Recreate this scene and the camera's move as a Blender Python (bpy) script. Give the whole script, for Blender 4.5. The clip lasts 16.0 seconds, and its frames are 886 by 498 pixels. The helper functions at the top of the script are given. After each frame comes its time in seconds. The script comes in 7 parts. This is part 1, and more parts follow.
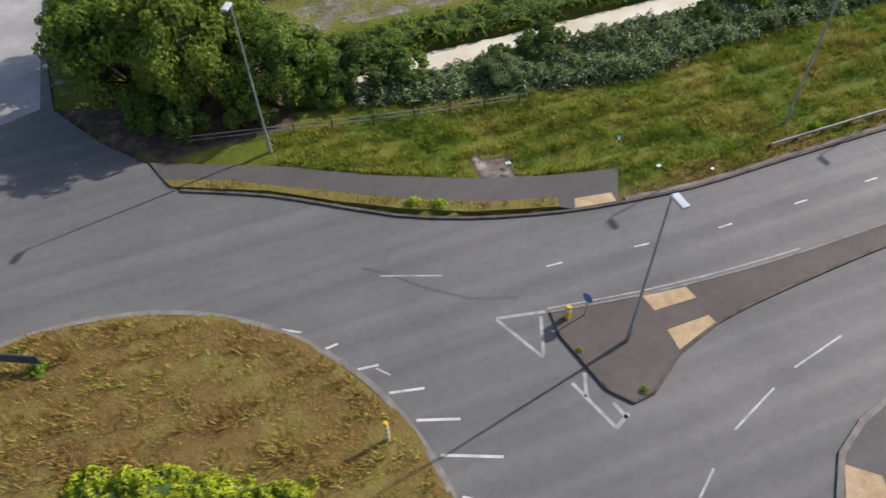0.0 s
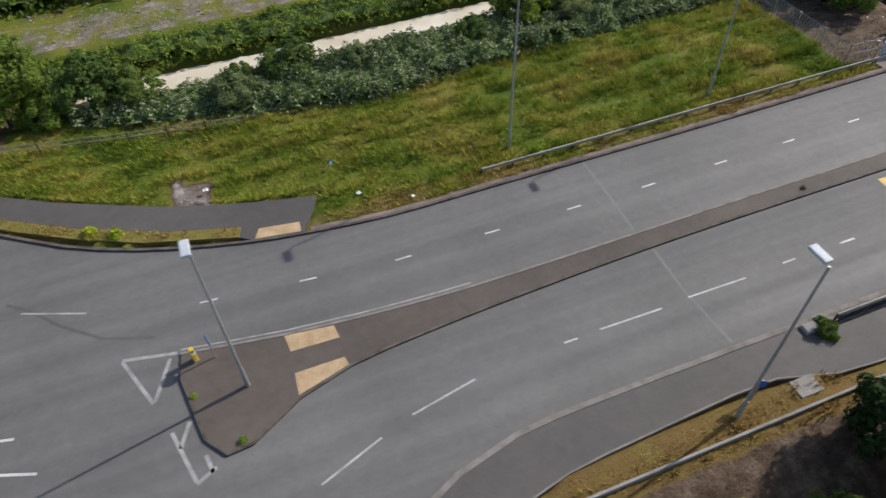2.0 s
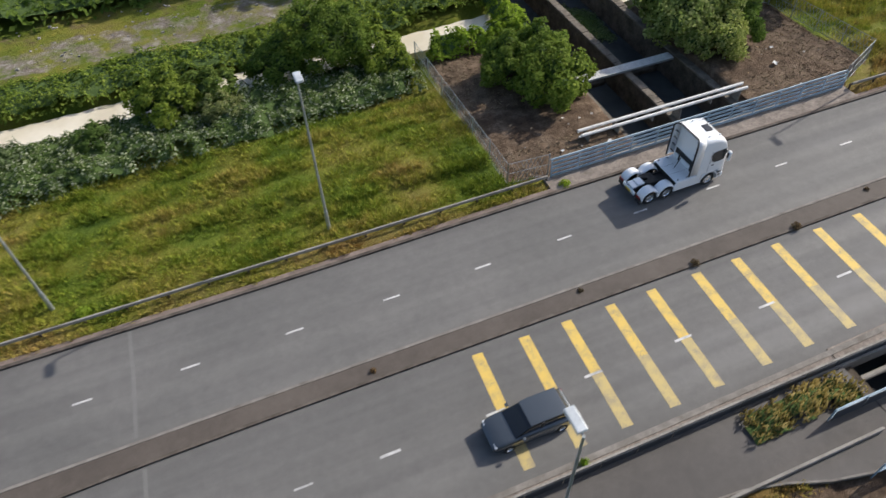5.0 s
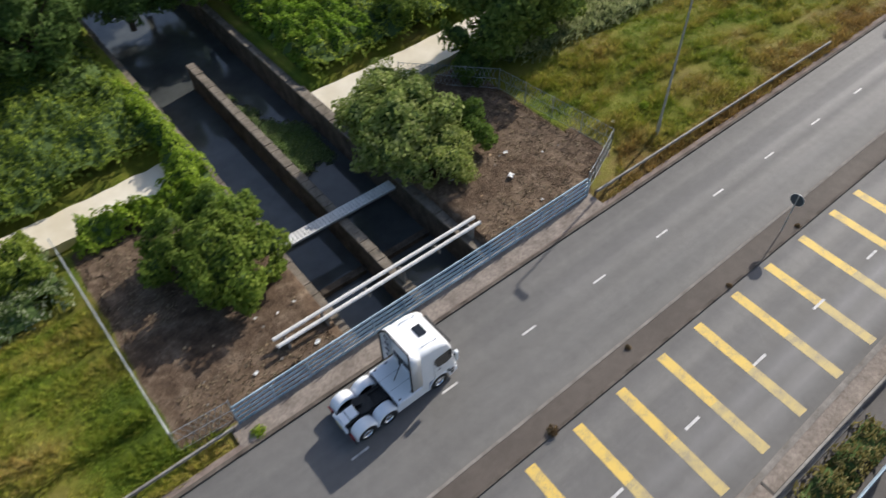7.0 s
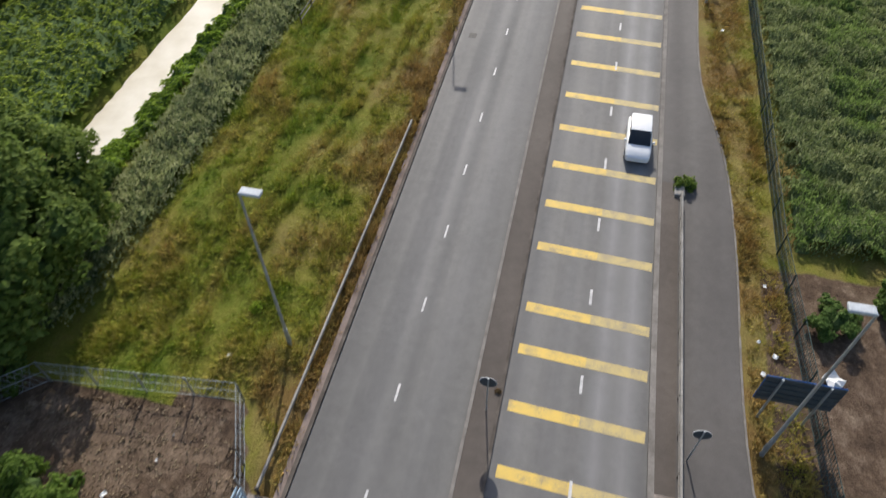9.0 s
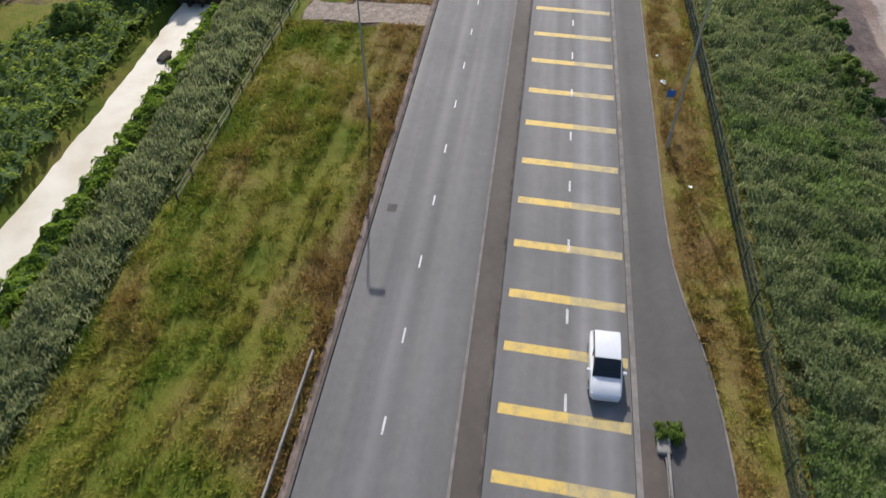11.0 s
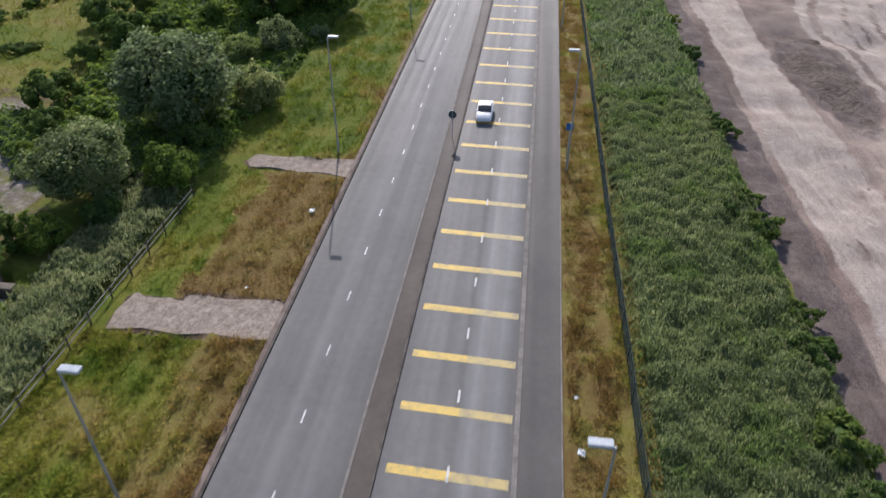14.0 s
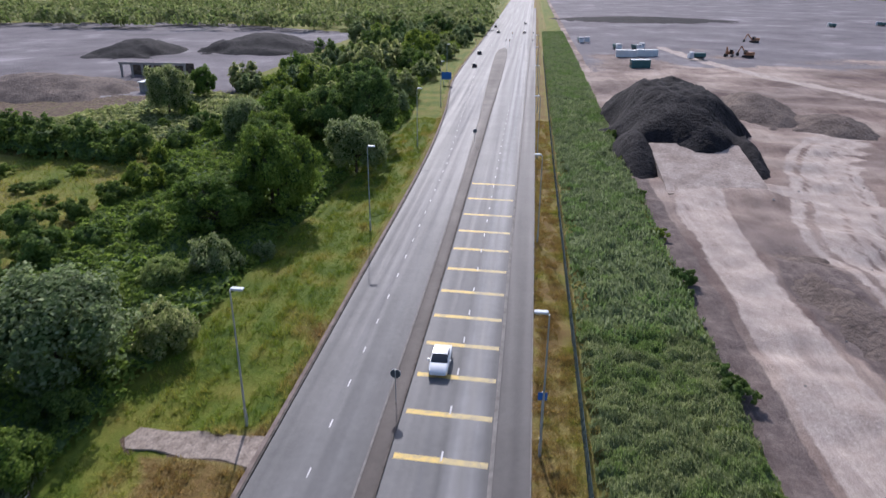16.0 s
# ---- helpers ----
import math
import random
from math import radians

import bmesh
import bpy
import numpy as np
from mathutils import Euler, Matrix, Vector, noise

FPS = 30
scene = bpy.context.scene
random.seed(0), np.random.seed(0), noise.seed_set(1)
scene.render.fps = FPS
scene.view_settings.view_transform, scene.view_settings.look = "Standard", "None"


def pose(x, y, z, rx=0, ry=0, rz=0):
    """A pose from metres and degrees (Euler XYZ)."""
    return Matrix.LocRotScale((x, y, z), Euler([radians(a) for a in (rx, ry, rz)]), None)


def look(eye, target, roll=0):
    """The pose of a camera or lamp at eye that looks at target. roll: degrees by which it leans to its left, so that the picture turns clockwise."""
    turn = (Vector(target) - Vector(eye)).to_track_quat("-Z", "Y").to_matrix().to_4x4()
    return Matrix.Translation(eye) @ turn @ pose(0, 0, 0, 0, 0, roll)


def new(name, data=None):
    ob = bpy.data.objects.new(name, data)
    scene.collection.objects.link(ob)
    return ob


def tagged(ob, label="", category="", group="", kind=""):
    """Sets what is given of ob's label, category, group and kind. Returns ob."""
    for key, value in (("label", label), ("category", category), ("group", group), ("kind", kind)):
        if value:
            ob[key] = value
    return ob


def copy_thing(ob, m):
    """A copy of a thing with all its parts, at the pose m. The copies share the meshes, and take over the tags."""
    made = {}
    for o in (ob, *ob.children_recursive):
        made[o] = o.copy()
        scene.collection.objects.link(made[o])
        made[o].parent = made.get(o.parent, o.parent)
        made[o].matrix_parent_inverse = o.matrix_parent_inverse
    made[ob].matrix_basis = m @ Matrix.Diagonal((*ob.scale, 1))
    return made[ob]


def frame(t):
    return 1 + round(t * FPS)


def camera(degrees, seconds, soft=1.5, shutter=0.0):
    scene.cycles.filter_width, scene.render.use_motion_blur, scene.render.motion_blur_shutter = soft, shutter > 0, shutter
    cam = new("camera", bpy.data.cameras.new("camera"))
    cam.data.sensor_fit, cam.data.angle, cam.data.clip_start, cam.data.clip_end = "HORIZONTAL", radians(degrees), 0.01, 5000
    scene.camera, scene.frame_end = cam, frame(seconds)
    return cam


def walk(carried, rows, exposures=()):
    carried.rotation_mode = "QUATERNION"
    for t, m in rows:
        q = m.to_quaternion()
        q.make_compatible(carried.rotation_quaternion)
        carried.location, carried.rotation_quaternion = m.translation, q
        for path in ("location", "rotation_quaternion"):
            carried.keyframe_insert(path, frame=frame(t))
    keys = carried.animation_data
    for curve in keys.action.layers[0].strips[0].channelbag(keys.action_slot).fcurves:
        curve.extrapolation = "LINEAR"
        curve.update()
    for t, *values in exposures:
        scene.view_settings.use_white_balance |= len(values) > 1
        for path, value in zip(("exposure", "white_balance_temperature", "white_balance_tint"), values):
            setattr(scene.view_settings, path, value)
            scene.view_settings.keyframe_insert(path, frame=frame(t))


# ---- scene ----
cam = camera(66.3, 16.0, 1.4, 0.3)
METRES, EYE, TILT, LEAN, TURN = 147.78, 31.24, 0.0, 0.0, -19.3
ROWS = [
    (0.0, 0.0, 0.0, 0.0, -1.62, -47.98, 1.46),
    (0.5, 0.0318, 0.0053, -0.0011, -1.89, -47.92, 1.36),
    (1.0, 0.0652, 0.0094, -0.0027, -1.91, -47.82, 1.3),
    (1.5, 0.0993, 0.0127, -0.004, -2.0, -47.85, 1.24),
    (2.0, 0.1344, 0.0152, -0.005, -2.09, -47.89, 1.19),
    (2.5, 0.1696, 0.0184, -0.0068, -2.11, -47.92, 1.19),
    (3.0, 0.2042, 0.0254, -0.0079, -2.17, -47.94, 1.2),
    (5.5, 0.3428, 0.1234, -0.0026, -3.51, -48.34, 1.62),
    (6.0, 0.3646, 0.1494, -0.003, -9.91, -48.51, 1.6),
    (6.5, 0.3856, 0.1751, -0.0031, -14.46, -48.65, 1.52),
    (7.0, 0.408, 0.2009, -0.0035, -19.4, -48.81, 1.49),
    (7.5, 0.4309, 0.2259, -0.0038, -26.91, -49.02, 1.36),
    (8.0, 0.4538, 0.2492, -0.0045, -34.29, -49.21, 1.17),
    (8.5, 0.4775, 0.2695, -0.0052, -44.18, -49.39, 1.0),
    (9.0, 0.501, 0.2881, -0.0056, -57.72, -49.63, 0.71),
    (11.5, 0.6263, 0.3385, -0.0056, -62.78, -45.84, 0.35),
    (12.0, 0.6541, 0.341, -0.0051, -62.84, -44.25, 0.34),
    (12.5, 0.683, 0.3424, -0.004, -62.91, -42.55, 0.31),
    (13.0, 0.7119, 0.3424, -0.003, -63.01, -40.48, 0.22),
    (13.5, 0.7406, 0.3425, -0.0025, -63.13, -38.33, 0.1),
    (14.0, 0.7688, 0.3444, -0.0007, -63.24, -35.84, -0.0),
    (14.5, 0.7959, 0.3478, 0.0003, -63.33, -33.16, -0.09),
    (15.0, 0.8235, 0.3534, 0.0015, -63.43, -29.46, -0.14),
    (15.5, 0.8522, 0.3608, 0.0025, -63.52, -25.39, -0.2),
    (16.0, 0.8811, 0.3687, 0.003, -63.57, -22.04, -0.27),
]
walk(cam, [(t, pose(0, 0, EYE, TILT, LEAN, TURN) @ pose(METRES * x, METRES * y, METRES * z, 90 + pitch, roll, yaw)) for t, x, y, z, yaw, pitch, roll in ROWS],
     [(0.0, 0.46, 6150, 13), (1.0, 0.38, 6150, 13), (2.0, 0.33, 6180, 12), (3.0, 0.4, 6220, 12), (5.5, 0.46, 6300, 11), (9.0, 0.42, 6250, 11), (12.5, 0.33, 5950, 15), (14.5, 0.36, 5850, 16), (16.0, 0.4, 5650, 19)])

# ---- world, sun, light ----
SUN_EL, SUN_AZ = 34.0, 77.9
world = bpy.data.worlds.new("sky")
scene.world = world
world.use_nodes = True
wn = world.node_tree
sky = wn.nodes.new("ShaderNodeTexSky")
sky.sky_type = "NISHITA"
sky.sun_disc = False
sky.sun_elevation, sky.sun_rotation = radians(SUN_EL), radians(SUN_AZ)
sky.air_density, sky.dust_density = 1.0, 2.0
wn.links.new(sky.outputs[0], wn.nodes["Background"].inputs[0])
wn.nodes["Background"].inputs[1].default_value = 0.11
sun = new("sun", bpy.data.lights.new("sun", "SUN"))
sun.data.energy, sun.data.angle, sun.data.color = 3.6, radians(0.6), (1.0, 0.93, 0.82)
sun.matrix_world = look((math.sin(radians(SUN_AZ)) * 300, math.cos(radians(SUN_AZ)) * 300, math.tan(radians(SUN_EL)) * 300), (0, 0, 0))


# ---- materials ----
def nodes_of(name):
    m = bpy.data.materials.new(name)
    m.use_nodes = True
    nt = m.node_tree
    return m, nt, nt.nodes["Principled BSDF"]


def noise_node(nt, scale, detail=4.0, rough=0.6, stretch=None):
    geo = nt.nodes.new("ShaderNodeNewGeometry")
    n = nt.nodes.new("ShaderNodeTexNoise")
    n.inputs["Scale"].default_value, n.inputs["Detail"].default_value, n.inputs["Roughness"].default_value = scale, detail, rough
    if stretch:
        mp = nt.nodes.new("ShaderNodeMapping")
        mp.inputs["Scale"].default_value = stretch
        nt.links.new(geo.outputs["Position"], mp.inputs[0])
        nt.links.new(mp.outputs[0], n.inputs["Vector"])
    else:
        nt.links.new(geo.outputs["Position"], n.inputs["Vector"])
    return n.outputs["Fac"]


def ramp(nt, fac, stops):
    r = nt.nodes.new("ShaderNodeValToRGB")
    while len(r.color_ramp.elements) < len(stops):
        r.color_ramp.elements.new(0.5)
    for e, (p, c) in zip(r.color_ramp.elements, stops):
        e.position, e.color = p, (*c, 1) if not isinstance(c, float) else (c, c, c, 1)
    nt.links.new(fac, r.inputs[0])
    return r.outputs[0]


def mix(nt, fac, a, b, blend="MIX"):
    n = nt.nodes.new("ShaderNodeMix")
    n.data_type, n.blend_type = "RGBA", blend
    for sock, v in ((n.inputs[0], fac), (n.inputs[6], a), (n.inputs[7], b)):
        if hasattr(v, "links"):
            nt.links.new(v, sock)
        elif sock.type == "RGBA":
            sock.default_value = (*v, 1)
        else:
            sock.default_value = v
    return n.outputs[2]


def attr(nt, name):
    a = nt.nodes.new("ShaderNodeAttribute")
    a.attribute_name = name
    return a.outputs["Fac"]


def math_node(nt, op, a, b=0.5, clamp=False):
    n = nt.nodes.new("ShaderNodeMath")
    n.operation, n.use_clamp = op, clamp
    for sock, v in zip(n.inputs, (a, b)):
        if hasattr(v, "links"):
            nt.links.new(v, sock)
        else:
            sock.default_value = v
    return n.outputs[0]


def bump(nt, bsdf, fac, strength, dist):
    b = nt.nodes.new("ShaderNodeBump")
    b.inputs["Strength"].default_value, b.inputs["Distance"].default_value = strength, dist
    nt.links.new(fac, b.inputs["Height"])
    nt.links.new(b.outputs[0], bsdf.inputs["Normal"])


def surface(name, dark, light, scale=2.0, fine=25.0, rough=0.8, metal=0.0, relief=0.02, vary=0.15, strength=0.5):
    """A surface with stains at one scale, grain at another, and some relief."""
    m, nt, p = nodes_of(name)
    big, small = noise_node(nt, scale, 5), noise_node(nt, fine, 3)
    col = ramp(nt, big, [(0.3, dark), (0.7, light)])
    col = mix(nt, 1.0, col, ramp(nt, small, [(0.25, 1.0 - vary), (0.75, 1.0 + vary)]), "MULTIPLY")
    nt.links.new(col, p.inputs["Base Color"])
    p.inputs["Roughness"].default_value, p.inputs["Metallic"].default_value = rough, metal
    if rough >= 0.9:
        p.inputs["Specular IOR Level"].default_value = 0.15
    if relief:
        bump(nt, p, small, strength, relief)
    return m


def leaf_material(name, deep, mid, pale, through_light=0.3, scale=0.35, patch=None):
    m, nt, p = nodes_of(name)
    geo = nt.nodes.new("ShaderNodeNewGeometry")
    info = nt.nodes.new("ShaderNodeObjectInfo")
    island = ramp(nt, geo.outputs["Random Per Island"], [(0.0, deep), (0.55, mid), (1.0, pale)])
    col = mix(nt, 1.0, island, ramp(nt, noise_node(nt, scale, 4), [(0.3, (0.7, 0.72, 0.7)), (0.7, (1.28, 1.24, 1.15))]), "MULTIPLY")
    if patch:
        # stands of another plant among these
        col = mix(nt, ramp(nt, noise_node(nt, 0.16, 5, 0.7), [(0.5, 0.0), (0.6, 0.85)]), col, mix(nt, 1.0, island, patch, "MULTIPLY"))
    col = mix(nt, 1.0, col, ramp(nt, info.outputs["Random"], [(0.0, (0.78, 0.86, 0.9)), (1.0, (1.2, 1.1, 0.95))]), "MULTIPLY")
    nt.links.new(col, p.inputs["Base Color"])
    p.inputs["Roughness"].default_value = 0.75
    p.inputs["Specular IOR Level"].default_value = 0.12
    t = nt.nodes.new("ShaderNodeBsdfTranslucent")
    nt.links.new(col, t.inputs[0])
    s = nt.nodes.new("ShaderNodeMixShader")
    s.inputs[0].default_value = through_light
    nt.links.new(p.outputs[0], s.inputs[1])
    nt.links.new(t.outputs[0], s.inputs[2])
    nt.links.new(s.outputs[0], nt.nodes["Material Output"].inputs[0])
    return m


def grass_colour(nt, dry):
    """Green to straw by an attribute and by patches of several sizes."""
    patch = noise_node(nt, 0.16, 5, 0.65)
    tuft = noise_node(nt, 1.3, 5, 0.7)
    f = math_node(nt, "ADD", math_node(nt, "MULTIPLY", patch, 0.62), math_node(nt, "MULTIPLY", tuft, 0.38))
    f = math_node(nt, "ADD", math_node(nt, "SUBTRACT", f, 0.33), math_node(nt, "MULTIPLY", dry, 0.62), True)
    return ramp(nt, f, [(0.03, (0.075, 0.13, 0.017)), (0.2, (0.155, 0.205, 0.023)), (0.4, (0.25, 0.245, 0.04)), (0.6, (0.31, 0.25, 0.075)), (0.8, (0.25, 0.16, 0.053)), (1.0, (0.33, 0.235, 0.10))])


def ground_material():
    m, nt, p = nodes_of("ground")
    # the ground under the blades has their colour, evenly darker
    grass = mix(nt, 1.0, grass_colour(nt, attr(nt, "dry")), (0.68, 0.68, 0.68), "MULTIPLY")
    edge = math_node(nt, "MULTIPLY", math_node(nt, "SUBTRACT", noise_node(nt, 0.5, 6, 0.7), 0.5), 0.9)

    def mask(name):
        f = math_node(nt, "ADD", attr(nt, name), edge)
        return ramp(nt, f, [(0.42, 0.0), (0.6, 1.0)])

    soil = ramp(nt, noise_node(nt, 0.9, 8, 0.75), [(0.3, (0.045, 0.03, 0.02)), (0.5, (0.11, 0.075, 0.05)), (0.72, (0.25, 0.19, 0.135))])
    rubble = ramp(nt, noise_node(nt, 0.8, 9, 0.8), [(0.32, (0.12, 0.098, 0.08)), (0.5, (0.21, 0.178, 0.15)), (0.68, (0.47, 0.44, 0.40))])
    site = ramp(nt, noise_node(nt, 0.055, 9, 0.62), [(0.33, (0.14, 0.10, 0.088)), (0.43, (0.21, 0.16, 0.134)), (0.52, (0.29, 0.234, 0.195)), (0.68, (0.42, 0.352, 0.295))])
    big = ramp(nt, noise_node(nt, 0.022, 6, 0.55), [(0.4, (0.7, 0.66, 0.67)), (0.6, (1.16, 1.13, 1.11))])
    site = mix(nt, 1.0, site, big, "MULTIPLY")
    # wheel ruts: long streaks that wander from side to side
    geo = nt.nodes.new("ShaderNodeNewGeometry")
    sep, com = nt.nodes.new("ShaderNodeSeparateXYZ"), nt.nodes.new("ShaderNodeCombineXYZ")
    nt.links.new(geo.outputs["Position"], sep.inputs[0])
    sway = math_node(nt, "MULTIPLY", math_node(nt, "SUBTRACT", noise_node(nt, 0.02, 2, 0.5), 0.5), 13.0)
    nt.links.new(math_node(nt, "MULTIPLY", sep.outputs[0], 0.035), com.inputs[0])
    nt.links.new(math_node(nt, "ADD", sep.outputs[1], sway), com.inputs[1])
    streaks = []
    for scale, detail in ((0.55, 4), (2.4, 5)):
        n = nt.nodes.new("ShaderNodeTexNoise")
        n.inputs["Scale"].default_value, n.inputs["Detail"].default_value, n.inputs["Roughness"].default_value = scale, detail, 0.65
        nt.links.new(com.outputs[0], n.inputs["Vector"])
        streaks.append(n.outputs["Fac"])
    rut = mix(nt, 1.0, ramp(nt, streaks[0], [(0.36, (0.8, 0.78, 0.78)), (0.5, (0.98, 0.98, 0.98)), (0.64, (1.1, 1.1, 1.09))]), ramp(nt, streaks[1], [(0.38, (0.88, 0.87, 0.87)), (0.6, (1.07, 1.07, 1.07))]), "MULTIPLY")
    # the ruts come and go
    rut = mix(nt, ramp(nt, noise_node(nt, 0.07, 5, 0.6), [(0.42, 0.15), (0.62, 1.0)]), (1.0, 1.0, 1.0), rut)
    site = mix(nt, 1.0, site, rut, "MULTIPLY")
    track = mix(nt, 1.0, ramp(nt, noise_node(nt, 0.35, 8, 0.7), [(0.3, (0.33, 0.265, 0.222)), (0.7, (0.50, 0.425, 0.365))]), rut, "MULTIPLY")
    grey = ramp(nt, noise_node(nt, 0.03, 8, 0.65), [(0.3, (0.10, 0.088, 0.095)), (0.55, (0.18, 0.162, 0.168)), (0.72, (0.33, 0.305, 0.305))])
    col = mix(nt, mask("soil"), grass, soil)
    col = mix(nt, mask("rubble"), col, rubble)
    col = mix(nt, mask("site"), col, site)
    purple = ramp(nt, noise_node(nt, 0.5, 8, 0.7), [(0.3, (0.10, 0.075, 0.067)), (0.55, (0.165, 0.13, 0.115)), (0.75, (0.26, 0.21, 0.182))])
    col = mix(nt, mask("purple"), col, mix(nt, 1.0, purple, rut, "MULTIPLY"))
    col = mix(nt, mask("greysite"), col, grey)
    soft = ramp(nt, math_node(nt, "ADD", attr(nt, "track"), math_node(nt, "MULTIPLY", edge, 1.3)), [(0.42, 0.0), (0.72, 1.0)])
    col = mix(nt, soft, col, track)
    col = mix(nt, 1.0, col, ramp(nt, noise_node(nt, 9.0, 4, 0.7), [(0.25, 0.72), (0.75, 1.25)]), "MULTIPLY")
    nt.links.new(col, p.inputs["Base Color"])
    p.inputs["Roughness"].default_value = 0.95
    p.inputs["Specular IOR Level"].default_value = 0.15
    bump(nt, p, noise_node(nt, 2.2, 8, 0.75), 0.7, 0.25)
    return m


def grass_material():
    m, nt, p = nodes_of("grass_blades")
    col = grass_colour(nt, attr(nt, "dry"))
    geo = nt.nodes.new("ShaderNodeNewGeometry")
    col = mix(nt, 1.0, col, ramp(nt, geo.outputs["Random Per Island"], [(0.0, (0.9, 0.95, 0.85)), (1.0, (1.65, 1.6, 1.45))]), "MULTIPLY")
    nt.links.new(col, p.inputs["Base Color"])
    p.inputs["Roughness"].default_value = 0.8
    p.inputs["Specular IOR Level"].default_value = 0.15
    t = nt.nodes.new("ShaderNodeBsdfTranslucent")
    nt.links.new(col, t.inputs[0])
    s = nt.nodes.new("ShaderNodeMixShader")
    s.inputs[0].default_value = 0.35
    nt.links.new(p.outputs[0], s.inputs[1])
    nt.links.new(t.outputs[0], s.inputs[2])
    nt.links.new(s.outputs[0], nt.nodes["Material Output"].inputs[0])
    return m


def asphalt_material(name, dark, light, streak=True, gloss=0.35):
    m, nt, p = nodes_of(name)
    col = ramp(nt, noise_node(nt, 0.12, 6, 0.6), [(0.3, dark), (0.7, light)])
    if streak:
        # tyre lanes polished and stained along the carriageway
        col = mix(nt, 1.0, col, ramp(nt, noise_node(nt, 0.75, 3, 0.5, (0.012, 1.0, 1.0)), [(0.33, (0.88, 0.88, 0.89)), (0.67, (1.12, 1.12, 1.11))]), "MULTIPLY")
    col = mix(nt, 1.0, col, ramp(nt, noise_node(nt, 1.6, 7, 0.75), [(0.3, 0.88), (0.7, 1.1)]), "MULTIPLY")
    if streak:
        # pale dust polished into the wheel paths of the approach
        geo = nt.nodes.new("ShaderNodeNewGeometry")
        sep = nt.nodes.new("ShaderNodeSeparateXYZ")
        nt.links.new(geo.outputs["Position"], sep.inputs[0])
        yy = math_node(nt, "ADD", math_node(nt, "DIVIDE", math_node(nt, "SUBTRACT", sep.outputs[1], 9.0), 17.0), math_node(nt, "MULTIPLY", math_node(nt, "SUBTRACT", noise_node(nt, 0.05, 3), 0.5), 0.03))
        lanes = ramp(nt, yy, [(0.06, 0.0), (0.11, 0.9), (0.15, 0.25), (0.19, 1.0), (0.24, 0.0), (0.31, 0.3), (0.36, 0.05), (0.42, 0.25), (0.6, 0.0), (0.66, 0.3), (0.72, 0.1), (0.8, 0.35), (0.9, 0.0)])
        xx = ramp(nt, math_node(nt, "DIVIDE", sep.outputs[0], 300.0), [(0.2, 0.1), (0.36, 1.0)])
        pale = math_node(nt, "MULTIPLY", math_node(nt, "MULTIPLY", lanes, xx), noise_node(nt, 0.3, 5, 0.7))
        col = mix(nt, math_node(nt, "MULTIPLY", pale, 1.1, True), col, (0.27, 0.265, 0.26))
    grain = noise_node(nt, 40.0, 3, 0.7)
    col = mix(nt, 1.0, col, ramp(nt, grain, [(0.3, 0.8), (0.7, 1.2)]), "MULTIPLY")
    nt.links.new(col, p.inputs["Base Color"])
    rr = ramp(nt, noise_node(nt, 0.75, 3, 0.5, (0.012, 1.0, 1.0)), [(0.3, 0.82), (0.7, 0.66)])
    nt.links.new(rr, p.inputs["Roughness"])
    p.inputs["Specular IOR Level"].default_value = gloss
    bump(nt, p, grain, 0.35, 0.01)
    return m


def paint_material(name, colour, under, amount):
    """Road paint worn through to the asphalt in flakes."""
    m, nt, p = nodes_of(name)
    f = math_node(nt, "ADD", math_node(nt, "MULTIPLY", noise_node(nt, 14.0, 6, 0.8), 0.6), math_node(nt, "MULTIPLY", noise_node(nt, 1.3, 3, 0.6), 0.5))
    worn = ramp(nt, f, [(amount - 0.06, 0.0), (amount + 0.14, 0.85)])
    nt.links.new(mix(nt, worn, colour, under), p.inputs["Base Color"])
    p.inputs["Roughness"].default_value = 0.7
    return m


def glossy(name, colour, rough=0.25, metal=0.0, coat=0.0, dirt=0.12):
    m, nt, p = nodes_of(name)
    d = tuple(c * (1 - dirt) for c in colour)
    nt.links.new(ramp(nt, noise_node(nt, 3.0, 5, 0.7), [(0.3, d), (0.6, colour)]), p.inputs["Base Color"])
    p.inputs["Roughness"].default_value, p.inputs["Metallic"].default_value = rough, metal
    p.inputs["Coat Weight"].default_value = coat
    return m


def water_material(name, dark, light, rough, scale):
    m, nt, p = nodes_of(name)
    nt.links.new(ramp(nt, noise_node(nt, scale, 6, 0.6), [(0.35, dark), (0.65, light)]), p.inputs["Base Color"])
    p.inputs["Roughness"].default_value = rough
    bump(nt, p, noise_node(nt, 2.5, 3), 0.08, 0.05)
    return m


GROUND, GRASS = ground_material(), grass_material()
ASPHALT = asphalt_material("asphalt", (0.118, 0.114, 0.108), (0.152, 0.146, 0.138))
PATH = asphalt_material("footpath_asphalt", (0.076, 0.069, 0.064), (0.110, 0.100, 0.092), False)
MEDIAN = asphalt_material("median_asphalt", (0.082, 0.069, 0.059), (0.132, 0.112, 0.096), False, 0.15)
OLD_CONCRETE = surface("old_concrete", (0.20, 0.185, 0.165), (0.34, 0.32, 0.29), 0.8, 14, 0.9)
TRACK_CONCRETE = surface("track_concrete", (0.18, 0.152, 0.13), (0.30, 0.258, 0.222), 0.9, 6, 0.95, vary=0.3)
PALE_ROAD = surface("pale_concrete_road", (0.26, 0.245, 0.23), (0.40, 0.385, 0.365), 0.25, 9, 0.9)
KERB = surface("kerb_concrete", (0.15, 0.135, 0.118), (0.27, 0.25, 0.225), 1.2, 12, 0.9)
# darker kerb tone for the verge kerb and the median's low-y edge
KERB_DARK = surface("dark_kerb_concrete", (0.06, 0.05, 0.042), (0.15, 0.13, 0.11), 1.2, 12, 0.95)
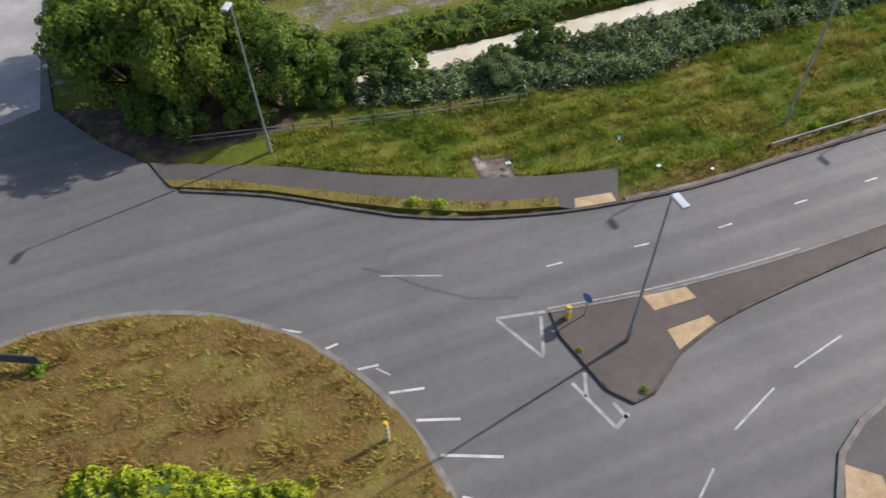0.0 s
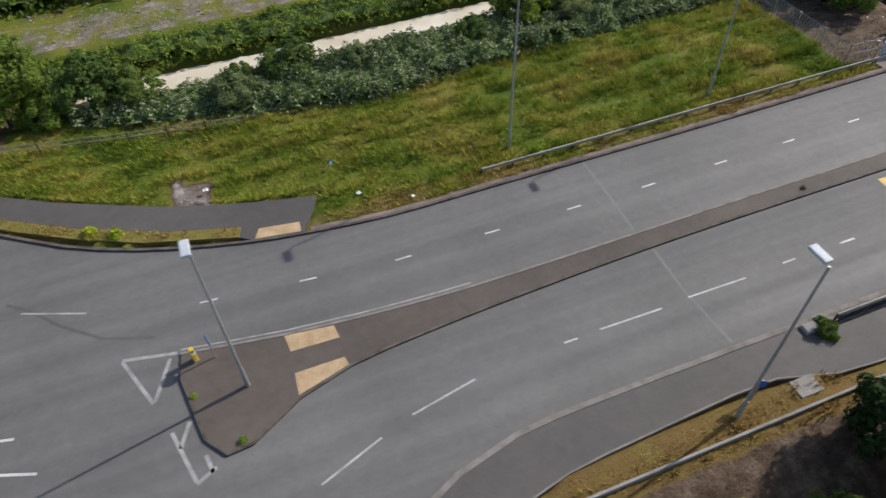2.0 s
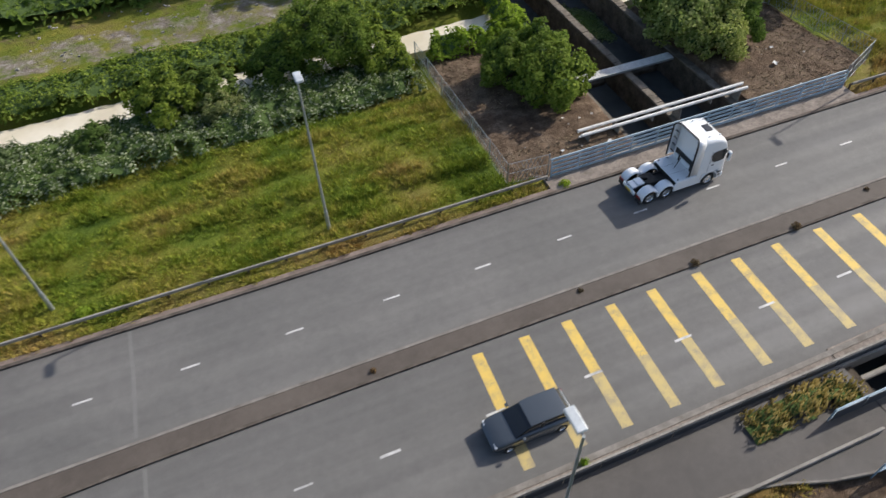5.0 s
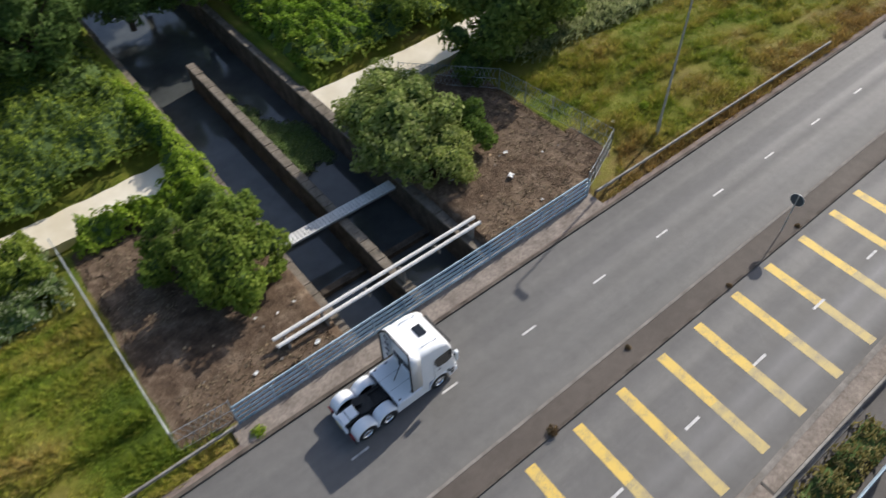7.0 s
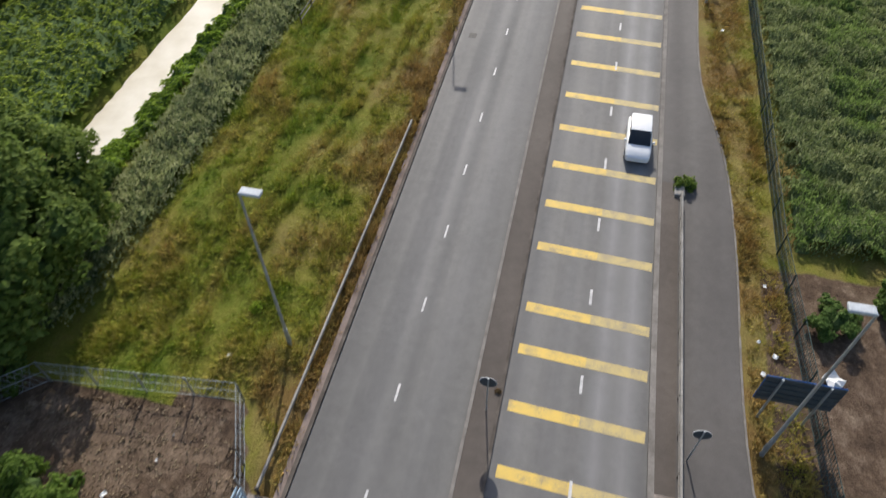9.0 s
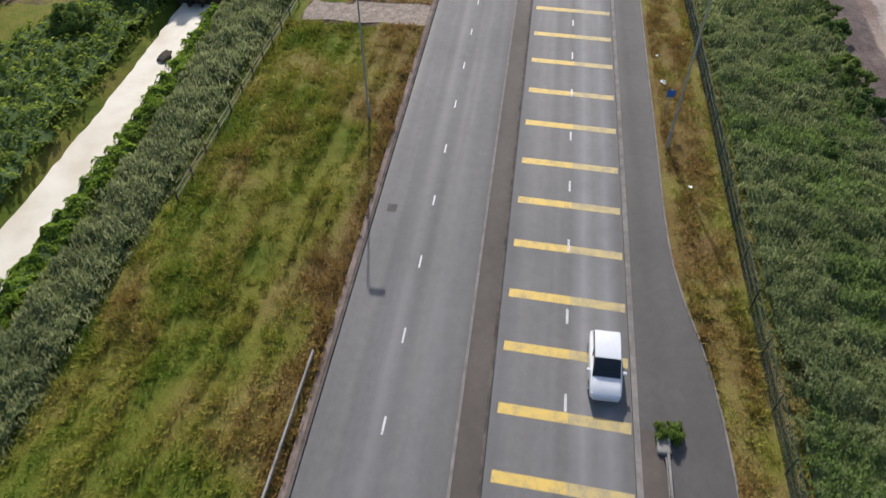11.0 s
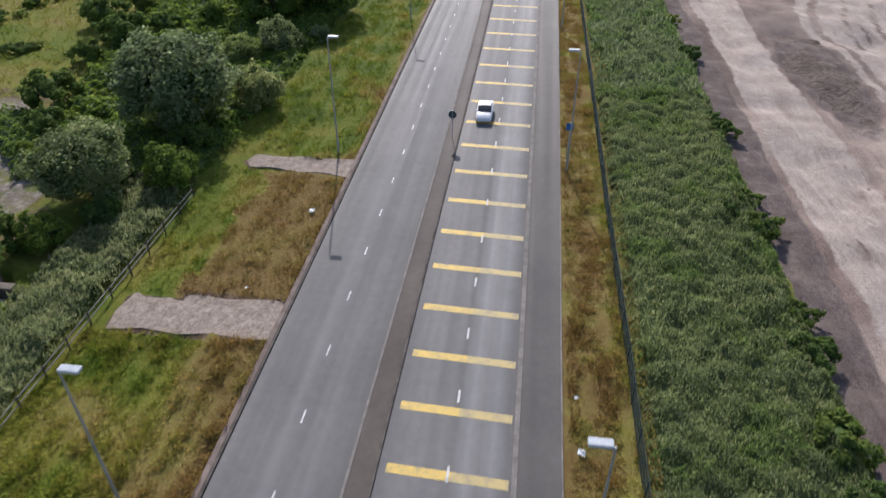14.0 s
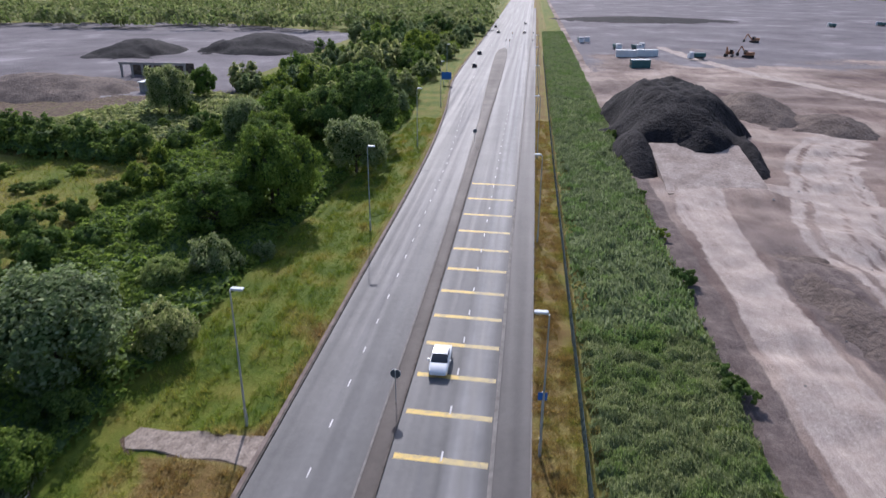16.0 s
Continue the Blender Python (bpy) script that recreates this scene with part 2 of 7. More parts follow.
DUSTY = surface("dusty_haunching", (0.15, 0.115, 0.095), (0.27, 0.215, 0.185), 0.9, 9, 0.95, vary=0.25)
WHITE_PAINT = paint_material("white_road_paint", (0.60, 0.59, 0.57), (0.19, 0.185, 0.18), 0.56)
WORN_PAINT = paint_material("worn_white_paint", (0.50, 0.49, 0.47), (0.18, 0.175, 0.17), 0.54)
FADED_PAINT = paint_material("faded_road_paint", (0.40, 0.39, 0.37), (0.15, 0.145, 0.14), 0.52)
YELLOW_PAINT = paint_material("yellow_road_paint", (0.68, 0.47, 0.10), (0.17, 0.165, 0.155), 0.58)
YELLOW_WORN = paint_material("worn_yellow_paint", (0.52, 0.40, 0.15), (0.20, 0.19, 0.17), 0.56)
TACTILE = surface("buff_tactile", (0.36, 0.25, 0.14), (0.52, 0.38, 0.23), 1.1, 10, 0.9, vary=0.2)
BRICK_WALL = surface("stone_wall", (0.05, 0.04, 0.03), (0.14, 0.115, 0.088), 0.9, 7, 0.95, relief=0.06, vary=0.3)
COPING = surface("coping_stone", (0.11, 0.095, 0.075), (0.24, 0.205, 0.165), 1.3, 9, 0.9, vary=0.25)
WATER = water_material("canal_water", (0.05, 0.055, 0.055), (0.085, 0.092, 0.09), 0.08, 0.3)
MILK = water_material("silty_water", (0.60, 0.53, 0.39), (0.76, 0.70, 0.57), 0.4, 0.25)
GALV = surface("galvanised_steel", (0.30, 0.33, 0.34), (0.44, 0.47, 0.48), 1.5, 20, 0.5, 0.6, 0.0)
BLUE_RAIL = surface("faded_blue_paint", (0.20, 0.30, 0.38), (0.44, 0.54, 0.61), 0.8, 9, 0.6, 0.0, 0.003, 0.2)
PALE_PAINT = surface("pale_paint", (0.52, 0.51, 0.49), (0.74, 0.73, 0.70), 1.0, 10, 0.7, 0.0, 0.003, 0.2)
RAIL_GREY = surface("weathered_rail", (0.16, 0.145, 0.125), (0.32, 0.30, 0.27), 0.9, 9, 0.8, 0.0, 0.005, 0.25)
MESH_GREEN = surface("green_mesh", (0.022, 0.045, 0.042), (0.045, 0.08, 0.07), 1.0, 9, 0.7, 0.0, 0.0)
BARK = surface("bark", (0.06, 0.045, 0.032), (0.13, 0.10, 0.075), 3.0, 18, 0.95, relief=0.03)
SIGN_BACK = surface("sign_back_grey", (0.045, 0.06, 0.07), (0.08, 0.10, 0.115), 2.0, 20, 0.6, 0.3, 0.0)
SIGN_BLUE = glossy("sign_blue", (0.02, 0.13, 0.42), 0.4)
SIGN_YELLOW = glossy("sign_yellow", (0.75, 0.50, 0.03), 0.4)
SIGN_WHITE = glossy("sign_white", (0.75, 0.75, 0.73), 0.4)
BLACK_HEAP = surface("black_spoil", (0.010, 0.009, 0.010), (0.03, 0.027, 0.028), 0.25, 1.6, 0.95, relief=0.4, vary=0.4, strength=0.9)
BROWN_HEAP = surface("brown_spoil", (0.09, 0.07, 0.06), (0.18, 0.14, 0.115), 0.2, 1.4, 0.95, relief=0.4, vary=0.3, strength=0.9)
RAMP_SOIL = surface("ramp_soil", (0.26, 0.205, 0.17), (0.44, 0.365, 0.31), 0.3, 2.0, 0.95, relief=0.2, vary=0.25)
TRUCK_WHITE = glossy("truck_white", (0.86, 0.87, 0.88), 0.22, 0.0, 0.5, 0.03)
TRUCK_BLACK = surface("black_plastic", (0.012, 0.012, 0.013), (0.03, 0.03, 0.03), 4, 30, 0.6, 0.0, 0.0)
CHASSIS = surface("chassis_black", (0.012, 0.012, 0.012), (0.04, 0.036, 0.032), 3, 20, 0.7, 0.2, 0.004)
RUBBER = surface("tyre_rubber", (0.012, 0.012, 0.012), (0.025, 0.025, 0.024), 6, 40, 0.85, 0.0, 0.004)
ALLOY = glossy("polished_alloy", (0.72, 0.73, 0.74), 0.22, 0.9, 0.0, 0.2)
DARK_GLASS = glossy("dark_glass", (0.012, 0.014, 0.016), 0.05, 0.0, 0.6, 0.0)
RED_LENS = glossy("red_lens", (0.22, 0.014, 0.012), 0.2)
CLEAR_LENS = glossy("clear_lens", (0.75, 0.76, 0.78), 0.1)
AMBER = glossy("amber_lens", (0.8, 0.35, 0.03), 0.2)
CAR_WHITE = glossy("car_white", (0.78, 0.78, 0.77), 0.2, 0.0, 0.6, 0.05)
CAR_GREY = glossy("car_grey", (0.10, 0.115, 0.13), 0.22, 0.5, 0.6, 0.05)
CAR_DARK = glossy("car_dark", (0.03, 0.032, 0.036), 0.22, 0.2, 0.6, 0.05)
CABIN_GREEN = surface("cabin_green", (0.03, 0.09, 0.09), (0.05, 0.13, 0.13), 0.5, 6, 0.6)
CABIN_WHITE = surface("cabin_white", (0.55, 0.55, 0.55), (0.72, 0.72, 0.71), 0.5, 6, 0.6)
MACHINE = surface("machine_paint", (0.28, 0.11, 0.05), (0.40, 0.19, 0.08), 0.8, 6, 0.6)
LEAF = leaf_material("leaf_green", (0.11, 0.175, 0.028), (0.18, 0.26, 0.046), (0.26, 0.335, 0.075), 0.5)
# crown cores: leaf green darkened, the shade between leaves put into the colour
SHADED_CORE = surface("shaded_inner_leaf", (0.045, 0.075, 0.022), (0.09, 0.135, 0.04), 1.2, 6, 0.9, 0.0, 0.2, 0.3)
LEAF_DARK = leaf_material("leaf_dark", (0.085, 0.14, 0.033), (0.14, 0.21, 0.053), (0.20, 0.275, 0.08), 0.48)
LEAF_EVERGREEN = leaf_material("leaf_evergreen", (0.02, 0.04, 0.012), (0.036, 0.066, 0.02), (0.065, 0.10, 0.03), 0.25)
LEAF_BRIGHT = leaf_material("leaf_bright", (0.16, 0.25, 0.024), (0.25, 0.37, 0.042), (0.35, 0.46, 0.075), 0.48)
LEAF_PALE = leaf_material("leaf_silvery", (0.17, 0.225, 0.085), (0.26, 0.315, 0.14), (0.39, 0.42, 0.25), 0.58)
LEAF_REED = leaf_material("leaf_reed", (0.17, 0.21, 0.08), (0.24, 0.275, 0.122), (0.34, 0.36, 0.20), 0.5, patch=(0.72, 0.92, 0.5))
LEAF_BANK = leaf_material("leaf_nettle", (0.18, 0.22, 0.095), (0.26, 0.295, 0.145), (0.37, 0.385, 0.235), 0.5)
LEAF_BRAMBLE = leaf_material("leaf_bramble", (0.085, 0.135, 0.03), (0.165, 0.215, 0.06), (0.66, 0.64, 0.48), 0.42)


# ---- mesh helpers ----
def part(name, bm, material, parent=None, label=""):
    me = bpy.data.meshes.new(name)
    bm.to_mesh(me)
    bm.free()
    for m in material if isinstance(material, (list, tuple)) else (material,):
        me.materials.append(m)
    ob = new(name, me)
    if parent:
        ob.parent = parent
    if label:
        tagged(ob, label)
    return ob


def mesh_np(name, verts, faces, material, parent=None, attributes=None, smooth=False):
    """A mesh from arrays: verts n x 3, faces n x 3 or n x 4."""
    me = bpy.data.meshes.new(name)
    verts, faces = np.asarray(verts, np.float32), np.asarray(faces, np.int32)
    k = faces.shape[1]
    me.vertices.add(len(verts))
    me.vertices.foreach_set("co", verts.ravel())
    me.loops.add(faces.size)
    me.loops.foreach_set("vertex_index", faces.ravel())
    me.polygons.add(len(faces))
    me.polygons.foreach_set("loop_start", np.arange(len(faces), dtype=np.int32) * k)
    me.polygons.foreach_set("use_smooth", np.full(len(faces), smooth))
    me.update(calc_edges=True)
    for key, values in (attributes or {}).items():
        a = me.attributes.new(key, "FLOAT", "POINT")
        a.data.foreach_set("value", np.asarray(values, np.float32))
    me.materials.append(material)
    ob = new(name, me)
    if parent:
        ob.parent = parent
    return ob


def empty(name, label, category, group="", kind=""):
    ob = new(name)
    ob.empty_display_size = 0.2
    return tagged(ob, label, category, group, kind)


def place(ob, x, y, z=0.0, turn=0.0):
    ob.matrix_basis = pose(x, y, z, 0, 0, turn)
    return ob


def box(bm, x0, x1, y0, y1, z0, z1, bevel=0.0, segments=2, matrix=None):
    r = bmesh.ops.create_cube(bm, size=1.0)
    vs = r["verts"]
    for v in vs:
        v.co = Vector((x0 + (v.co.x + 0.5) * (x1 - x0), y0 + (v.co.y + 0.5) * (y1 - y0), z0 + (v.co.z + 0.5) * (z1 - z0)))
    if bevel:
        es = list({e for v in vs for e in v.link_edges})
        out = bmesh.ops.bevel(bm, geom=es, offset=bevel, segments=segments, affect="EDGES", profile=0.5)
        vs = list({v for f in out["faces"] for v in f.verts} | {v for v in vs if v.is_valid})
    if matrix:
        bmesh.ops.transform(bm, matrix=matrix, verts=vs)
    return vs


def boxed(*args, **kw):
    bm = bmesh.new()
    box(bm, *args, **kw)
    return bm


def tube(bm, a, b, r0, r1=None, n=8, caps=True):
    a, b = Vector(a), Vector(b)
    d = b - a
    m = Matrix.Translation((a + b) / 2) @ d.to_track_quat("Z", "Y").to_matrix().to_4x4()
    return bmesh.ops.create_cone(bm, cap_ends=caps, segments=n, radius1=r0, radius2=r0 if r1 is None else r1, depth=d.length, matrix=m)["verts"]


def tubed(*args, **kw):
    bm = bmesh.new()
    tube(bm, *args, **kw)
    return bm


def smooth(ob, angle=35):
    for p in ob.data.polygons:
        p.use_smooth = True
    ob.data.set_sharp_from_angle(angle=radians(angle))
    return ob


def interp(xs, table):
    t = np.array(table, float)
    return np.interp(xs, t[:, 0], t[:, 1])


def inside(x, y, poly):
    """Which of the points lie in the polygon."""
    x, y = np.asarray(x, float), np.asarray(y, float)
    hit = np.zeros(x.shape, bool)
    n = len(poly)
    for i in range(n):
        (x0, y0), (x1, y1) = poly[i], poly[(i + 1) % n]
        if y0 == y1:
            continue
        c = ((y0 > y) != (y1 > y)) & (x < (x1 - x0) * (y - y0) / (y1 - y0) + x0)
        hit ^= c
    return hit


def to_line(x, y, line):
    """The distance of points from a polyline."""
    x, y = np.asarray(x, float), np.asarray(y, float)
    best = np.full(x.shape, 1e9)
    for (x0, y0), (x1, y1) in zip(line[:-1], line[1:]):
        dx, dy = x1 - x0, y1 - y0
        t = np.clip(((x - x0) * dx + (y - y0) * dy) / max(dx * dx + dy * dy, 1e-9), 0, 1)
        best = np.minimum(best, np.hypot(x - x0 - t * dx, y - y0 - t * dy))
    return best


def lumps(x, y, size, seed=0):
    """Smooth uneven values about -1 to 1, from a few turned waves."""
    r = np.random.RandomState(seed)
    x, y = np.asarray(x, float), np.asarray(y, float)
    out = np.zeros(x.shape)
    for k in range(9):
        a, s, p = r.uniform(0, 6.28), r.uniform(0.55, 1.9) * 6.28 / size, r.uniform(0, 6.28)
        out += np.sin((x * math.cos(a) + y * math.sin(a)) * s + p + 1.3 * np.sin((x * math.sin(a) - y * math.cos(a)) * s * 0.7 + p * 2))
    return out / 4.2


def slab(name, outline, z0, z1, material, parent=None, label=""):
    """A flat piece with thickness from its outline."""
    bm = bmesh.new()
    top = bm.faces.new([bm.verts.new((x, y, z1)) for x, y in outline])
    if top.normal.z < 0 or sum((x1 - x0) * (y1 + y0) for (x0, y0), (x1, y1) in zip(outline, outline[1:] + outline[:1])) > 0:
        top.normal_flip()
    low = bmesh.ops.extrude_face_region(bm, geom=[top])
    for v in low["geom"]:
        if isinstance(v, bmesh.types.BMVert):
            v.co.z = z1
    for v in top.verts:
        v.co.z = z0
    bmesh.ops.triangulate(bm, faces=bm.faces[:])
    bmesh.ops.recalc_face_normals(bm, faces=bm.faces[:])
    return part(name, bm, material, parent, label)


def dense(line, step=2.0):
    """A polyline rounded off and cut into short steps."""
    p = [Vector(q) for q in line]
    out = []
    for i in range(len(p) - 1):
        a, b, c, d = p[max(i - 1, 0)], p[i], p[i + 1], p[min(i + 2, len(p) - 1)]
        n = max(1, int((c - b).length / step))
        n = min(n, 24)
        for k in range(n):
            t = k / n
            m0, m1 = (c - a) / 2, (d - b) / 2
            l = (c - b).length
            if (c - a).length > 1e-6:
                m0 = m0.normalized() * l
            if (d - b).length > 1e-6:
                m1 = m1.normalized() * l
            out.append(tuple(b * (2 * t**3 - 3 * t**2 + 1) + m0 * (t**3 - 2 * t**2 + t) + c * (-2 * t**3 + 3 * t**2) + m1 * (t**3 - t**2)))
    out.append(tuple(p[-1]))
    return out


def strip(name, line, width, z0, z1, material, parent=None, side=0.0, label=""):
    """A beam of rectangular section along a polyline; side shifts it to the left."""
    pts = [Vector(q) for q in line]
    bm = bmesh.new()
    rows = []
    for i, q in enumerate(pts):
        d = (pts[min(i + 1, len(pts) - 1)] - pts[max(i - 1, 0)]).normalized()
        n = Vector((-d.y, d.x))
        a, b = q + n * (side - width / 2), q + n * (side + width / 2)
        rows.append([bm.verts.new((a.x, a.y, z0)), bm.verts.new((a.x, a.y, z1)), bm.verts.new((b.x, b.y, z1)), bm.verts.new((b.x, b.y, z0))])
    for r, s in zip(rows[:-1], rows[1:]):
        for k in range(4):
            bm.faces.new((r[k], r[(k + 1) % 4], s[(k + 1) % 4], s[k]))
    bm.faces.new(rows[0])
    bm.faces.new(rows[-1][::-1])
    bmesh.ops.recalc_face_normals(bm, faces=bm.faces[:])
    return part(name, bm, material, parent, label)


# ---- plan of the road ----
KERB_LEFT = dense([(-5.4, 38.2), (0.3, 35.3), (4.2, 32.6), (7.4, 30.4), (11.8, 28.3), (17.8, 26.5), (21.9, 25.8), (27, 25.3), (34, 25.3), (50, 25.3), (68, 25.5), (98, 25.5), (140, 25.65), (200, 25.9), (262, 26.4), (310, 28.5), (366, 32.5), (532, 33.5), (1500, 42)])
KERB_RIGHT = dense([(12, -45), (12.5, -20), (15, -6), (18, 2), (22.2, 7.1), (24.4, 8.1), (27.8, 8.9), (32, 9.1), (45, 9.05), (60, 9.0), (75, 9.2), (90, 9.6), (105, 9.8), (140, 9.75), (180, 9.75), (228, 9.7), (556, 8.6), (1500, 6)])
ROAD = KERB_LEFT + KERB_RIGHT[::-1] + [(-70, -45), (-70, 42), (-26, 44), (-25, 60), (-27, 110), (-14.5, 110), (-14.3, 60), (-13.6, 51.6), (-10.2, 45.8), (-7.3, 42.2)]
MEDIAN_TOP = dense([(13.2, 19.7), (18.8, 18.8), (22.7, 18.4), (29.5, 18.05), (45, 18.1), (90, 18.25), (140, 18.45), (220, 18.4), (289, 19.4), (356, 21.3), (435, 23.2), (462, 22.6), (470, 21)])
MEDIAN_LOW = dense([(13.0, 18.4), (13.2, 17.2), (13.7, 14.2), (14.6, 13.0), (15.8, 13.1), (18.5, 14.7), (21.5, 15.6), (26, 16.1), (32.3, 16.5), (40.5, 16.8), (52, 16.9), (90, 16.9), (140, 17.05), (220, 17.0), (300, 17.4), (356, 17.5), (435, 18.2), (462, 19.2), (470, 20.6)])
MEDIAN_AREA = MEDIAN_TOP + MEDIAN_LOW[::-1]
PAVE_OUT = dense([(11, -45), (14, -22), (17, -9), (20, -1), (24, 4.2), (26.4, 5.5), (29.2, 6.1), (33.6, 6.4), (41.4, 6.6), (44.5, 5.7), (53.4, 5.2), (66, 4.8), (72, 3.2), (92, 3.2), (98, 5.1), (113.7, 5.2), (121, 5.6), (128.6, 6.9), (140, 7.05), (180, 6.9), (228, 6.7), (437, 6.2), (900, 5)])
HOLE = [(75.0, 6.2), (84.9, 6.2), (84.9, 8.25), (75.0, 8.25)]
CENTRE, RADIUS = (-14.0, 11.0), 18.2
VERGE_STRIP = [(-5.9, 38.9), (0.3, 35.9), (4.4, 33.1), (8, 30.9), (12, 28.9), (17.6, 27.1), (17.9, 27.9), (13.1, 29.4), (8, 31.9), (3, 34.9), (-2.3, 38.1), (-6.3, 39.8)]
FOOTPATH = [(-6.3, 39.8), (-2.3, 38.1), (3, 34.9), (8, 31.9), (13.1, 29.4), (17.9, 27.9), (17.6, 27.1), (18.4, 26.55), (21.4, 26.05), (23.0, 28.9), (17.6, 30.3), (13.6, 31.7), (6.9, 34.9), (1.3, 38.2), (-7.1, 42.1)]
SIDE_TRACK_A = [(155.1, 25.75), (158.9, 25.75), (159.0, 28), (158.7, 30.4), (158.9, 32.6), (158.5, 35), (158.6, 37.3), (156.6, 37.7), (154.7, 37.4), (155.1, 35), (154.8, 32.4), (155.2, 30.2), (154.9, 28)]
SIDE_TRACK_B = [(176.6, 25.8), (180.2, 25.8), (180.0, 28.4), (180.2, 31), (179.8, 33.4), (180.0, 36), (178.6, 36.5), (177.5, 35.8), (177.7, 33.6), (177.1, 31.2), (177.3, 28.6)]
STREAM_WEST = dense([(5, 46.8), (16, 46.8), (30, 46.8), (44, 47.1), (56, 47.1), (66, 47.0), (74.6, 47.2)])
STREAM_EAST = dense([(85.2, 47.2), (92, 47.2), (105, 47.5), (125, 47.6), (140, 47.6), (150, 47.9), (157, 48.2)])
WHEELING = [(110, 34.6), (118, 32.6), (125, 31.2), (132, 30.4), (142, 29.6), (153, 28.9)]
SITE_TRACK = [(100, -14.5), (150, -15.6), (180, -17.0), (190, -17.4), (198, -17.0), (209, -16.3), (219, -16.2), (232, -16.9), (248, -19), (262, -21)]
SITE_TRACK_2 = [(120, -40), (170, -36), (200, -35), (225, -33), (262, -42), (300, -60)]
SITE_TRACK_4 = [(262, -22), (252, -30), (238, -46), (205, -52), (170, -44), (140, -48)]
SITE_TRACK_3 = [(484, -53), (420, -62), (380, -74), (341, -89), (300, -120)]


def terrain(x, y):
    """The height of the ground sheet and the weights of what covers it."""
    z = 0.06 + 0.09 * lumps(x, y, 7, 3) + 0.05 * lumps(x, y, 2.5, 4)
    near = (np.abs(x - 100) < 420) & (np.abs(y) < 220)
    z = np.where(y > 30, z + 0.25 * lumps(x, y, 25, 5), z)
    road = np.zeros(x.shape, bool)
    road[near] = inside(x[near], y[near], ROAD)
    rd = np.full(x.shape, 99.0)
    rd[near] = np.minimum(to_line(x[near], y[near], KERB_LEFT), to_line(x[near], y[near], KERB_RIGHT))
    pave = inside(x, y, [(67.3, 25.6), (93.3, 25.6), (93.3, 27.4), (67.3, 27.4)]) | inside(x, y, KERB_RIGHT + PAVE_OUT[::-1]) | inside(x, y, FOOTPATH)
    far_road = (~near) & (y > 0) & (y < 44) & (x > 0)
    hollow = road | pave | far_road | (rd < 0.5)
    z = np.where(hollow, -0.5, z)
    rim = np.clip(to_line(x, y, FOOTPATH + FOOTPATH[:1]), 0, 1)
    z = np.where(~hollow & (rim < 0.6) & near, -0.02, z)
    for line in (STREAM_WEST, STREAM_EAST):
        d = to_line(x, y, line)
        z = np.where(d < 2.1, -1.0, np.where(d < 2.9, z - 0.25, z))
    canal = (x > 75.0) & (x < 85.0) & (y > -60) & (y < 90)
    z = np.where(canal, -4.0, z)
    east_bank = (y < 4.0) & (x > 27) & (x < 74)
    z = np.where(east_bank & ~hollow, z - np.clip((4.0 - y) * 0.35, 0, 2.2), z)
    soil, rubble, site, grey, track, dry = (np.zeros(x.shape) for _ in range(6))
    soil[inside(x, y, [(65.2, 27.4), (75, 27.4), (75, 44.5), (64.8, 44.2)])] = 1
    soil[inside(x, y, [(85, 27.4), (93.5, 27.4), (97, 29), (96, 44), (85, 44)])] = 1
    soil[inside(x, y, [(13.9, 31.6), (16.3, 30.7), (17.1, 33.4), (14.5, 34.2)])] = 1
    rubble[inside(x, y, [(13.9, 31.6), (16.3, 30.7), (17.1, 33.4), (14.5, 34.2)])] = 0.6
    soil[(x > 27) & (x < 112) & (y < 4.4) & (y > -16)] = 0.9
    soil[(rd < 1.25) & (y > 20) & (x > 20) & (x < 300)] = 0.36
    soil[(x > -16) & (x < 4) & (y > 41.5) & (y < 52)] = 0.62
    apron = inside(x, y, SIDE_TRACK_A) | inside(x, y, SIDE_TRACK_B)
    soil[(x > 262) & (x < 345) & (y > 106) & (y < 190)] = 0.62
    rubble[inside(x, y, [(-16, 55.5), (0, 54.2), (30, 54.2), (60, 54.2), (62, 60), (30, 59.5), (-14, 60)])] = 0.5
    soil[inside(x, y, [(-16, 53), (62, 53), (64, 64), (-14, 64)])] = 0.42
    rubble[inside(x, y, [(163, 52.5), (172, 51.5), (178, 58), (190, 66), (184, 92), (150, 85), (160, 57)])] = 0.55
    soil[inside(x, y, [(158, 50), (176, 50), (194, 66), (188, 95), (146, 88)])] = 0.5
    soil[apron] = 1.2
    z = np.where(apron, 0.0, z)
    site[(y < -9.2) & (x > 95) & (x < 1500)] = 1
    site[(y < -9) & (x < 60) & (y > -400)] = 0.3
    grey = np.where((y < -13) & (x < 1600) & (x > 300), np.clip(0.5 + (x - 425) / 90 + 0.4 * lumps(x, y, 70, 33), 0, 1), grey)
    grey[inside(x, y, [(325, 100), (540, 105), (620, 240), (560, 420), (430, 420), (350, 260), (300, 170)])] = 1
    grey[inside(x, y, [(318, 88), (345, 88), (345, 120), (320, 115)])] = 0.8
    wave = 0.7 * lumps(x, y, 40, 21)
    for line, shifts, w in ((SITE_TRACK, (-3.1, -1.6, -0.4, 1.0, 2.4), 0.95), (SITE_TRACK_2, (-6, -3.6, -1.8, 0.4, 2.2, 5), 1.1), (SITE_TRACK_4, (-2.2, -0.4, 1.6), 1.0), (SITE_TRACK_3, (0,), 4.0)):
        for shift in shifts:
            track = np.maximum(track, np.clip(1.3 - to_line(x, y + wave * (1 + 0.15 * shift), [(p, q + shift) for p, q in line]) / w, 0, 1))
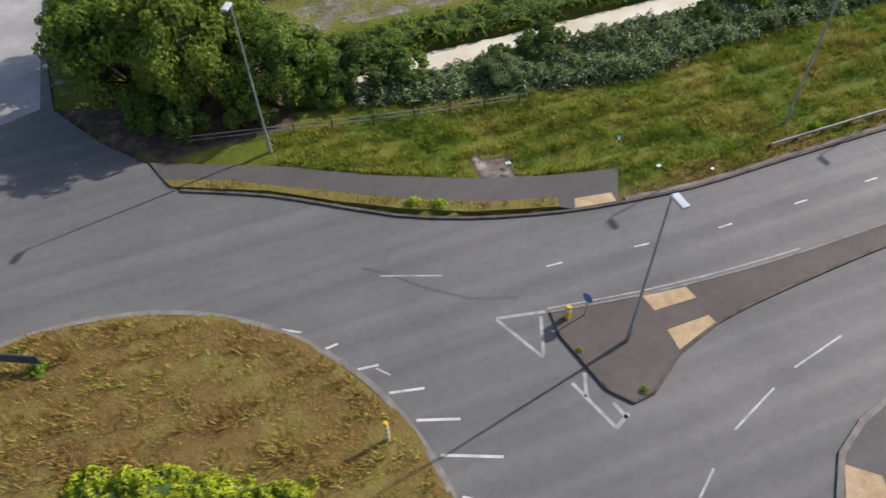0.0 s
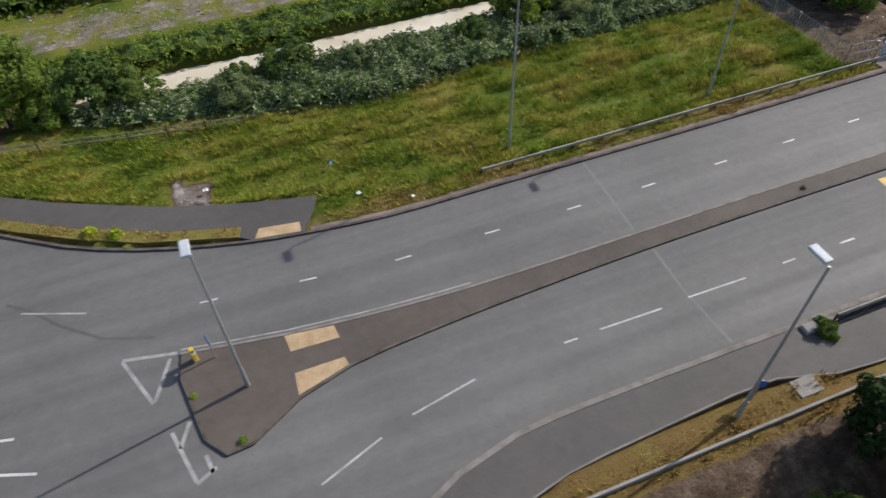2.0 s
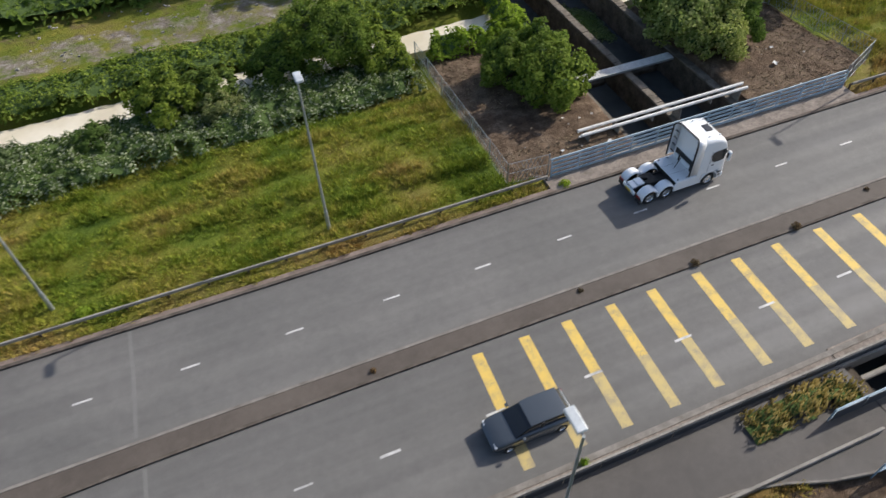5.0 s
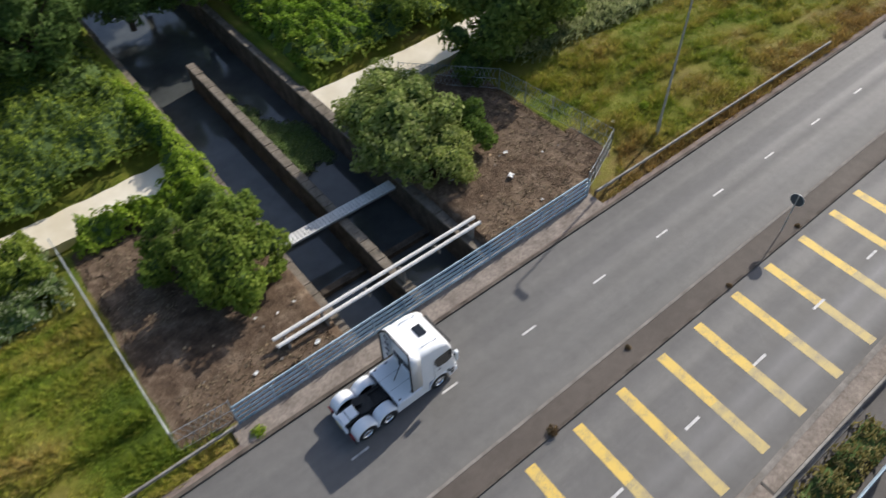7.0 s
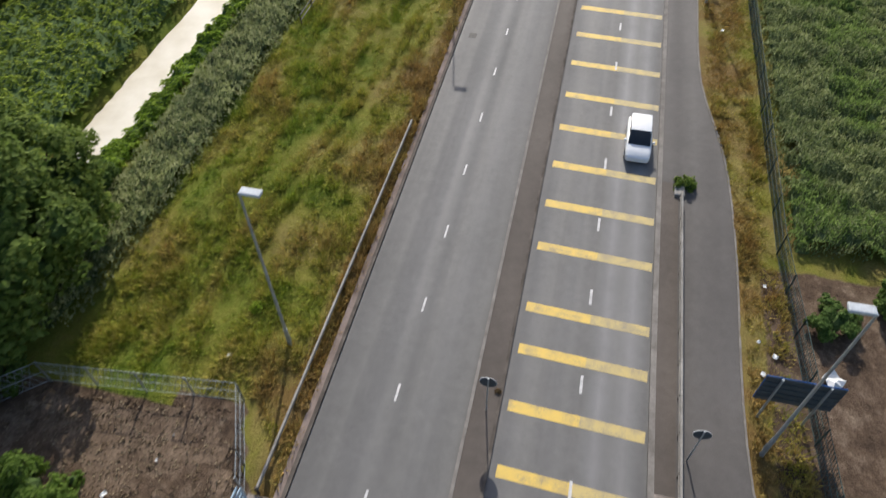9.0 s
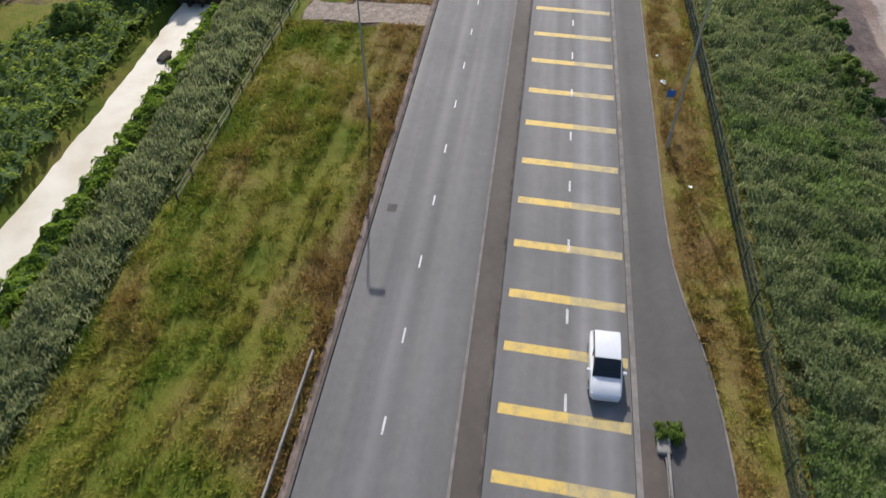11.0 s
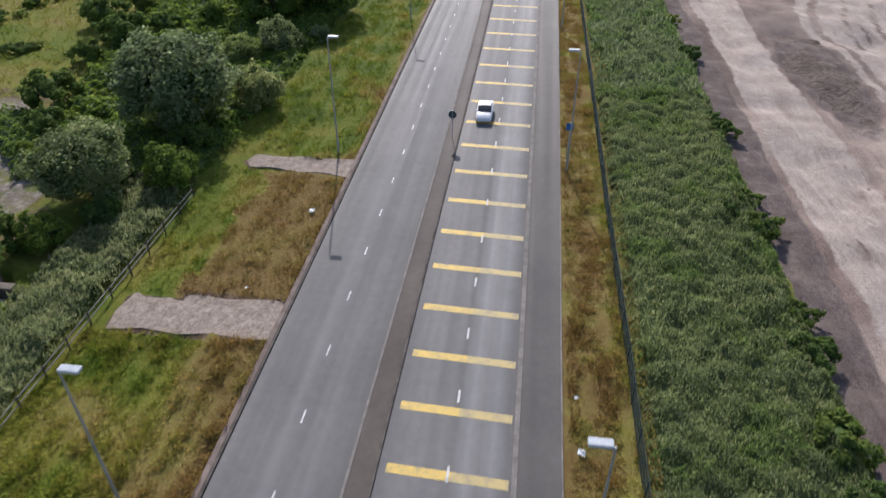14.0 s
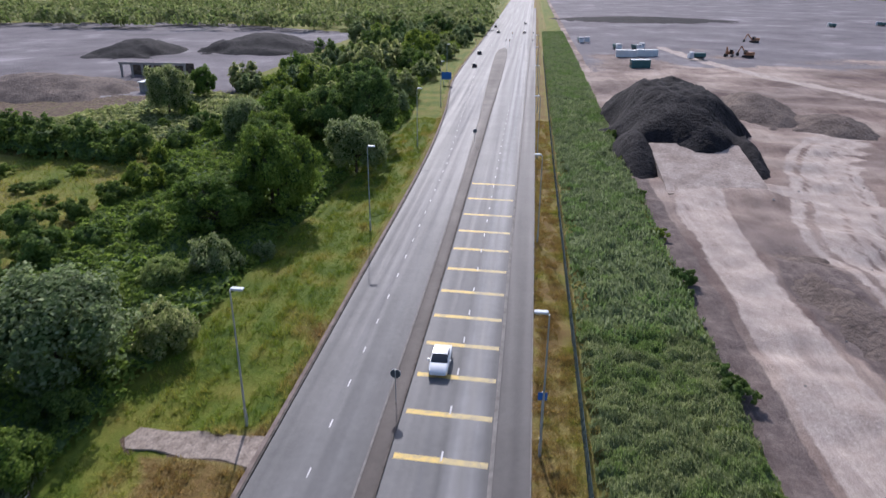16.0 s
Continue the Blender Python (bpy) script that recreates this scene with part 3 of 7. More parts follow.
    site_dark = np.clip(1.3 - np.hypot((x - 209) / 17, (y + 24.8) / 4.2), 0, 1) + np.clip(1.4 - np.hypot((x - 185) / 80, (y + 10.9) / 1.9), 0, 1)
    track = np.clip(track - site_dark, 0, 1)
    track = np.where((y < -11.5) & (x > 95), track, 0)
    z = np.where(site > 0.9, z + 0.35 * lumps(x, y, 14, 8) + 0.15 * lumps(x, y, 4, 9), z)
    dry += 0.2 + 0.24 * lumps(x, y, 11, 6) + 0.14 * lumps(x * 0.16, y, 2.4, 30)
    dry = np.where((y < 8) & (y > -1) & (x > 20), 0.88 + 0.22 * lumps(x, y, 5, 7) + 0.14 * lumps(x, y, 1.8, 8) - 0.3 * np.clip(4.4 - y, 0, 1) * (x > 95) + 0.12 * (x < 95), dry)
    dry = np.where((y > 56) & (x > 150), 0.3 + 0.22 * lumps(x, y, 24, 12) + 0.12 * lumps(x, y, 6, 14), dry)
    dry = np.where((rd < 1.6) & (y > 20), dry + 0.42, dry)
    dry = np.where((rd < 4.5) & (y > 20) & (x > 140) & (x < 181), dry + 0.25, dry)
    dry = np.where((y > 25) & (y < 40) & (x > 181) & (x < 300), dry - 0.1, dry)
    dry = np.where((x > 158.5) & (x < 177) & (y > 25) & (y < 33.5 + 1.2 * lumps(x, y, 6, 16)), 0.95, dry)
    dry = np.where((x > 93) & (x < 155) & (y > 25) & (y < 39), dry + 0.12 + 0.42 * np.clip((31.0 + 1.5 * lumps(x, y, 12, 15) - y) / 5, 0, 1) * np.clip((x - 92) / 14, 0.3, 1), dry)
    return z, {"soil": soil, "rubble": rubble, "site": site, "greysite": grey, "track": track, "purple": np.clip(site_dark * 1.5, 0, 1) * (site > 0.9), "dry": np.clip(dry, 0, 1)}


def grid_lines(spans):
    out = [spans[0][0]]
    for a, b, step in spans:
        out += list(np.linspace(a, b, max(1, int(round((b - a) / step))) + 1)[1:])
    return np.array(out)


def sheet(xs, ys):
    gx, gy = np.meshgrid(xs, ys, indexing="ij")
    n, m = gx.shape
    i = np.arange(n * m).reshape(n, m)
    faces = np.stack([i[:-1, :-1], i[1:, :-1], i[1:, 1:], i[:-1, 1:]], -1).reshape(-1, 4)
    return gx.ravel(), gy.ravel(), faces


gx, gy, gf = sheet(
    grid_lines([(-3000, -200, 400), (-200, -40, 20), (-40, 74.9, 0.85), (74.9, 75.1, 0.2), (75.1, 84.9, 2), (84.9, 85.1, 0.2), (85.1, 200, 0.9), (200, 290, 1.3), (290, 360, 2), (360, 640, 7), (640, 1000, 40), (1000, 4000, 500)]),
    grid_lines([(-3500, -300, 400), (-300, -90, 15), (-90, -50, 3), (-50, 66, 0.8), (66, 140, 3), (140, 440, 12), (440, 4000, 500)]),
)
gz, cover = terrain(gx, gy)
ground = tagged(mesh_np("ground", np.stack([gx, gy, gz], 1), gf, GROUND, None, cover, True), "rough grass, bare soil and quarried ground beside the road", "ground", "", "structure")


def ground_z(x, y):
    return float(terrain(np.array([float(x)]), np.array([float(y)]))[0][0])


# ---- carriageways, islands, paths ----
road = tagged(slab("road", ROAD, -0.35, 0.0, ASPHALT), "worn grey asphalt dual carriageway with a roundabout", "road", "", "structure")
median = tagged(slab("median", MEDIAN_AREA, -0.2, 0.10, MEDIAN), "brown-grey asphalt median with a splitter island", "median", "", "structure")
strip("kerb", MEDIAN_TOP, 0.16, -0.1, 0.13, KERB, median)
strip("kerb", MEDIAN_LOW, 0.16, -0.1, 0.13, KERB_DARK, median, label="dark kerb")
kerb_left = tagged(strip("kerb_left", KERB_LEFT, 0.2, -0.2, 0.13, KERB_DARK, side=0.1), "dark concrete kerb along the verge", "kerb", "", "structure")
tagged(strip("kerb_backing", [p for p in KERB_LEFT if 20 < p[0] < 700 and not 67 < p[0] < 93.5], 0.34, -0.3, 0.105, DUSTY, side=0.36), "dusty brown concrete haunching behind the kerb", "kerb", "", "structure")
kerb_right = tagged(strip("kerb_right", KERB_RIGHT, 0.3, -0.2, 0.12, KERB, side=-0.15), "pale concrete kerb along the footway", "kerb", "", "structure")
pave_a = [p for p in KERB_RIGHT if p[0] < 74.9] + [(74.9, 9.2), (74.9, 3.2)] + [p for p in PAVE_OUT if p[0] < 74.8][::-1]
pave_b = [(85.1, 9.5)] + [p for p in KERB_RIGHT if p[0] > 85.2 and p[0] < 900] + [p for p in PAVE_OUT if p[0] > 85.2][::-1] + [(85.1, 3.2)]
pavement_right = tagged(slab("pavement_right", pave_a, -0.3, 0.08, PATH), "grey asphalt shared footway beside the road", "pavement", "", "structure")
pavement_east = tagged(slab("pavement_east", pave_b, -0.3, 0.08, PATH), "grey asphalt shared footway beside the road", "pavement", "", "structure")
strip("edging", [p for p in PAVE_OUT if p[0] < 74], 0.1, -0.1, 0.11, KERB, pavement_right)
strip("edging", [p for p in PAVE_OUT if p[0] > 86], 0.1, -0.1, 0.11, KERB, pavement_east)
slab("margin", [(85.2, 9.3), (100, 9.55), (117.5, 9.6), (117.5, 8.5), (85.2, 8.5)], 0.06, 0.087, MEDIAN, pavement_east, "dark brown asphalt margin")
slab("margin", [(46, 8.85), (60, 8.8), (74.8, 9.0), (74.8, 8.45), (46, 8.45)], 0.06, 0.087, TRACK_CONCRETE, pavement_right, "pale dusty margin")
slab("margin", [(85.2, 9.3), (97, 9.45), (97, 8.5), (85.2, 8.5)], 0.07, 0.093, TRACK_CONCRETE, pavement_east, "pale dusty margin")
tagged(slab("bridge_margin", [(74.95, 9.3), (85.05, 9.5), (85.05, 8.29), (74.95, 8.29)], -0.36, 0.083, TRACK_CONCRETE), "pale dusty margin on the bridge edge", "margin", "", "structure")
forecourt = tagged(slab("side_road", [(-26.5, 48), (-14.6, 52.2), (-14.7, 60), (-14.9, 109), (-27, 109), (-25.5, 60)], -0.1, 0.006, PALE_ROAD), "pale concrete side road leading away from the roundabout", "road", "", "structure")
footpath = tagged(slab("footpath", FOOTPATH, -0.3, 0.10, PATH), "grey asphalt footpath along the grass verge", "footpath", "", "structure")
verge = tagged(slab("verge_strip", VERGE_STRIP, -0.3, 0.13, GROUND), "narrow grass strip between kerb and footpath", "verge", "", "structure")
verge_dry = verge.data.attributes.new("dry", "FLOAT", "POINT")
verge_dry.data.foreach_set("value", [0.6] * len(verge.data.vertices))
slab("tactile_paving", [(18.5, 26.6), (21.3, 26.15), (21.4, 27.0), (18.9, 27.4)], 0.05, 0.112, TACTILE, footpath, "buff tactile paving")
slab("tactile_paving", [(18.6, 18.75), (21.3, 18.4), (21.4, 17.5), (18.7, 17.6)], 0.05, 0.113, TACTILE, median, "buff tactile paving")
slab("tactile_paving", [(18.6, 16.2), (21.3, 16.2), (21.4, 15.65), (18.5, 14.85)], 0.05, 0.113, TACTILE, median, "buff tactile paving")
slab("tactile_paving", [(20.4, 4.6), (22.0, 6.5), (23.2, 5.4), (22.2, 3.4)], 0.05, 0.094, TACTILE, pavement_right, "buff tactile paving")

GRAVEL = surface("track_gravel", (0.19, 0.15, 0.12), (0.38, 0.315, 0.255), 1.4, 5, 0.95, relief=0.05, vary=0.35)
for outline in (SIDE_TRACK_A, SIDE_TRACK_B):
    tagged(slab("side_track", outline, -0.3, 0.05, GRAVEL), "bare gravel crossing through the grass verge", "track", "", "structure")

# the roundabout's grass dome
ang = np.linspace(0, 2 * math.pi, 73)[:-1]
rad = np.concatenate([[0.0], np.linspace(1.5, RADIUS, 18)])
dv = [(CENTRE[0], CENTRE[1], 1.0)]
for r in rad[1:]:
    for a in ang:
        x, y = CENTRE[0] + r * math.cos(a), CENTRE[1] + r * math.sin(a)
        dv.append((x, y, 0.12 + 0.9 * (1 - (r / RADIUS) ** 2) + 0.06 * float(lumps(np.array(x), np.array(y), 3, 2))))
df = []
for k in range(len(rad) - 2):
    for j in range(72):
        a, b = 1 + k * 72 + j, 1 + k * 72 + (j + 1) % 72
        df.append((a, b, b + 72, a + 72))
dome = mesh_np("roundabout_island", dv, df, GROUND, None, {"dry": np.clip(0.95 + 0.36 * lumps(np.array(dv)[:, 0], np.array(dv)[:, 1], 3.6, 13), 0, 1)}, True)
tagged(dome, "domed roundabout island of dry straw-coloured grass", "island", "", "structure")
ring = [(CENTRE[0] + RADIUS * math.cos(a), CENTRE[1] + RADIUS * math.sin(a)) for a in np.linspace(0, 2 * math.pi, 121)]
strip("kerb", ring, 0.34, -0.1, 0.14, KERB, dome, label="pale concrete ring kerb")

# bridge over the canal
deck = tagged(part("bridge_deck", boxed(72.5, 87.5, 8.3, 27.3, -1.3, -0.36, 0.05), OLD_CONCRETE), "concrete road bridge deck over the canal", "bridge", "", "structure")
foot_deck = tagged(part("footbridge_deck", boxed(74.95, 85.05, 2.9, 6.15, -0.5, 0.075, 0.03), PATH), "asphalt-topped footbridge over the canal", "bridge", "", "structure")
canal_wall = empty("canal_walls", "stone canal walls with pale coping", "wall", "", "structure")
for x0, x1, y0, y1, top in ((74.7, 75.4, 27.35, 90, -0.25), (79.5, 80.05, 27.35, 58.8, -0.4), (84.5, 85.2, 27.35, 90, -0.25), (74.55, 75.6, -50, 8.25, -0.1), (84.4, 85.4, -50, 8.25, -0.1), (79.35, 80.2, -50, 8.25, -0.6)):
    part("wall", boxed(x0, x1, y0, y1, -4.2, top - 0.16, 0.02), BRICK_WALL, canal_wall)
    y = y0
    while y < min(y1, 72) - 0.2 and y1 > 10:
        l = random.uniform(0.8, 1.3)
        part("coping_stone", boxed(x0 - 0.06, x1 + 0.06, y + 0.01, min(y + l, y1) - 0.01, top - 0.17 + random.uniform(-0.02, 0.02), top + random.uniform(-0.03, 0.03), 0.03, 1), COPING, canal_wall)
        y += l
for y in (38.0, 33.0):
    part("crossbeam", boxed(75.6, 79.35, y, y + 0.5, -2.75, -2.35, 0.03), BRICK_WALL, canal_wall)
    part("crossbeam", boxed(80.2, 84.4, y, y + 0.5, -2.75, -2.35, 0.03), BRICK_WALL, canal_wall)
water = tagged(part("canal_water", boxed(75.2, 84.8, -55, 89, -3.2, -2.7), WATER), "still dark water in the canal", "water", "", "structure")


def stream(name, line, width, seed):
    """Water with an uneven shore, as wide as the bank lets it."""
    r = np.random.RandomState(seed)
    up, down = [], []
    for k in range(len(line) * 3 - 2):
        i, t = divmod(k, 3)
        a, b = line[i], line[min(i + 1, len(line) - 1)]
        x, y = a[0] + (b[0] - a[0]) * t / 3, a[1] + (b[1] - a[1]) * t / 3
        up.append((x, y + width / 2 + r.uniform(-0.12, 0.1)))
        down.append((x, y - width / 2 + r.uniform(-0.1, 0.14)))
    return tagged(slab(name, down + up[::-1], -1.0, -0.32, MILK), "milky cream silt-laden stream", "water", "", "structure")


stream_w = stream("stream_water_west", STREAM_WEST, 2.9, 1)
stream_e = stream("stream_water_east", STREAM_EAST, 3.3, 2)


# ---- vegetation ----
def leaf_quads(pos, out, size, rng, flat=0.6):
    """Small bent leaf clumps at pos, facing about along out."""
    n = len(pos)
    nor = out + rng.normal(0, flat, (n, 3))
    nor /= np.linalg.norm(nor, axis=1, keepdims=True) + 1e-9
    u = np.cross(nor, rng.normal(0, 1, (n, 3)))
    u /= np.linalg.norm(u, axis=1, keepdims=True) + 1e-9
    v = np.cross(nor, u)
    s = (size * rng.uniform(0.55, 1.35, n))[:, None]
    verts = np.stack([pos - u * s * 0.6, pos - v * s * 0.42 + nor * s * 0.12, pos + u * s * 0.7, pos + v * s * 0.42 + nor * s * 0.12], 1).reshape(-1, 3)
    faces = np.arange(n * 4).reshape(n, 4)
    return verts, faces


def sphere_core(c, r, rng, squash):
    bm = bmesh.new()
    bmesh.ops.create_icosphere(bm, subdivisions=1, radius=1.0)
    v = np.array([p.co[:] for p in bm.verts])
    f = np.array([[p.index for p in q.verts] for q in bm.faces])
    bm.free()
    v = v * (r * (1 + rng.uniform(-0.16, 0.16, len(v))))[:, None]
    v[:, 2] *= squash
    return v + c, f


def tree_mesh(name, seed, height, spread, leaves, leaf, material, shrub=False, squash=0.85, label="", category="tree", lobes_n=26):
    """A tapered trunk with limbs, and a domed crown of lobes clothed in small leaf clumps."""
    rng = np.random.RandomState(seed)
    tree = empty(name, label, category)
    bm = bmesh.new()
    tr = 0.03 * height if not shrub else 0.06
    mid = np.array([0.0, 0.0, height * (0.42 if shrub else 0.5)])
    env = np.array([spread * 0.5, spread * 0.5, height - mid[2]])
    top = mid[2]
    tube(bm, (0, 0, -0.4), (0, 0, top), tr, tr * 0.55, 7)
    lobes, sprays = [(mid, spread * 0.33)], []
    for k in range(lobes_n):
        zz = 1 - (k + 0.5) * 1.75 / lobes_n
        a = k * 2.39996 + rng.uniform(-0.45, 0.45)
        rr = math.sqrt(max(0.0, 1 - zz * zz)) if zz > 0 else 1.0 - 0.25 * zz * zz
        d = np.array([math.cos(a) * rr, math.sin(a) * rr, max(zz, -0.8)])
        r = spread * rng.uniform(0.08, 0.19)
        c = mid + d * (env - r * 0.85) * rng.uniform(0.66, 1.1)
        lobes.append((c, r))
        for _ in range(2):
            e = d + rng.normal(0, 0.7, 3)
            e /= np.linalg.norm(e)
            sprays.append((c + e * r * rng.uniform(0.7, 1.1), r * rng.uniform(0.3, 0.55)))
        tube(bm, (0, 0, top * rng.uniform(0.3, 0.95)), tuple(mid + (c - mid) * 0.8), tr * 0.4, tr * 0.12, 5, False)
    part("trunk", bm, BARK, tree)
    vs, fs, tv, tf, off, toff = [], [], [], [], 0, 0
    total = sum(r * r for _, r in lobes[1:] + sprays)
    for k, (c, r) in enumerate(lobes + sprays):
        if k < len(lobes):
            cv, cf = sphere_core(c, r * 0.66, rng, squash)
            tv.append(cv)
            tf.append(cf + toff)
            toff += len(cv)
        if c is mid:
            continue
        n = int(leaves * 1.5 * r * r / total)
        d = rng.normal(0, 1, (n, 3))
        d /= np.linalg.norm(d, axis=1, keepdims=True)
        out = (c - mid) / (np.linalg.norm(c - mid) + 1e-6)
        d = d[(d @ out) > -0.25]
        n = len(d)
        bumps = 1 + 0.3 * np.sin(d[:, 0] * 9 + c[0]) * np.sin(d[:, 1] * 8 + c[1]) * np.sin(d[:, 2] * 7 + c[2]) - np.abs(rng.normal(0, 0.2, n)) + 0.08
        q = d * (r * bumps)[:, None]
        q[:, 2] *= squash
        v, f = leaf_quads(q + c, d + 0.5 * out + np.array([0, 0, 0.25]), leaf * 1.08, rng, 0.6)
        vs.append(v)
        fs.append(f + off)
        off += len(v)
    v, w = np.concatenate(vs), np.concatenate(tv)
    v[:, 2], w[:, 2] = np.maximum(v[:, 2], 0.05), np.maximum(w[:, 2], 0.03)
    mesh_np("crown", v, np.concatenate(fs), material, tree)
    mesh_np("inner_crown", w, np.concatenate(tf), SHADED_CORE, tree)
    return tree


def thicket(name, poly, height, density, leaf, material, seed, label, category="undergrowth", step=0.8, upright=0.0, lump=3.0, even=1.0, base=0.0, core_material=None):
    """Undergrowth: an uneven canopy over an outline, clothed in leaf clumps."""
    rng = np.random.RandomState(seed)
    px, py = np.array(poly)[:, 0], np.array(poly)[:, 1]
    x, y, f = sheet(np.arange(px.min() - step, px.max() + step * 2, step), np.arange(py.min() - step, py.max() + step * 2, step))
    ring_line = list(poly) + [poly[0]]

    def canopy(x, y):
        d = np.where(inside(x, y, poly), to_line(x, y, ring_line), -0.5) + 0.5 * lumps(x, y, 2.2, seed + 3)
        h = height * (0.66 + even * (0.26 * lumps(x, y, lump, seed) + 0.2 * lumps(x, y, lump * 3.3, seed + 1) + 0.14 * lumps(x, y, lump * 0.45, seed + 5)))
        return np.where(d > 0, np.clip(h, 0.15 * height, None) * np.clip(d / (0.5 * height + 0.2), 0, 1) ** 0.6, -0.6)

    z = canopy(x, y)
    keep = (z[f] > -0.1).all(1)
    core = mesh_np(name, np.stack([x, y, z * 0.82 + base], 1), f[keep], core_material or SHADED_CORE, None, None, True)
    tagged(core, label, category, "", "stuff")
    area = (px.max() - px.min()) * (py.max() - py.min())
    n = int(area * density)
    lx, ly = rng.uniform(px.min(), px.max(), n), rng.uniform(py.min(), py.max(), n)
    ok = inside(lx, ly, poly)
    lx, ly = lx[ok], ly[ok]
    lz = canopy(lx, ly)
    ok = lz > 0.05
    lx, ly, lz = lx[ok], ly[ok], lz[ok]
    e = 0.3
    nor = np.stack([-(canopy(lx + e, ly) - lz) / e, -(canopy(lx, ly + e) - lz) / e, np.ones(len(lx))], 1)
    nor[:, :2] = np.clip(nor[:, :2], -1.5, 1.5)
    pos = np.stack([lx, ly, lz * rng.uniform(0.78, 1.06, len(lx)) + base], 1)
    if upright:
        # reed-like blades standing up
        s = leaf * rng.uniform(0.7, 1.6, len(lx))
        a = rng.uniform(0, 6.28, len(lx))
        w = np.stack([np.cos(a), np.sin(a), np.zeros(len(lx))], 1) * (s * 0.16)[:, None]
        tip = pos + np.stack([rng.normal(0.12, 0.2, len(lx)), rng.normal(0, 0.2, len(lx)), np.full(len(lx), 1.0)], 1) * (s * upright)[:, None]
        v = np.stack([pos - w, pos + w, tip + w * 0.3, tip - w * 0.3], 1)
        half = len(v) // 2
        lv, _ = leaf_quads(pos[half:], nor[half:], leaf * 0.5, rng, 0.6)
        v = np.concatenate([v[:half].reshape(-1, 3), lv])
        fq = np.arange(len(v)).reshape(-1, 4)
    else:
        v, fq = leaf_quads(pos, nor, leaf, rng, 0.5)
    mesh_np("leaves", v, fq, material, core)
    return core


def grass(name, poly, density, height, seed, label, avoid=(), dry_bias=0.0, base=None):
    """Tufts of long grass over an outline, five bent blades each."""
    rng = np.random.RandomState(seed)
    px, py = np.array(poly)[:, 0], np.array(poly)[:, 1]
    n = int((px.max() - px.min()) * (py.max() - py.min()) * density)
    x, y = rng.uniform(px.min(), px.max(), n), rng.uniform(py.min(), py.max(), n)
    ok = inside(x, y, poly) & (lumps(x, y, 2.6, seed) + rng.uniform(-0.9, 0.9, n) > -0.55)
    for p in avoid:
        ok &= ~inside(x, y, p)
    x, y = x[ok], y[ok]
    z, cov = terrain(x, y)
    if base is not None:
        z = base(x, y)
    k = 5
    h = height * (0.6 + 0.5 * rng.uniform(0, 1, len(x)) + 0.35 * lumps(x, y, 4, seed + 1)).clip(0.25, 2)
    # long grass lies in swathes along the road
    swathe = lumps(x * 0.16, y, 2.4, seed + 9)
    worn = np.minimum(to_line(x, y, WHEELING), to_line(x, y, [(p, q - 1.7) for p, q in WHEELING])) < 0.3
    h = np.where(worn, 0.12, h * np.clip(0.85 + 0.55 * swathe, 0.2, 1.7))
    dry = 0.3 * worn + cov["dry"] + 0.16 * np.clip(swathe, -0.8, 1.2) + 0.1 * lumps(x, y, 1.8, seed + 4)
    X, Y, Z, Hh = (np.repeat(q, k) for q in (x, y, z, h))
    a = rng.uniform(0, 6.28, len(X))
    r = rng.uniform(0.0, 0.16, len(X))
    foot = np.stack([X + np.cos(a) * r, Y + np.sin(a) * r, Z - 0.05], 1)
    w = np.stack([-np.sin(a), np.cos(a), np.zeros(len(a))], 1) * rng.uniform(0.02, 0.05, len(a))[:, None]
    lean = rng.uniform(0.2, 0.9, len(a)) * Hh
    tip = foot + np.stack([np.cos(a) * lean - 0.12 * Hh, np.sin(a) * lean, Hh * rng.uniform(0.6, 1.1, len(a))], 1)
    v = np.stack([foot - w, foot + w, tip], 1).reshape(-1, 3)
    ob = mesh_np(name, v, np.arange(len(v)).reshape(-1, 3), GRASS, None, {"dry": np.repeat(np.clip(np.repeat(dry, k) + dry_bias + rng.normal(0, 0.12, len(X)), 0, 1), 3)})
    return tagged(ob, label, "grass", "", "stuff")


def dome_z(x, y):
    return 0.1 + 0.9 * (1 - np.clip(np.hypot(x - CENTRE[0], y - CENTRE[1]) / RADIUS, 0, 1) ** 2)


grass("verge_grass", [(23.3, 25.8), (34, 25.7), (68, 25.9), (68, 27.2), (65, 27.6), (64.6, 39.5), (51, 38.8), (41, 39), (30, 37.4), (20, 39), (8, 42.5), (1.5, 42), (1.5, 38.6), (7, 35.2), (13.6, 32), (17.6, 30.6), (23, 29.2)], 40, 0.46, 11, "long green and yellowing verge grass", [[(13.9, 31.6), (16.3, 30.7), (17.1, 33.4), (14.5, 34.2)]])
grass("verge_grass", [(93.5, 26.0), (155, 26.1), (154.6, 38.8), (97.5, 39.5), (97.6, 28.6)], 38, 0.46, 12, "long straw and green verge grass")
grass("verge_grass", [(158.9, 26.2), (176.4, 26.3), (177.8, 38.5), (158.7, 38.5)], 20, 0.35, 13, "dry brown and green verge grass")
grass("verge_grass", [(179.9, 26.4), (300, 28.3), (300, 35), (240, 37), (180.3, 39)], 12, 0.5, 14, "long green verge grass beside the trees")
grass("verge_grass", [(27, 4.9), (44, 6.2), (45, 5.3), (70, 4.3), (70, 3.6), (28, 4.3)], 22, 0.28, 15, "dry trampled verge grass")
grass("verge_grass", [(93, 3.0), (98, 4.9), (113, 5.0), (128, 6.5), (180, 6.7), (300, 6.3), (300, 3.3), (98, 2.4)], 42, 0.34, 16, "dry straw-coloured verge grass beside the footway")
grass("strip_grass", VERGE_STRIP, 26, 0.22, 17, "short yellow-green grass on the strip", base=lambda x, y: np.full(x.shape, 0.13), dry_bias=0.35)
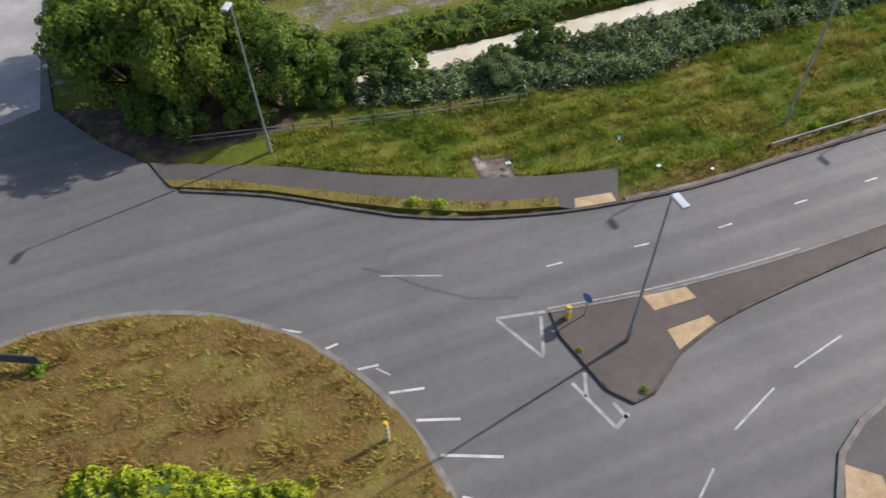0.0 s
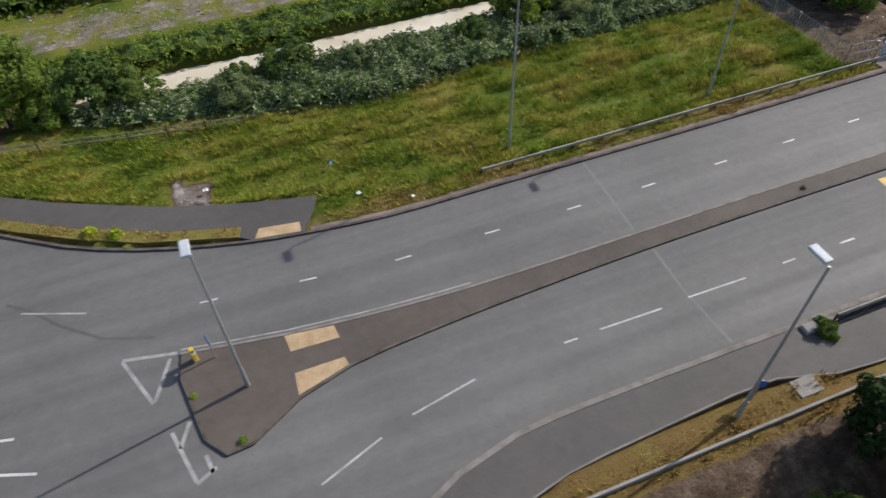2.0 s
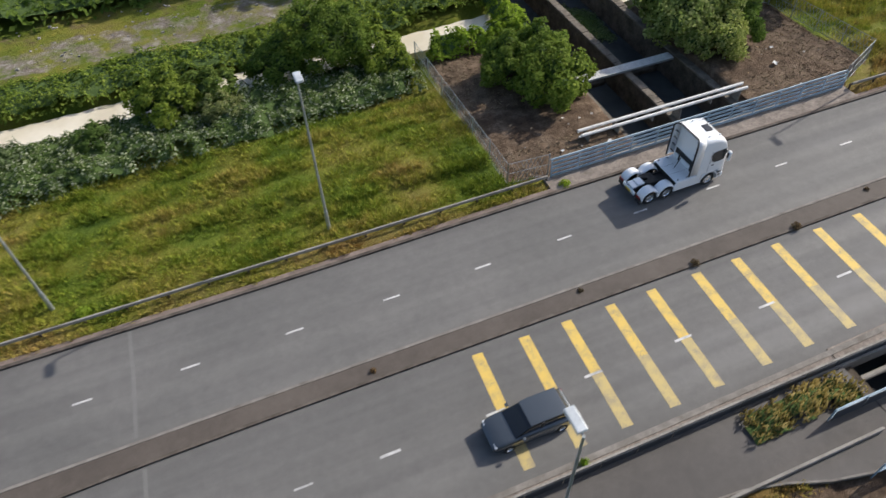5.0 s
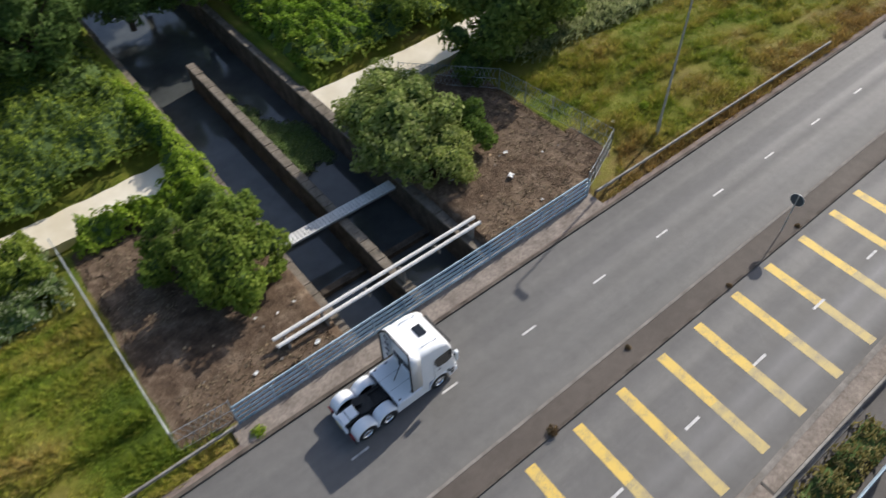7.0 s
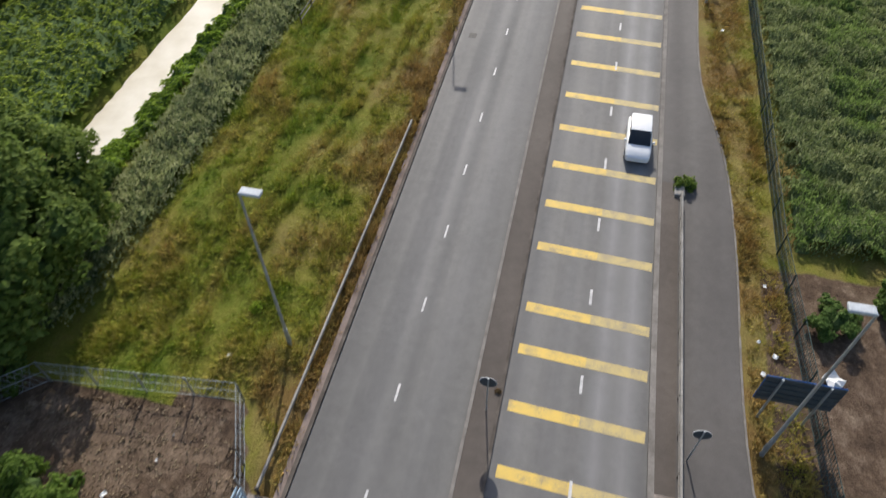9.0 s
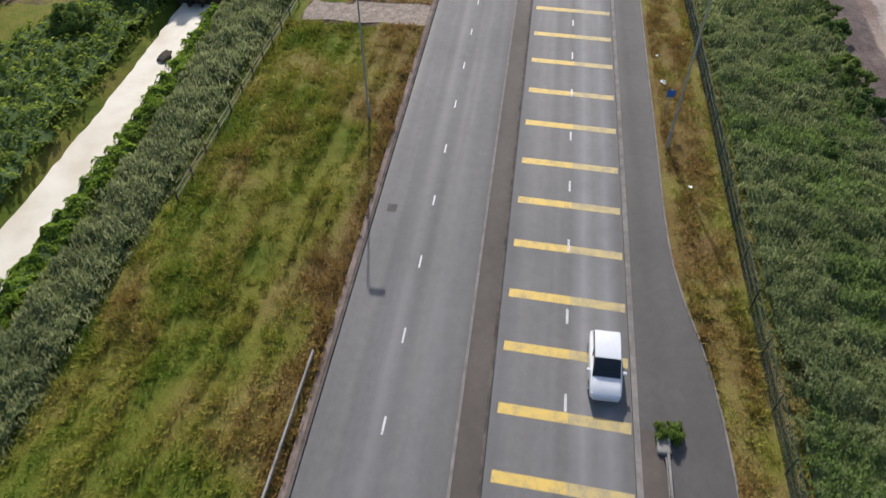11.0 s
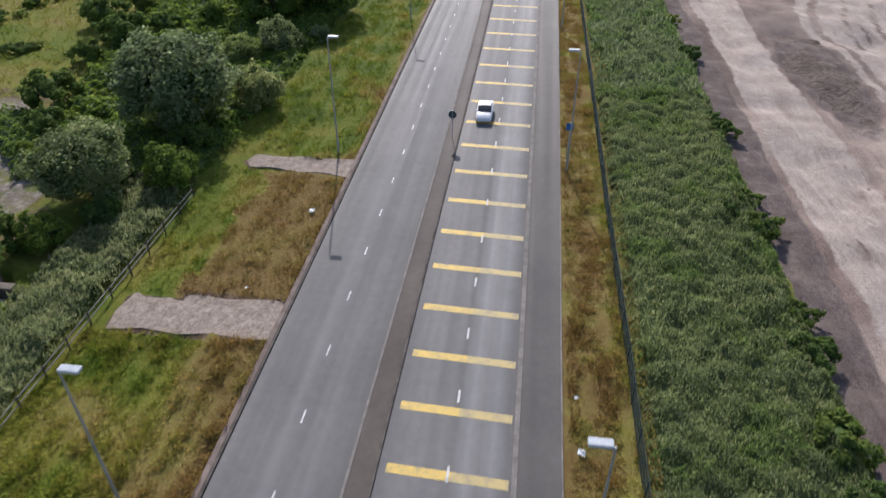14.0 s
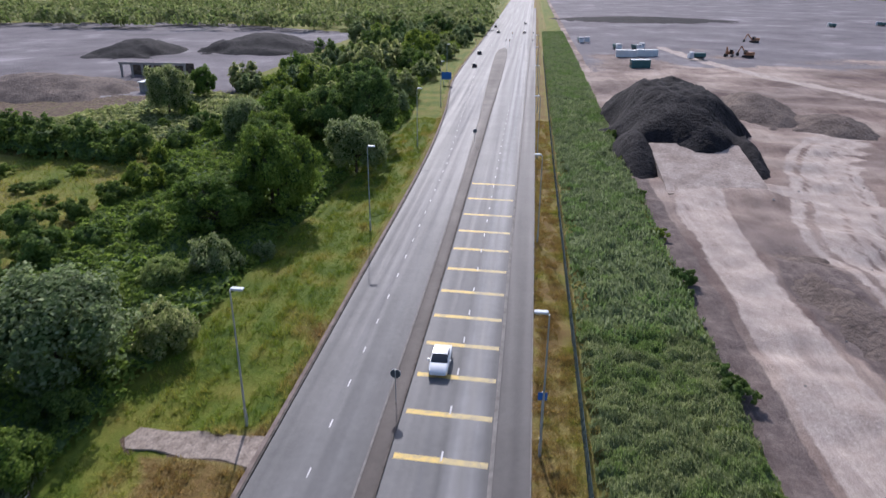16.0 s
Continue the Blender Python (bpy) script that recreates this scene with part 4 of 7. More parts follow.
grass("island_grass", [(CENTRE[0] + 17.8 * math.cos(a), CENTRE[1] + 17.8 * math.sin(a)) for a in np.linspace(0, 6.28, 40)], 24, 0.42, 18, "dry straw grass on the roundabout", base=dome_z, dry_bias=0.6)
grass("rough_grass", [(190, 50), (330, 60), (330, 100), (190, 100)], 2, 0.8, 19, "rough grass beyond the trees")

# a lighter core for the reeds, still darker than their blades
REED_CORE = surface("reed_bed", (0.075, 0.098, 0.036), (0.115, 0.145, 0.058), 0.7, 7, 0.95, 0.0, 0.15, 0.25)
thicket("bramble_bank", [(8, 42.3), (20, 38.9), (30, 37.2), (41, 38.6), (51, 38.6), (64.3, 39.6), (64.3, 44.9), (40, 45.0), (8, 44.8)], 1.5, 115, 0.16, LEAF_BRAMBLE, 21, "bramble bank with pale blossom along the stream", "bramble")
thicket("stream_bank_growth", [(6, 48.1), (66, 48.5), (70, 52.6), (40, 53.6), (6, 53.0)], 1.5, 60, 0.2, LEAF, 22, "green growth on the far bank of the stream")
thicket("reed_bank", [(99, 40.0), (110, 39.2), (154, 39.1), (174, 39.2), (176, 45.4), (158, 45.6), (140, 43.9), (97.5, 43.9)], 1.3, 110, 0.28, LEAF_BANK, 23, "grey-green reed and nettle bank along the stream", "reeds", 0.7, 0.8, 3.4, 0.9, core_material=REED_CORE)
thicket("bank_grass", [(97, 43.8), (140, 43.8), (156, 44.9), (156.5, 46.6), (140, 46.0), (97, 45.9)], 0.9, 150, 0.17, LEAF_BRIGHT, 45, "bright green grass along the water's edge", "grass", 0.5)
thicket("north_bank_growth", [(86, 49.4), (120, 49.8), (158, 50.4), (160, 57), (140, 64), (86, 62)], 1.5, 32, 0.25, LEAF, 24, "lush green growth beyond the stream")
thicket("roadside_thicket", [(113, 2.4), (200, 2.7), (200, -9.6), (150, -9.2), (113, -10)], 1.7, 150, 0.25, LEAF_REED, 25, "dense grey-green scrub and reeds beside the fence", "scrub", 0.7, 0.7, 3.0, 0.62, core_material=REED_CORE)
thicket("roadside_thicket", [(196, 2.7), (420, 3.0), (560, 2.5), (560, -10), (380, -10), (196, -9.6)], 1.7, 24, 0.55, LEAF_REED, 26, "dense grey-green scrub beside the fence", "scrub", 1.4, 0.6, 5.0, 0.85, core_material=REED_CORE)
thicket("canal_bank_growth", [(60, 62), (74, 56), (74, 95), (50, 95)], 2.0, 14, 0.4, LEAF_DARK, 27, "dark growth along the canal bank")
thicket("rubble_edge_growth", [(52, 49.3), (74.4, 49.2), (74.4, 68), (67, 68), (63, 55), (52, 53)], 2.0, 60, 0.2, LEAF, 34, "green scrub between the stream and the rubble")
thicket("undergrowth", [(174.5, 39.4), (184, 38.9), (186, 70), (172, 56), (172, 47)], 1.5, 40, 0.25, LEAF, 37, "green nettles and scrub beyond the fence")
STRAW = leaf_material("straw_stalks", (0.17, 0.15, 0.05), (0.27, 0.23, 0.09), (0.42, 0.36, 0.18), 0.4)
thicket("bridge_weeds", [(68, 6.3), (74.8, 6.3), (74.8, 8.1), (68, 8.15)], 0.7, 90, 0.3, STRAW, 38, "rank straw grass between the road bridge and footbridge", "weeds", 0.5, 0.8)
thicket("bridge_weeds", [(85.2, 6.3), (92, 6.3), (92, 8.1), (85.2, 8.15)], 0.7, 90, 0.3, STRAW, 39, "rank straw grass between the road bridge and footbridge", "weeds", 0.5, 0.8)
thicket("scrubland", [(262, 80), (318, 78), (326, 98), (300, 112), (280, 118), (262, 100)], 1.5, 9, 0.6, LEAF_PALE, 40, "low grey-green scrub across the old field", "scrub", 1.6, 0.0, 6.0)
thicket("scrubland", [(296, 36.5), (346, 41), (560, 41), (560, 86), (350, 92), (330, 92), (318, 76)], 2.2, 5, 0.8, LEAF, 41, "green scrub under the roadside woodland", "scrub", 2.2, 0.0, 7.0)
thicket("scrub_hedge", [(250, 78), (258, 78), (262, 100), (276, 128), (268, 142), (258, 122), (252, 98)], 4.5, 14, 0.5, LEAF_DARK, 42, "tall dark overgrown hedge across the field", "hedge", 1.4, 0.0, 5.0)
DRY_LEAF = leaf_material("dead_bracken", (0.10, 0.068, 0.042), (0.175, 0.125, 0.08), (0.34, 0.27, 0.185), 0.1)
DEAD_SOIL = surface("dead_leaf_soil", (0.075, 0.05, 0.033), (0.20, 0.145, 0.10), 1.1, 7, 0.95, 0.0, 0.1, 0.35)
thicket("leaf_litter", [(65.4, 27.7), (74.5, 27.7), (74.4, 42.8), (65.0, 42.8)], 0.2, 60, 0.1, DRY_LEAF, 35, "brown dead leaves and stalks on bare soil", "leaf litter", 0.6, 0.0, 1.5, core_material=DEAD_SOIL)
thicket("leaf_litter", [(85.4, 27.7), (93.5, 27.9), (96.8, 29.5), (95.9, 39.2), (90, 44), (85.4, 44)], 0.2, 60, 0.1, DRY_LEAF, 36, "brown dead leaves and stalks on bare soil", "leaf litter", 0.6, 0.0, 1.5, core_material=DEAD_SOIL)
thicket("undergrowth", [(182, 39.5), (235, 38), (300, 36), (345, 40), (320, 78), (262, 80), (244, 70), (205, 66), (186, 60)], 1.5, 20, 0.42, LEAF, 28, "rough green undergrowth between trees", "undergrowth", 1.2, 0.0, 5.0)
thicket("far_growth", [(-13, 61.5), (52, 62), (52, 110), (-13, 110)], 2.2, 8, 0.45, LEAF, 29, "scrub beyond the rubble track", "undergrowth", 1.4, 0.0, 5.0)
thicket("far_growth", [(96, 60), (158, 66), (150, 110), (90, 110)], 2.6, 8, 0.45, LEAF_DARK, 30, "dark scrub north of the stream", "undergrowth", 1.4, 0.0, 5.0)


thicket("canal_hedge", [(71.4, 46.0), (71.4, 43.0), (73.6, 39), (75.3, 39), (75.3, 58), (72.6, 58), (72.9, 50), (72.6, 46)], 2.5, 150, 0.18, LEAF_BRIGHT, 31, "bright green ivy hedge on the canal wall", "hedge", 0.5)
thicket("canal_hedge", [(65.4, 42.8), (70, 42.4), (73.2, 40.6), (74.4, 42.6), (73, 45.2), (66, 45.1)], 2.1, 150, 0.22, LEAF_BRIGHT, 32, "bright green hedge at the compound's end", "hedge", 0.5)
thicket("canal_hedge", [(86.0, 50.6), (94.0, 51.2), (94.6, 57), (90, 62), (86, 66)], 2.2, 110, 0.22, LEAF_BRIGHT, 43, "bright green hedge beside the pale path", "hedge", 0.6)
thicket("channel_weeds", [(80.5, 43.0), (84.4, 43.4), (84.4, 49.6), (82.6, 50.4), (81.4, 56), (80.5, 56)], 0.7, 120, 0.2, LEAF_REED, 44, "brown-green weeds on silt in the drained channel", "weeds", 0.5, 0.4, base=-2.8)
LEAF_GOLD = leaf_material("leaf_golden", (0.25, 0.33, 0.02), (0.36, 0.45, 0.035), (0.47, 0.55, 0.07), 0.45)
thicket("island_shrubs", [(-12.6, 19.6), (-8, 18.0), (-5, 16.2), (-1.4, 14.8), (-2, 9), (-13.0, 10)], 1.2, 190, 0.15, LEAF_GOLD, 33, "bright yellow-green clipped shrub bed on the roundabout", "shrub bed", 0.6, base=0.7)

culvert = empty("culvert", "dark concrete culvert mouth at the stream's end", "culvert")
ringed = bmesh.new()
for r in (0.75, 0.62):
    tube(ringed, (156.2, 48.2, 0.0), (158.6, 48.3, 0.05), r, r, 20, False)
part("pipe", ringed, BRICK_WALL, culvert)
part("headwall", boxed(157.2, 157.7, 45.9, 50.6, -1.0, 0.5, 0.08), BRICK_WALL, culvert)
part("coping", boxed(157.1, 157.8, 45.8, 50.7, 0.5, 0.62, 0.04), COPING, culvert)
rock_bm = bmesh.new()
bmesh.ops.create_icosphere(rock_bm, subdivisions=2, radius=0.75)
for v in rock_bm.verts:
    v.co = Vector((v.co.x * 1.2, v.co.y * 0.7, v.co.z * 0.5)) * (1 + 0.22 * math.sin(v.co.x * 5 + v.co.y * 7))
place(tagged(smooth(part("rock", rock_bm, BRICK_WALL), 50), "brown rock standing in the milky stream", "rock"), 147.5, 47.4, -0.25)

# tree patterns, then one object for each tree
P_ROUND = tree_mesh("broadleaf_tree", 1, 9.0, 9.0, 11500, 0.24, LEAF, label="broad green-leaved tree with a full crown", lobes_n=30)
P_DARK = tree_mesh("broadleaf_tree", 2, 9.5, 8.5, 9500, 0.25, LEAF_DARK, label="dark green tree with a dense crown", lobes_n=30)
P_PALE = tree_mesh("willow", 3, 7.0, 8.0, 11000, 0.21, LEAF_PALE, squash=0.9, label="grey-green willow with a rounded crown", lobes_n=34)
P_SHRUB = tree_mesh("shrub", 4, 3.6, 5.2, 5200, 0.18, LEAF, True, 0.8, label="rounded green shrub among rough grass", category="shrub", lobes_n=22)
P_SHRUB_D = tree_mesh("shrub", 5, 3.4, 4.8, 4400, 0.18, LEAF_DARK, True, 0.8, label="dark green shrub among rough undergrowth", category="shrub", lobes_n=20)
P_SHRUB_P = tree_mesh("shrub", 6, 3.6, 6.0, 6500, 0.18, LEAF_PALE, True, 0.75, label="pale blossoming shrub with grey-green leaves", category="shrub", lobes_n=24)
P_BUSH = tree_mesh("shrub", 14, 3.6, 5.2, 2300, 0.25, LEAF, True, 0.8, label="low green bush among rough growth", category="shrub", lobes_n=14)
P_BUSH_D = tree_mesh("shrub", 15, 3.4, 4.8, 2300, 0.25, LEAF_DARK, True, 0.8, label="low dark green bush among rough growth", category="shrub", lobes_n=14)
LEAF_SALLOW = leaf_material("leaf_sallow", (0.19, 0.26, 0.07), (0.30, 0.37, 0.115), (0.45, 0.49, 0.22), 0.55)
P_SALLOW = tree_mesh("shrub", 16, 3.6, 6.0, 8500, 0.16, LEAF_SALLOW, True, 0.75, label="pale yellow-green sallow shrub overhanging the canal wall", category="shrub", lobes_n=28)
P_CON = tree_mesh("evergreen_tree", 7, 5.5, 4.6, 5000, 0.2, LEAF_EVERGREEN, True, 1.0, label="dark evergreen tree on the embankment", lobes_n=22)
P_FAR = tree_mesh("broadleaf_tree", 8, 8.0, 9.5, 1700, 0.55, LEAF, True, label="broad green tree in distant woodland", lobes_n=15)
P_FAR_D = tree_mesh("broadleaf_tree", 9, 8.5, 9.5, 1700, 0.55, LEAF_DARK, True, label="dark green tree in distant woodland", lobes_n=15)
P_FAR_HAZED = tree_mesh("willow", 10, 7.4, 9.5, 1700, 0.55, LEAF_PALE, True, label="grey-green willow in distant woodland, haze put into its pale leaves", lobes_n=15)
used = set()


def plant(pattern, x, y, scale=1.0, turn=None, label="", tall=1.0):
    turn = random.uniform(0, 360) if turn is None else turn
    m = pose(x, y, max(ground_z(x, y), -0.3) - 0.05, 0, 0, turn)
    ob = pattern if pattern not in used else copy_thing(pattern, m)
    used.add(pattern)
    ob.matrix_basis = m @ Matrix.Diagonal((scale, scale, scale * tall, 1))
    return tagged(ob, label) if label else ob


def plants(rows):
    for pattern, x, y, scale, *tall in rows:
        plant(pattern, x, y, scale, tall=tall[0] if tall else 1.0)


# beside the roundabout and along the stream
plants(((P_ROUND, -7.2, 50.4, 0.98, 1.12), (P_ROUND, -2.2, 47.8, 0.95, 1.25), (P_ROUND, 3.6, 46.2, 0.86, 0.98), (P_ROUND, -8.0, 58, 1.0), (P_ROUND, 0.5, 53.5, 0.8), (P_SHRUB, -6.5, 46.6, 0.8), (P_SHRUB, 0.6, 44.2, 0.8), (P_SHRUB_D, -4, 44.6, 0.8),
        (P_SHRUB_D, 9.4, 46.2, 1.2), (P_SHRUB_D, 12.6, 45.0, 0.95), (P_SHRUB, 6.5, 44.8, 0.8), (P_SHRUB_D, 20.5, 43.4, 0.55), (P_SHRUB_D, 24.8, 43.9, 1.0, 0.9), (P_SHRUB_P, 20.0, 41.5, 0.6), (P_SHRUB_P, 29.5, 42.3, 0.6), (P_SHRUB_P, 34, 42.2, 0.55), (P_SHRUB_D, 40, 43, 0.6),
        (P_SHRUB, 45.5, 44.6, 1.05), (P_SHRUB_D, 48.5, 45.0, 0.9), (P_ROUND, 58.5, 45.8, 0.72), (P_SHRUB, 54.0, 46.0, 1.0), (P_SHRUB, 62.0, 44.0, 0.9), (P_SHRUB_P, 49, 42.5, 0.6), (P_DARK, 52, 66, 0.9), (P_DARK, 62, 62, 0.8)))
# the compound and the canal
plants(((P_SHRUB, 72.0, 35.2, 1.25), (P_SHRUB, 73.2, 38.6, 1.05), (P_SHRUB, 70.4, 38.4, 1.0), (P_SALLOW, 86.4, 38.4, 1.45), (P_SALLOW, 87.6, 41.4, 1.15), (P_SALLOW, 86.9, 35.6, 1.05), (P_SHRUB, 90.4, 36.2, 0.85),
        (P_DARK, 70.5, 64, 1.0), (P_DARK, 78.5, 67.5, 1.0), (P_DARK, 84, 66, 0.95), (P_DARK, 82, 76, 1.2), (P_ROUND, 91, 68, 1.0), (P_DARK, 97, 66, 0.9)))
# north of the stream
plants(((P_DARK, 99.8, 43.2, 1.2, 1.02), (P_DARK, 105.0, 44.4, 0.95), (P_SHRUB_D, 95.6, 42.0, 0.7), (P_SHRUB_D, 109.0, 44.6, 0.7), (P_ROUND, 104, 66, 1.0), (P_DARK, 115, 72, 1.0), (P_SHRUB, 96, 52, 0.9), (P_SHRUB, 110, 58, 1.0), (P_DARK, 128, 74, 1.0), (P_SHRUB, 131, 60, 0.8),
        (P_SHRUB_D, 150, 56.5, 0.85), (P_SHRUB_D, 157.5, 54.0, 1.15), (P_SHRUB_D, 160.8, 50.2, 1.25), (P_SHRUB_D, 156.2, 51.4, 0.6), (P_SHRUB, 163.0, 47.2, 0.8)))
# willows and broadleaf trees along the carriageway's north side
plants(((P_PALE, 170.4, 47.2, 1.08, 0.98), (P_SHRUB, 173.2, 41.6, 1.05), (P_SHRUB_D, 167.0, 44.6, 0.7), (P_PALE, 185.4, 46.0, 1.55, 0.9), (P_SHRUB_P, 191.2, 40.0, 1.0, 1.35), (P_SHRUB_P, 194.6, 41.8, 0.75), (P_SHRUB_D, 179.6, 42.0, 0.85),
        (P_SALLOW, 203.6, 46.6, 0.95), (P_SHRUB, 199.0, 50.5, 0.8), (P_SHRUB_P, 207.9, 42.8, 1.0, 1.2), (P_SHRUB_P, 212.8, 39.0, 0.58), (P_ROUND, 221.4, 48.2, 1.32, 0.72), (P_ROUND, 227.4, 42.0, 1.2, 1.28), (P_DARK, 231.5, 44.6, 1.15, 1.2),
        (P_PALE, 251.2, 37.0, 1.32, 1.1), (P_DARK, 273.0, 39.6, 1.4, 1.1), (P_DARK, 280.5, 43.0, 1.5, 1.1), (P_DARK, 268.0, 46.0, 1.15, 1.1), (P_ROUND, 272.8, 54.3, 1.3, 0.98), (P_PALE, 269.7, 64.5, 1.05, 1.3), (P_ROUND, 260.0, 56.0, 1.05),
        (P_PALE, 292.0, 92.0, 1.35, 1.35), (P_ROUND, 318.0, 95.9, 0.78, 1.3), (P_SHRUB, 249.1, 71.5, 0.7, 1.7)))
# scrub along the meadow's edge
for x, y, w, dark in ((188.1, 62.2, 6.6, 1), (181.5, 58.5, 4.6, 1), (193.6, 57.0, 3.6, 1), (201.2, 65.7, 4.8, 1), (208.2, 64.2, 7.4, 1), (213.0, 61.0, 4.6, 1), (214.4, 70.7, 7.0, 1), (222.0, 69.4, 5.4, 1), (229.6, 68.2, 5.8, 1), (235.7, 66.7, 7.0, 0), (237.8, 62.4, 4.0, 0), (243.0, 66.0, 5.0, 1), (272.7, 71.8, 5.8, 0), (262.0, 74.0, 6.0, 1), (281.0, 78.0, 6.5, 1), (176.6, 57.0, 3.0, 0), (217.0, 56.0, 4.4, 0), (240.0, 55.0, 6.5, 1), (246.0, 50.0, 7.0, 0), (236.0, 50.5, 5.0, 1)):
    plant([P_BUSH, P_BUSH_D][dark], x, y, w / 5.0)
rng = np.random.RandomState(77)
# the pale pattern repeats most, painting distance haze into the woodland
far = [P_FAR, P_FAR_HAZED, P_FAR_HAZED, P_FAR_HAZED, P_FAR_D]
for k in range(26):
    plant(P_BUSH_D if k % 3 else P_BUSH, rng.uniform(196, 246), rng.uniform(74, 108), rng.uniform(0.35, 0.95), tall=0.6)
# the tall overgrown hedge across the field
for x, y, s in ((254.2, 79.7, 0.95), (257.3, 90.0, 0.9), (256.0, 98.0, 1.0), (259.0, 106.0, 0.95), (263.0, 114.0, 1.0), (267.0, 122.0, 0.9), (270.0, 131.0, 1.0)):
    plant(P_FAR_D, x, y, s, tall=0.9)
# woodland further along the road
for x, y, s in ((284, 52, 1.1), (292, 44, 1.1), (298, 55, 1.1), (303, 40.5, 0.9), (311, 48, 1.15), (286, 64, 1.0), (300, 68, 0.95), (314, 60, 1.05), (316, 74, 1.0), (326, 86, 0.8), (333, 90, 1.1), (338, 77, 1.3), (328, 64, 1.15), (324, 43, 1.0), (352, 74, 1.1), (369.6, 62.6, 1.5), (384, 58.7, 1.45), (417, 53, 1.5), (484, 92, 1.5), (470, 80, 1.3), (329, 104, 0.7)):
    plant(far[int(x + y) % 5], x, y, s)
for k in range(70):
    x, y = rng.uniform(322, 570), rng.uniform(40, 86)
    plant(far[k % 5], x, y - (x - 322) * 0.015, rng.uniform(0.7, 1.25))
for k in range(26):
    x, y = rng.uniform(256, 330), rng.uniform(56, 96)
    plant(far[k % 5], x, y, rng.uniform(0.3, 0.6))
# evergreens on the south embankment, scrub bushes in the thicket
for x, y, s in ((43.6, 1.6, 1.1), (47.4, 1.2, 1.1), (51.2, 1.0, 1.3), (55.4, 0.8, 1.35), (60, 0.4, 1.25), (44.5, -3.0, 1.3), (49.5, -3.5, 1.4), (55, -4, 1.4), (60.5, -4, 1.2), (40, -3, 0.85)):
    plant(P_CON, x, y, s * 0.92)
for x, y, s, dark in ((35.5, 0.6, 0.6, 0), (38.8, -0.5, 0.75, 1), (41.5, -2.5, 0.8, 0), (66, 0.5, 0.8, 1), (97, -2, 0.75, 0), (101, -6, 0.9, 0), (108.0, 0.6, 0.62, 1), (110, -3.5, 0.9, 1), (116, -6.5, 0.9, 1), (123, -7.5, 0.8, 1), (134, -7.6, 0.8, 1), (140.8, -4.6, 0.55, 1), (146.5, -8.4, 0.7, 1), (150.5, -8.0, 0.85, 1), (157.5, -8.6, 0.75, 1), (161.5, -9.0, 0.6, 1), (172.0, -9.0, 0.75, 1), (174.2, -6.6, 0.6, 1), (176.5, -8.8, 0.6, 1), (189.5, -9.4, 0.7, 1), (192.6, -8.8, 0.55, 1), (195.6, -4.0, 0.55, 1), (197.8, -4.6, 0.5, 1), (185.5, 0.6, 0.5, 1), (187.5, -0.4, 0.45, 1), (184.0, -7.4, 0.42, 0), (211.5, -9.6, 0.7, 1), (208.6, -9.0, 0.5, 1), (212.1, 0.6, 0.5, 0), (226, -9.4, 0.55, 0), (243, -9.0, 0.6, 1), (262, -9.2, 0.6, 0), (283, -9.0, 0.7, 0)):
    plant([P_BUSH, P_BUSH_D][dark], x, y, s * 0.95, tall=0.85)

# far woods on the skyline
rng = np.random.RandomState(5)


def woods(name, spans, height, seed, label):
    vs, fs, off = [], [], 0
    r = np.random.RandomState(seed)
    for x0, x1, y0, y1, n in spans:
        for _ in range(n):
            c = np.array([r.uniform(x0, x1), r.uniform(y0, y1), 0])
            s = height * r.uniform(0.6, 1.1)
            c[2] = s * 0.45
            m = 80
            d = r.normal(0, 1, (m, 3))
            d /= np.linalg.norm(d, axis=1, keepdims=True)
            d[:, 2] = np.abs(d[:, 2]) - 0.25
            v, f = leaf_quads(c + d * s * np.array([0.55, 0.55, 0.6]), d, s * 0.19, r)
            vs.append(v), fs.append(f + off)
            off += len(v)
    # the pale reed leaf stands in for distance haze on the woods
    return tagged(mesh_np(name, np.concatenate(vs), np.concatenate(fs), LEAF_REED), label, "woods", "", "stuff")


woods("far_woods", [(560, 700, 38, 110, 130), (545, 640, 110, 420, 260), (640, 900, 44, 480, 420), (360, 560, 330, 520, 120)], 11, 41, "dense woods on the skyline, green paled for haze")
woods("far_woods", [(900, 1400, 50, 900, 420), (1150, 1500, -700, -40, 260)], 13, 42, "far woods at the horizon, haze put into their pale leaves")


# ---- lamp columns ----
LANTERN = surface("lantern_grey", (0.40, 0.43, 0.45), (0.55, 0.58, 0.60), 2.0, 15, 0.45, 0.0, 0.0)
def lamp_column(height=11.35, reach=0.5, heads=1):
    col = empty("street_lamp", "tall galvanised street lamp with a flat lantern", "street lamp", "street lamps along the road")
    smooth(part("base", tubed((0, 0, -0.3), (0, 0, 1.6), 0.12, 0.11, 12), GALV, col))
    smooth(part("column", tubed((0, 0, 1.6), (0, 0, height), 0.085, 0.05, 12), GALV, col))
    part("inspection_door", boxed(-0.06, 0.06, -0.128, -0.11, 0.5, 1.1, 0.005), GALV, col)
    for k in range(heads):
        s = -1 if k == 0 else 1
        smooth(part("arm", tubed((0, 0, height - 0.05), (0, s * reach, height + 0.12), 0.04, 0.035, 8), GALV, col))
        bm = bmesh.new()
        vs = box(bm, -0.2, 0.2, s * reach - 0.5, s * reach + 0.42, height + 0.06, height + 0.22, 0.05, 2)
        lantern = part("lantern", bm, LANTERN, col, "pale grey flat lantern")
        part("lens", boxed(-0.15, 0.15, s * reach - 0.42, s * reach + 0.3, height + 0.035, height + 0.065, 0.01), CLEAR_LENS, lantern)
    return col


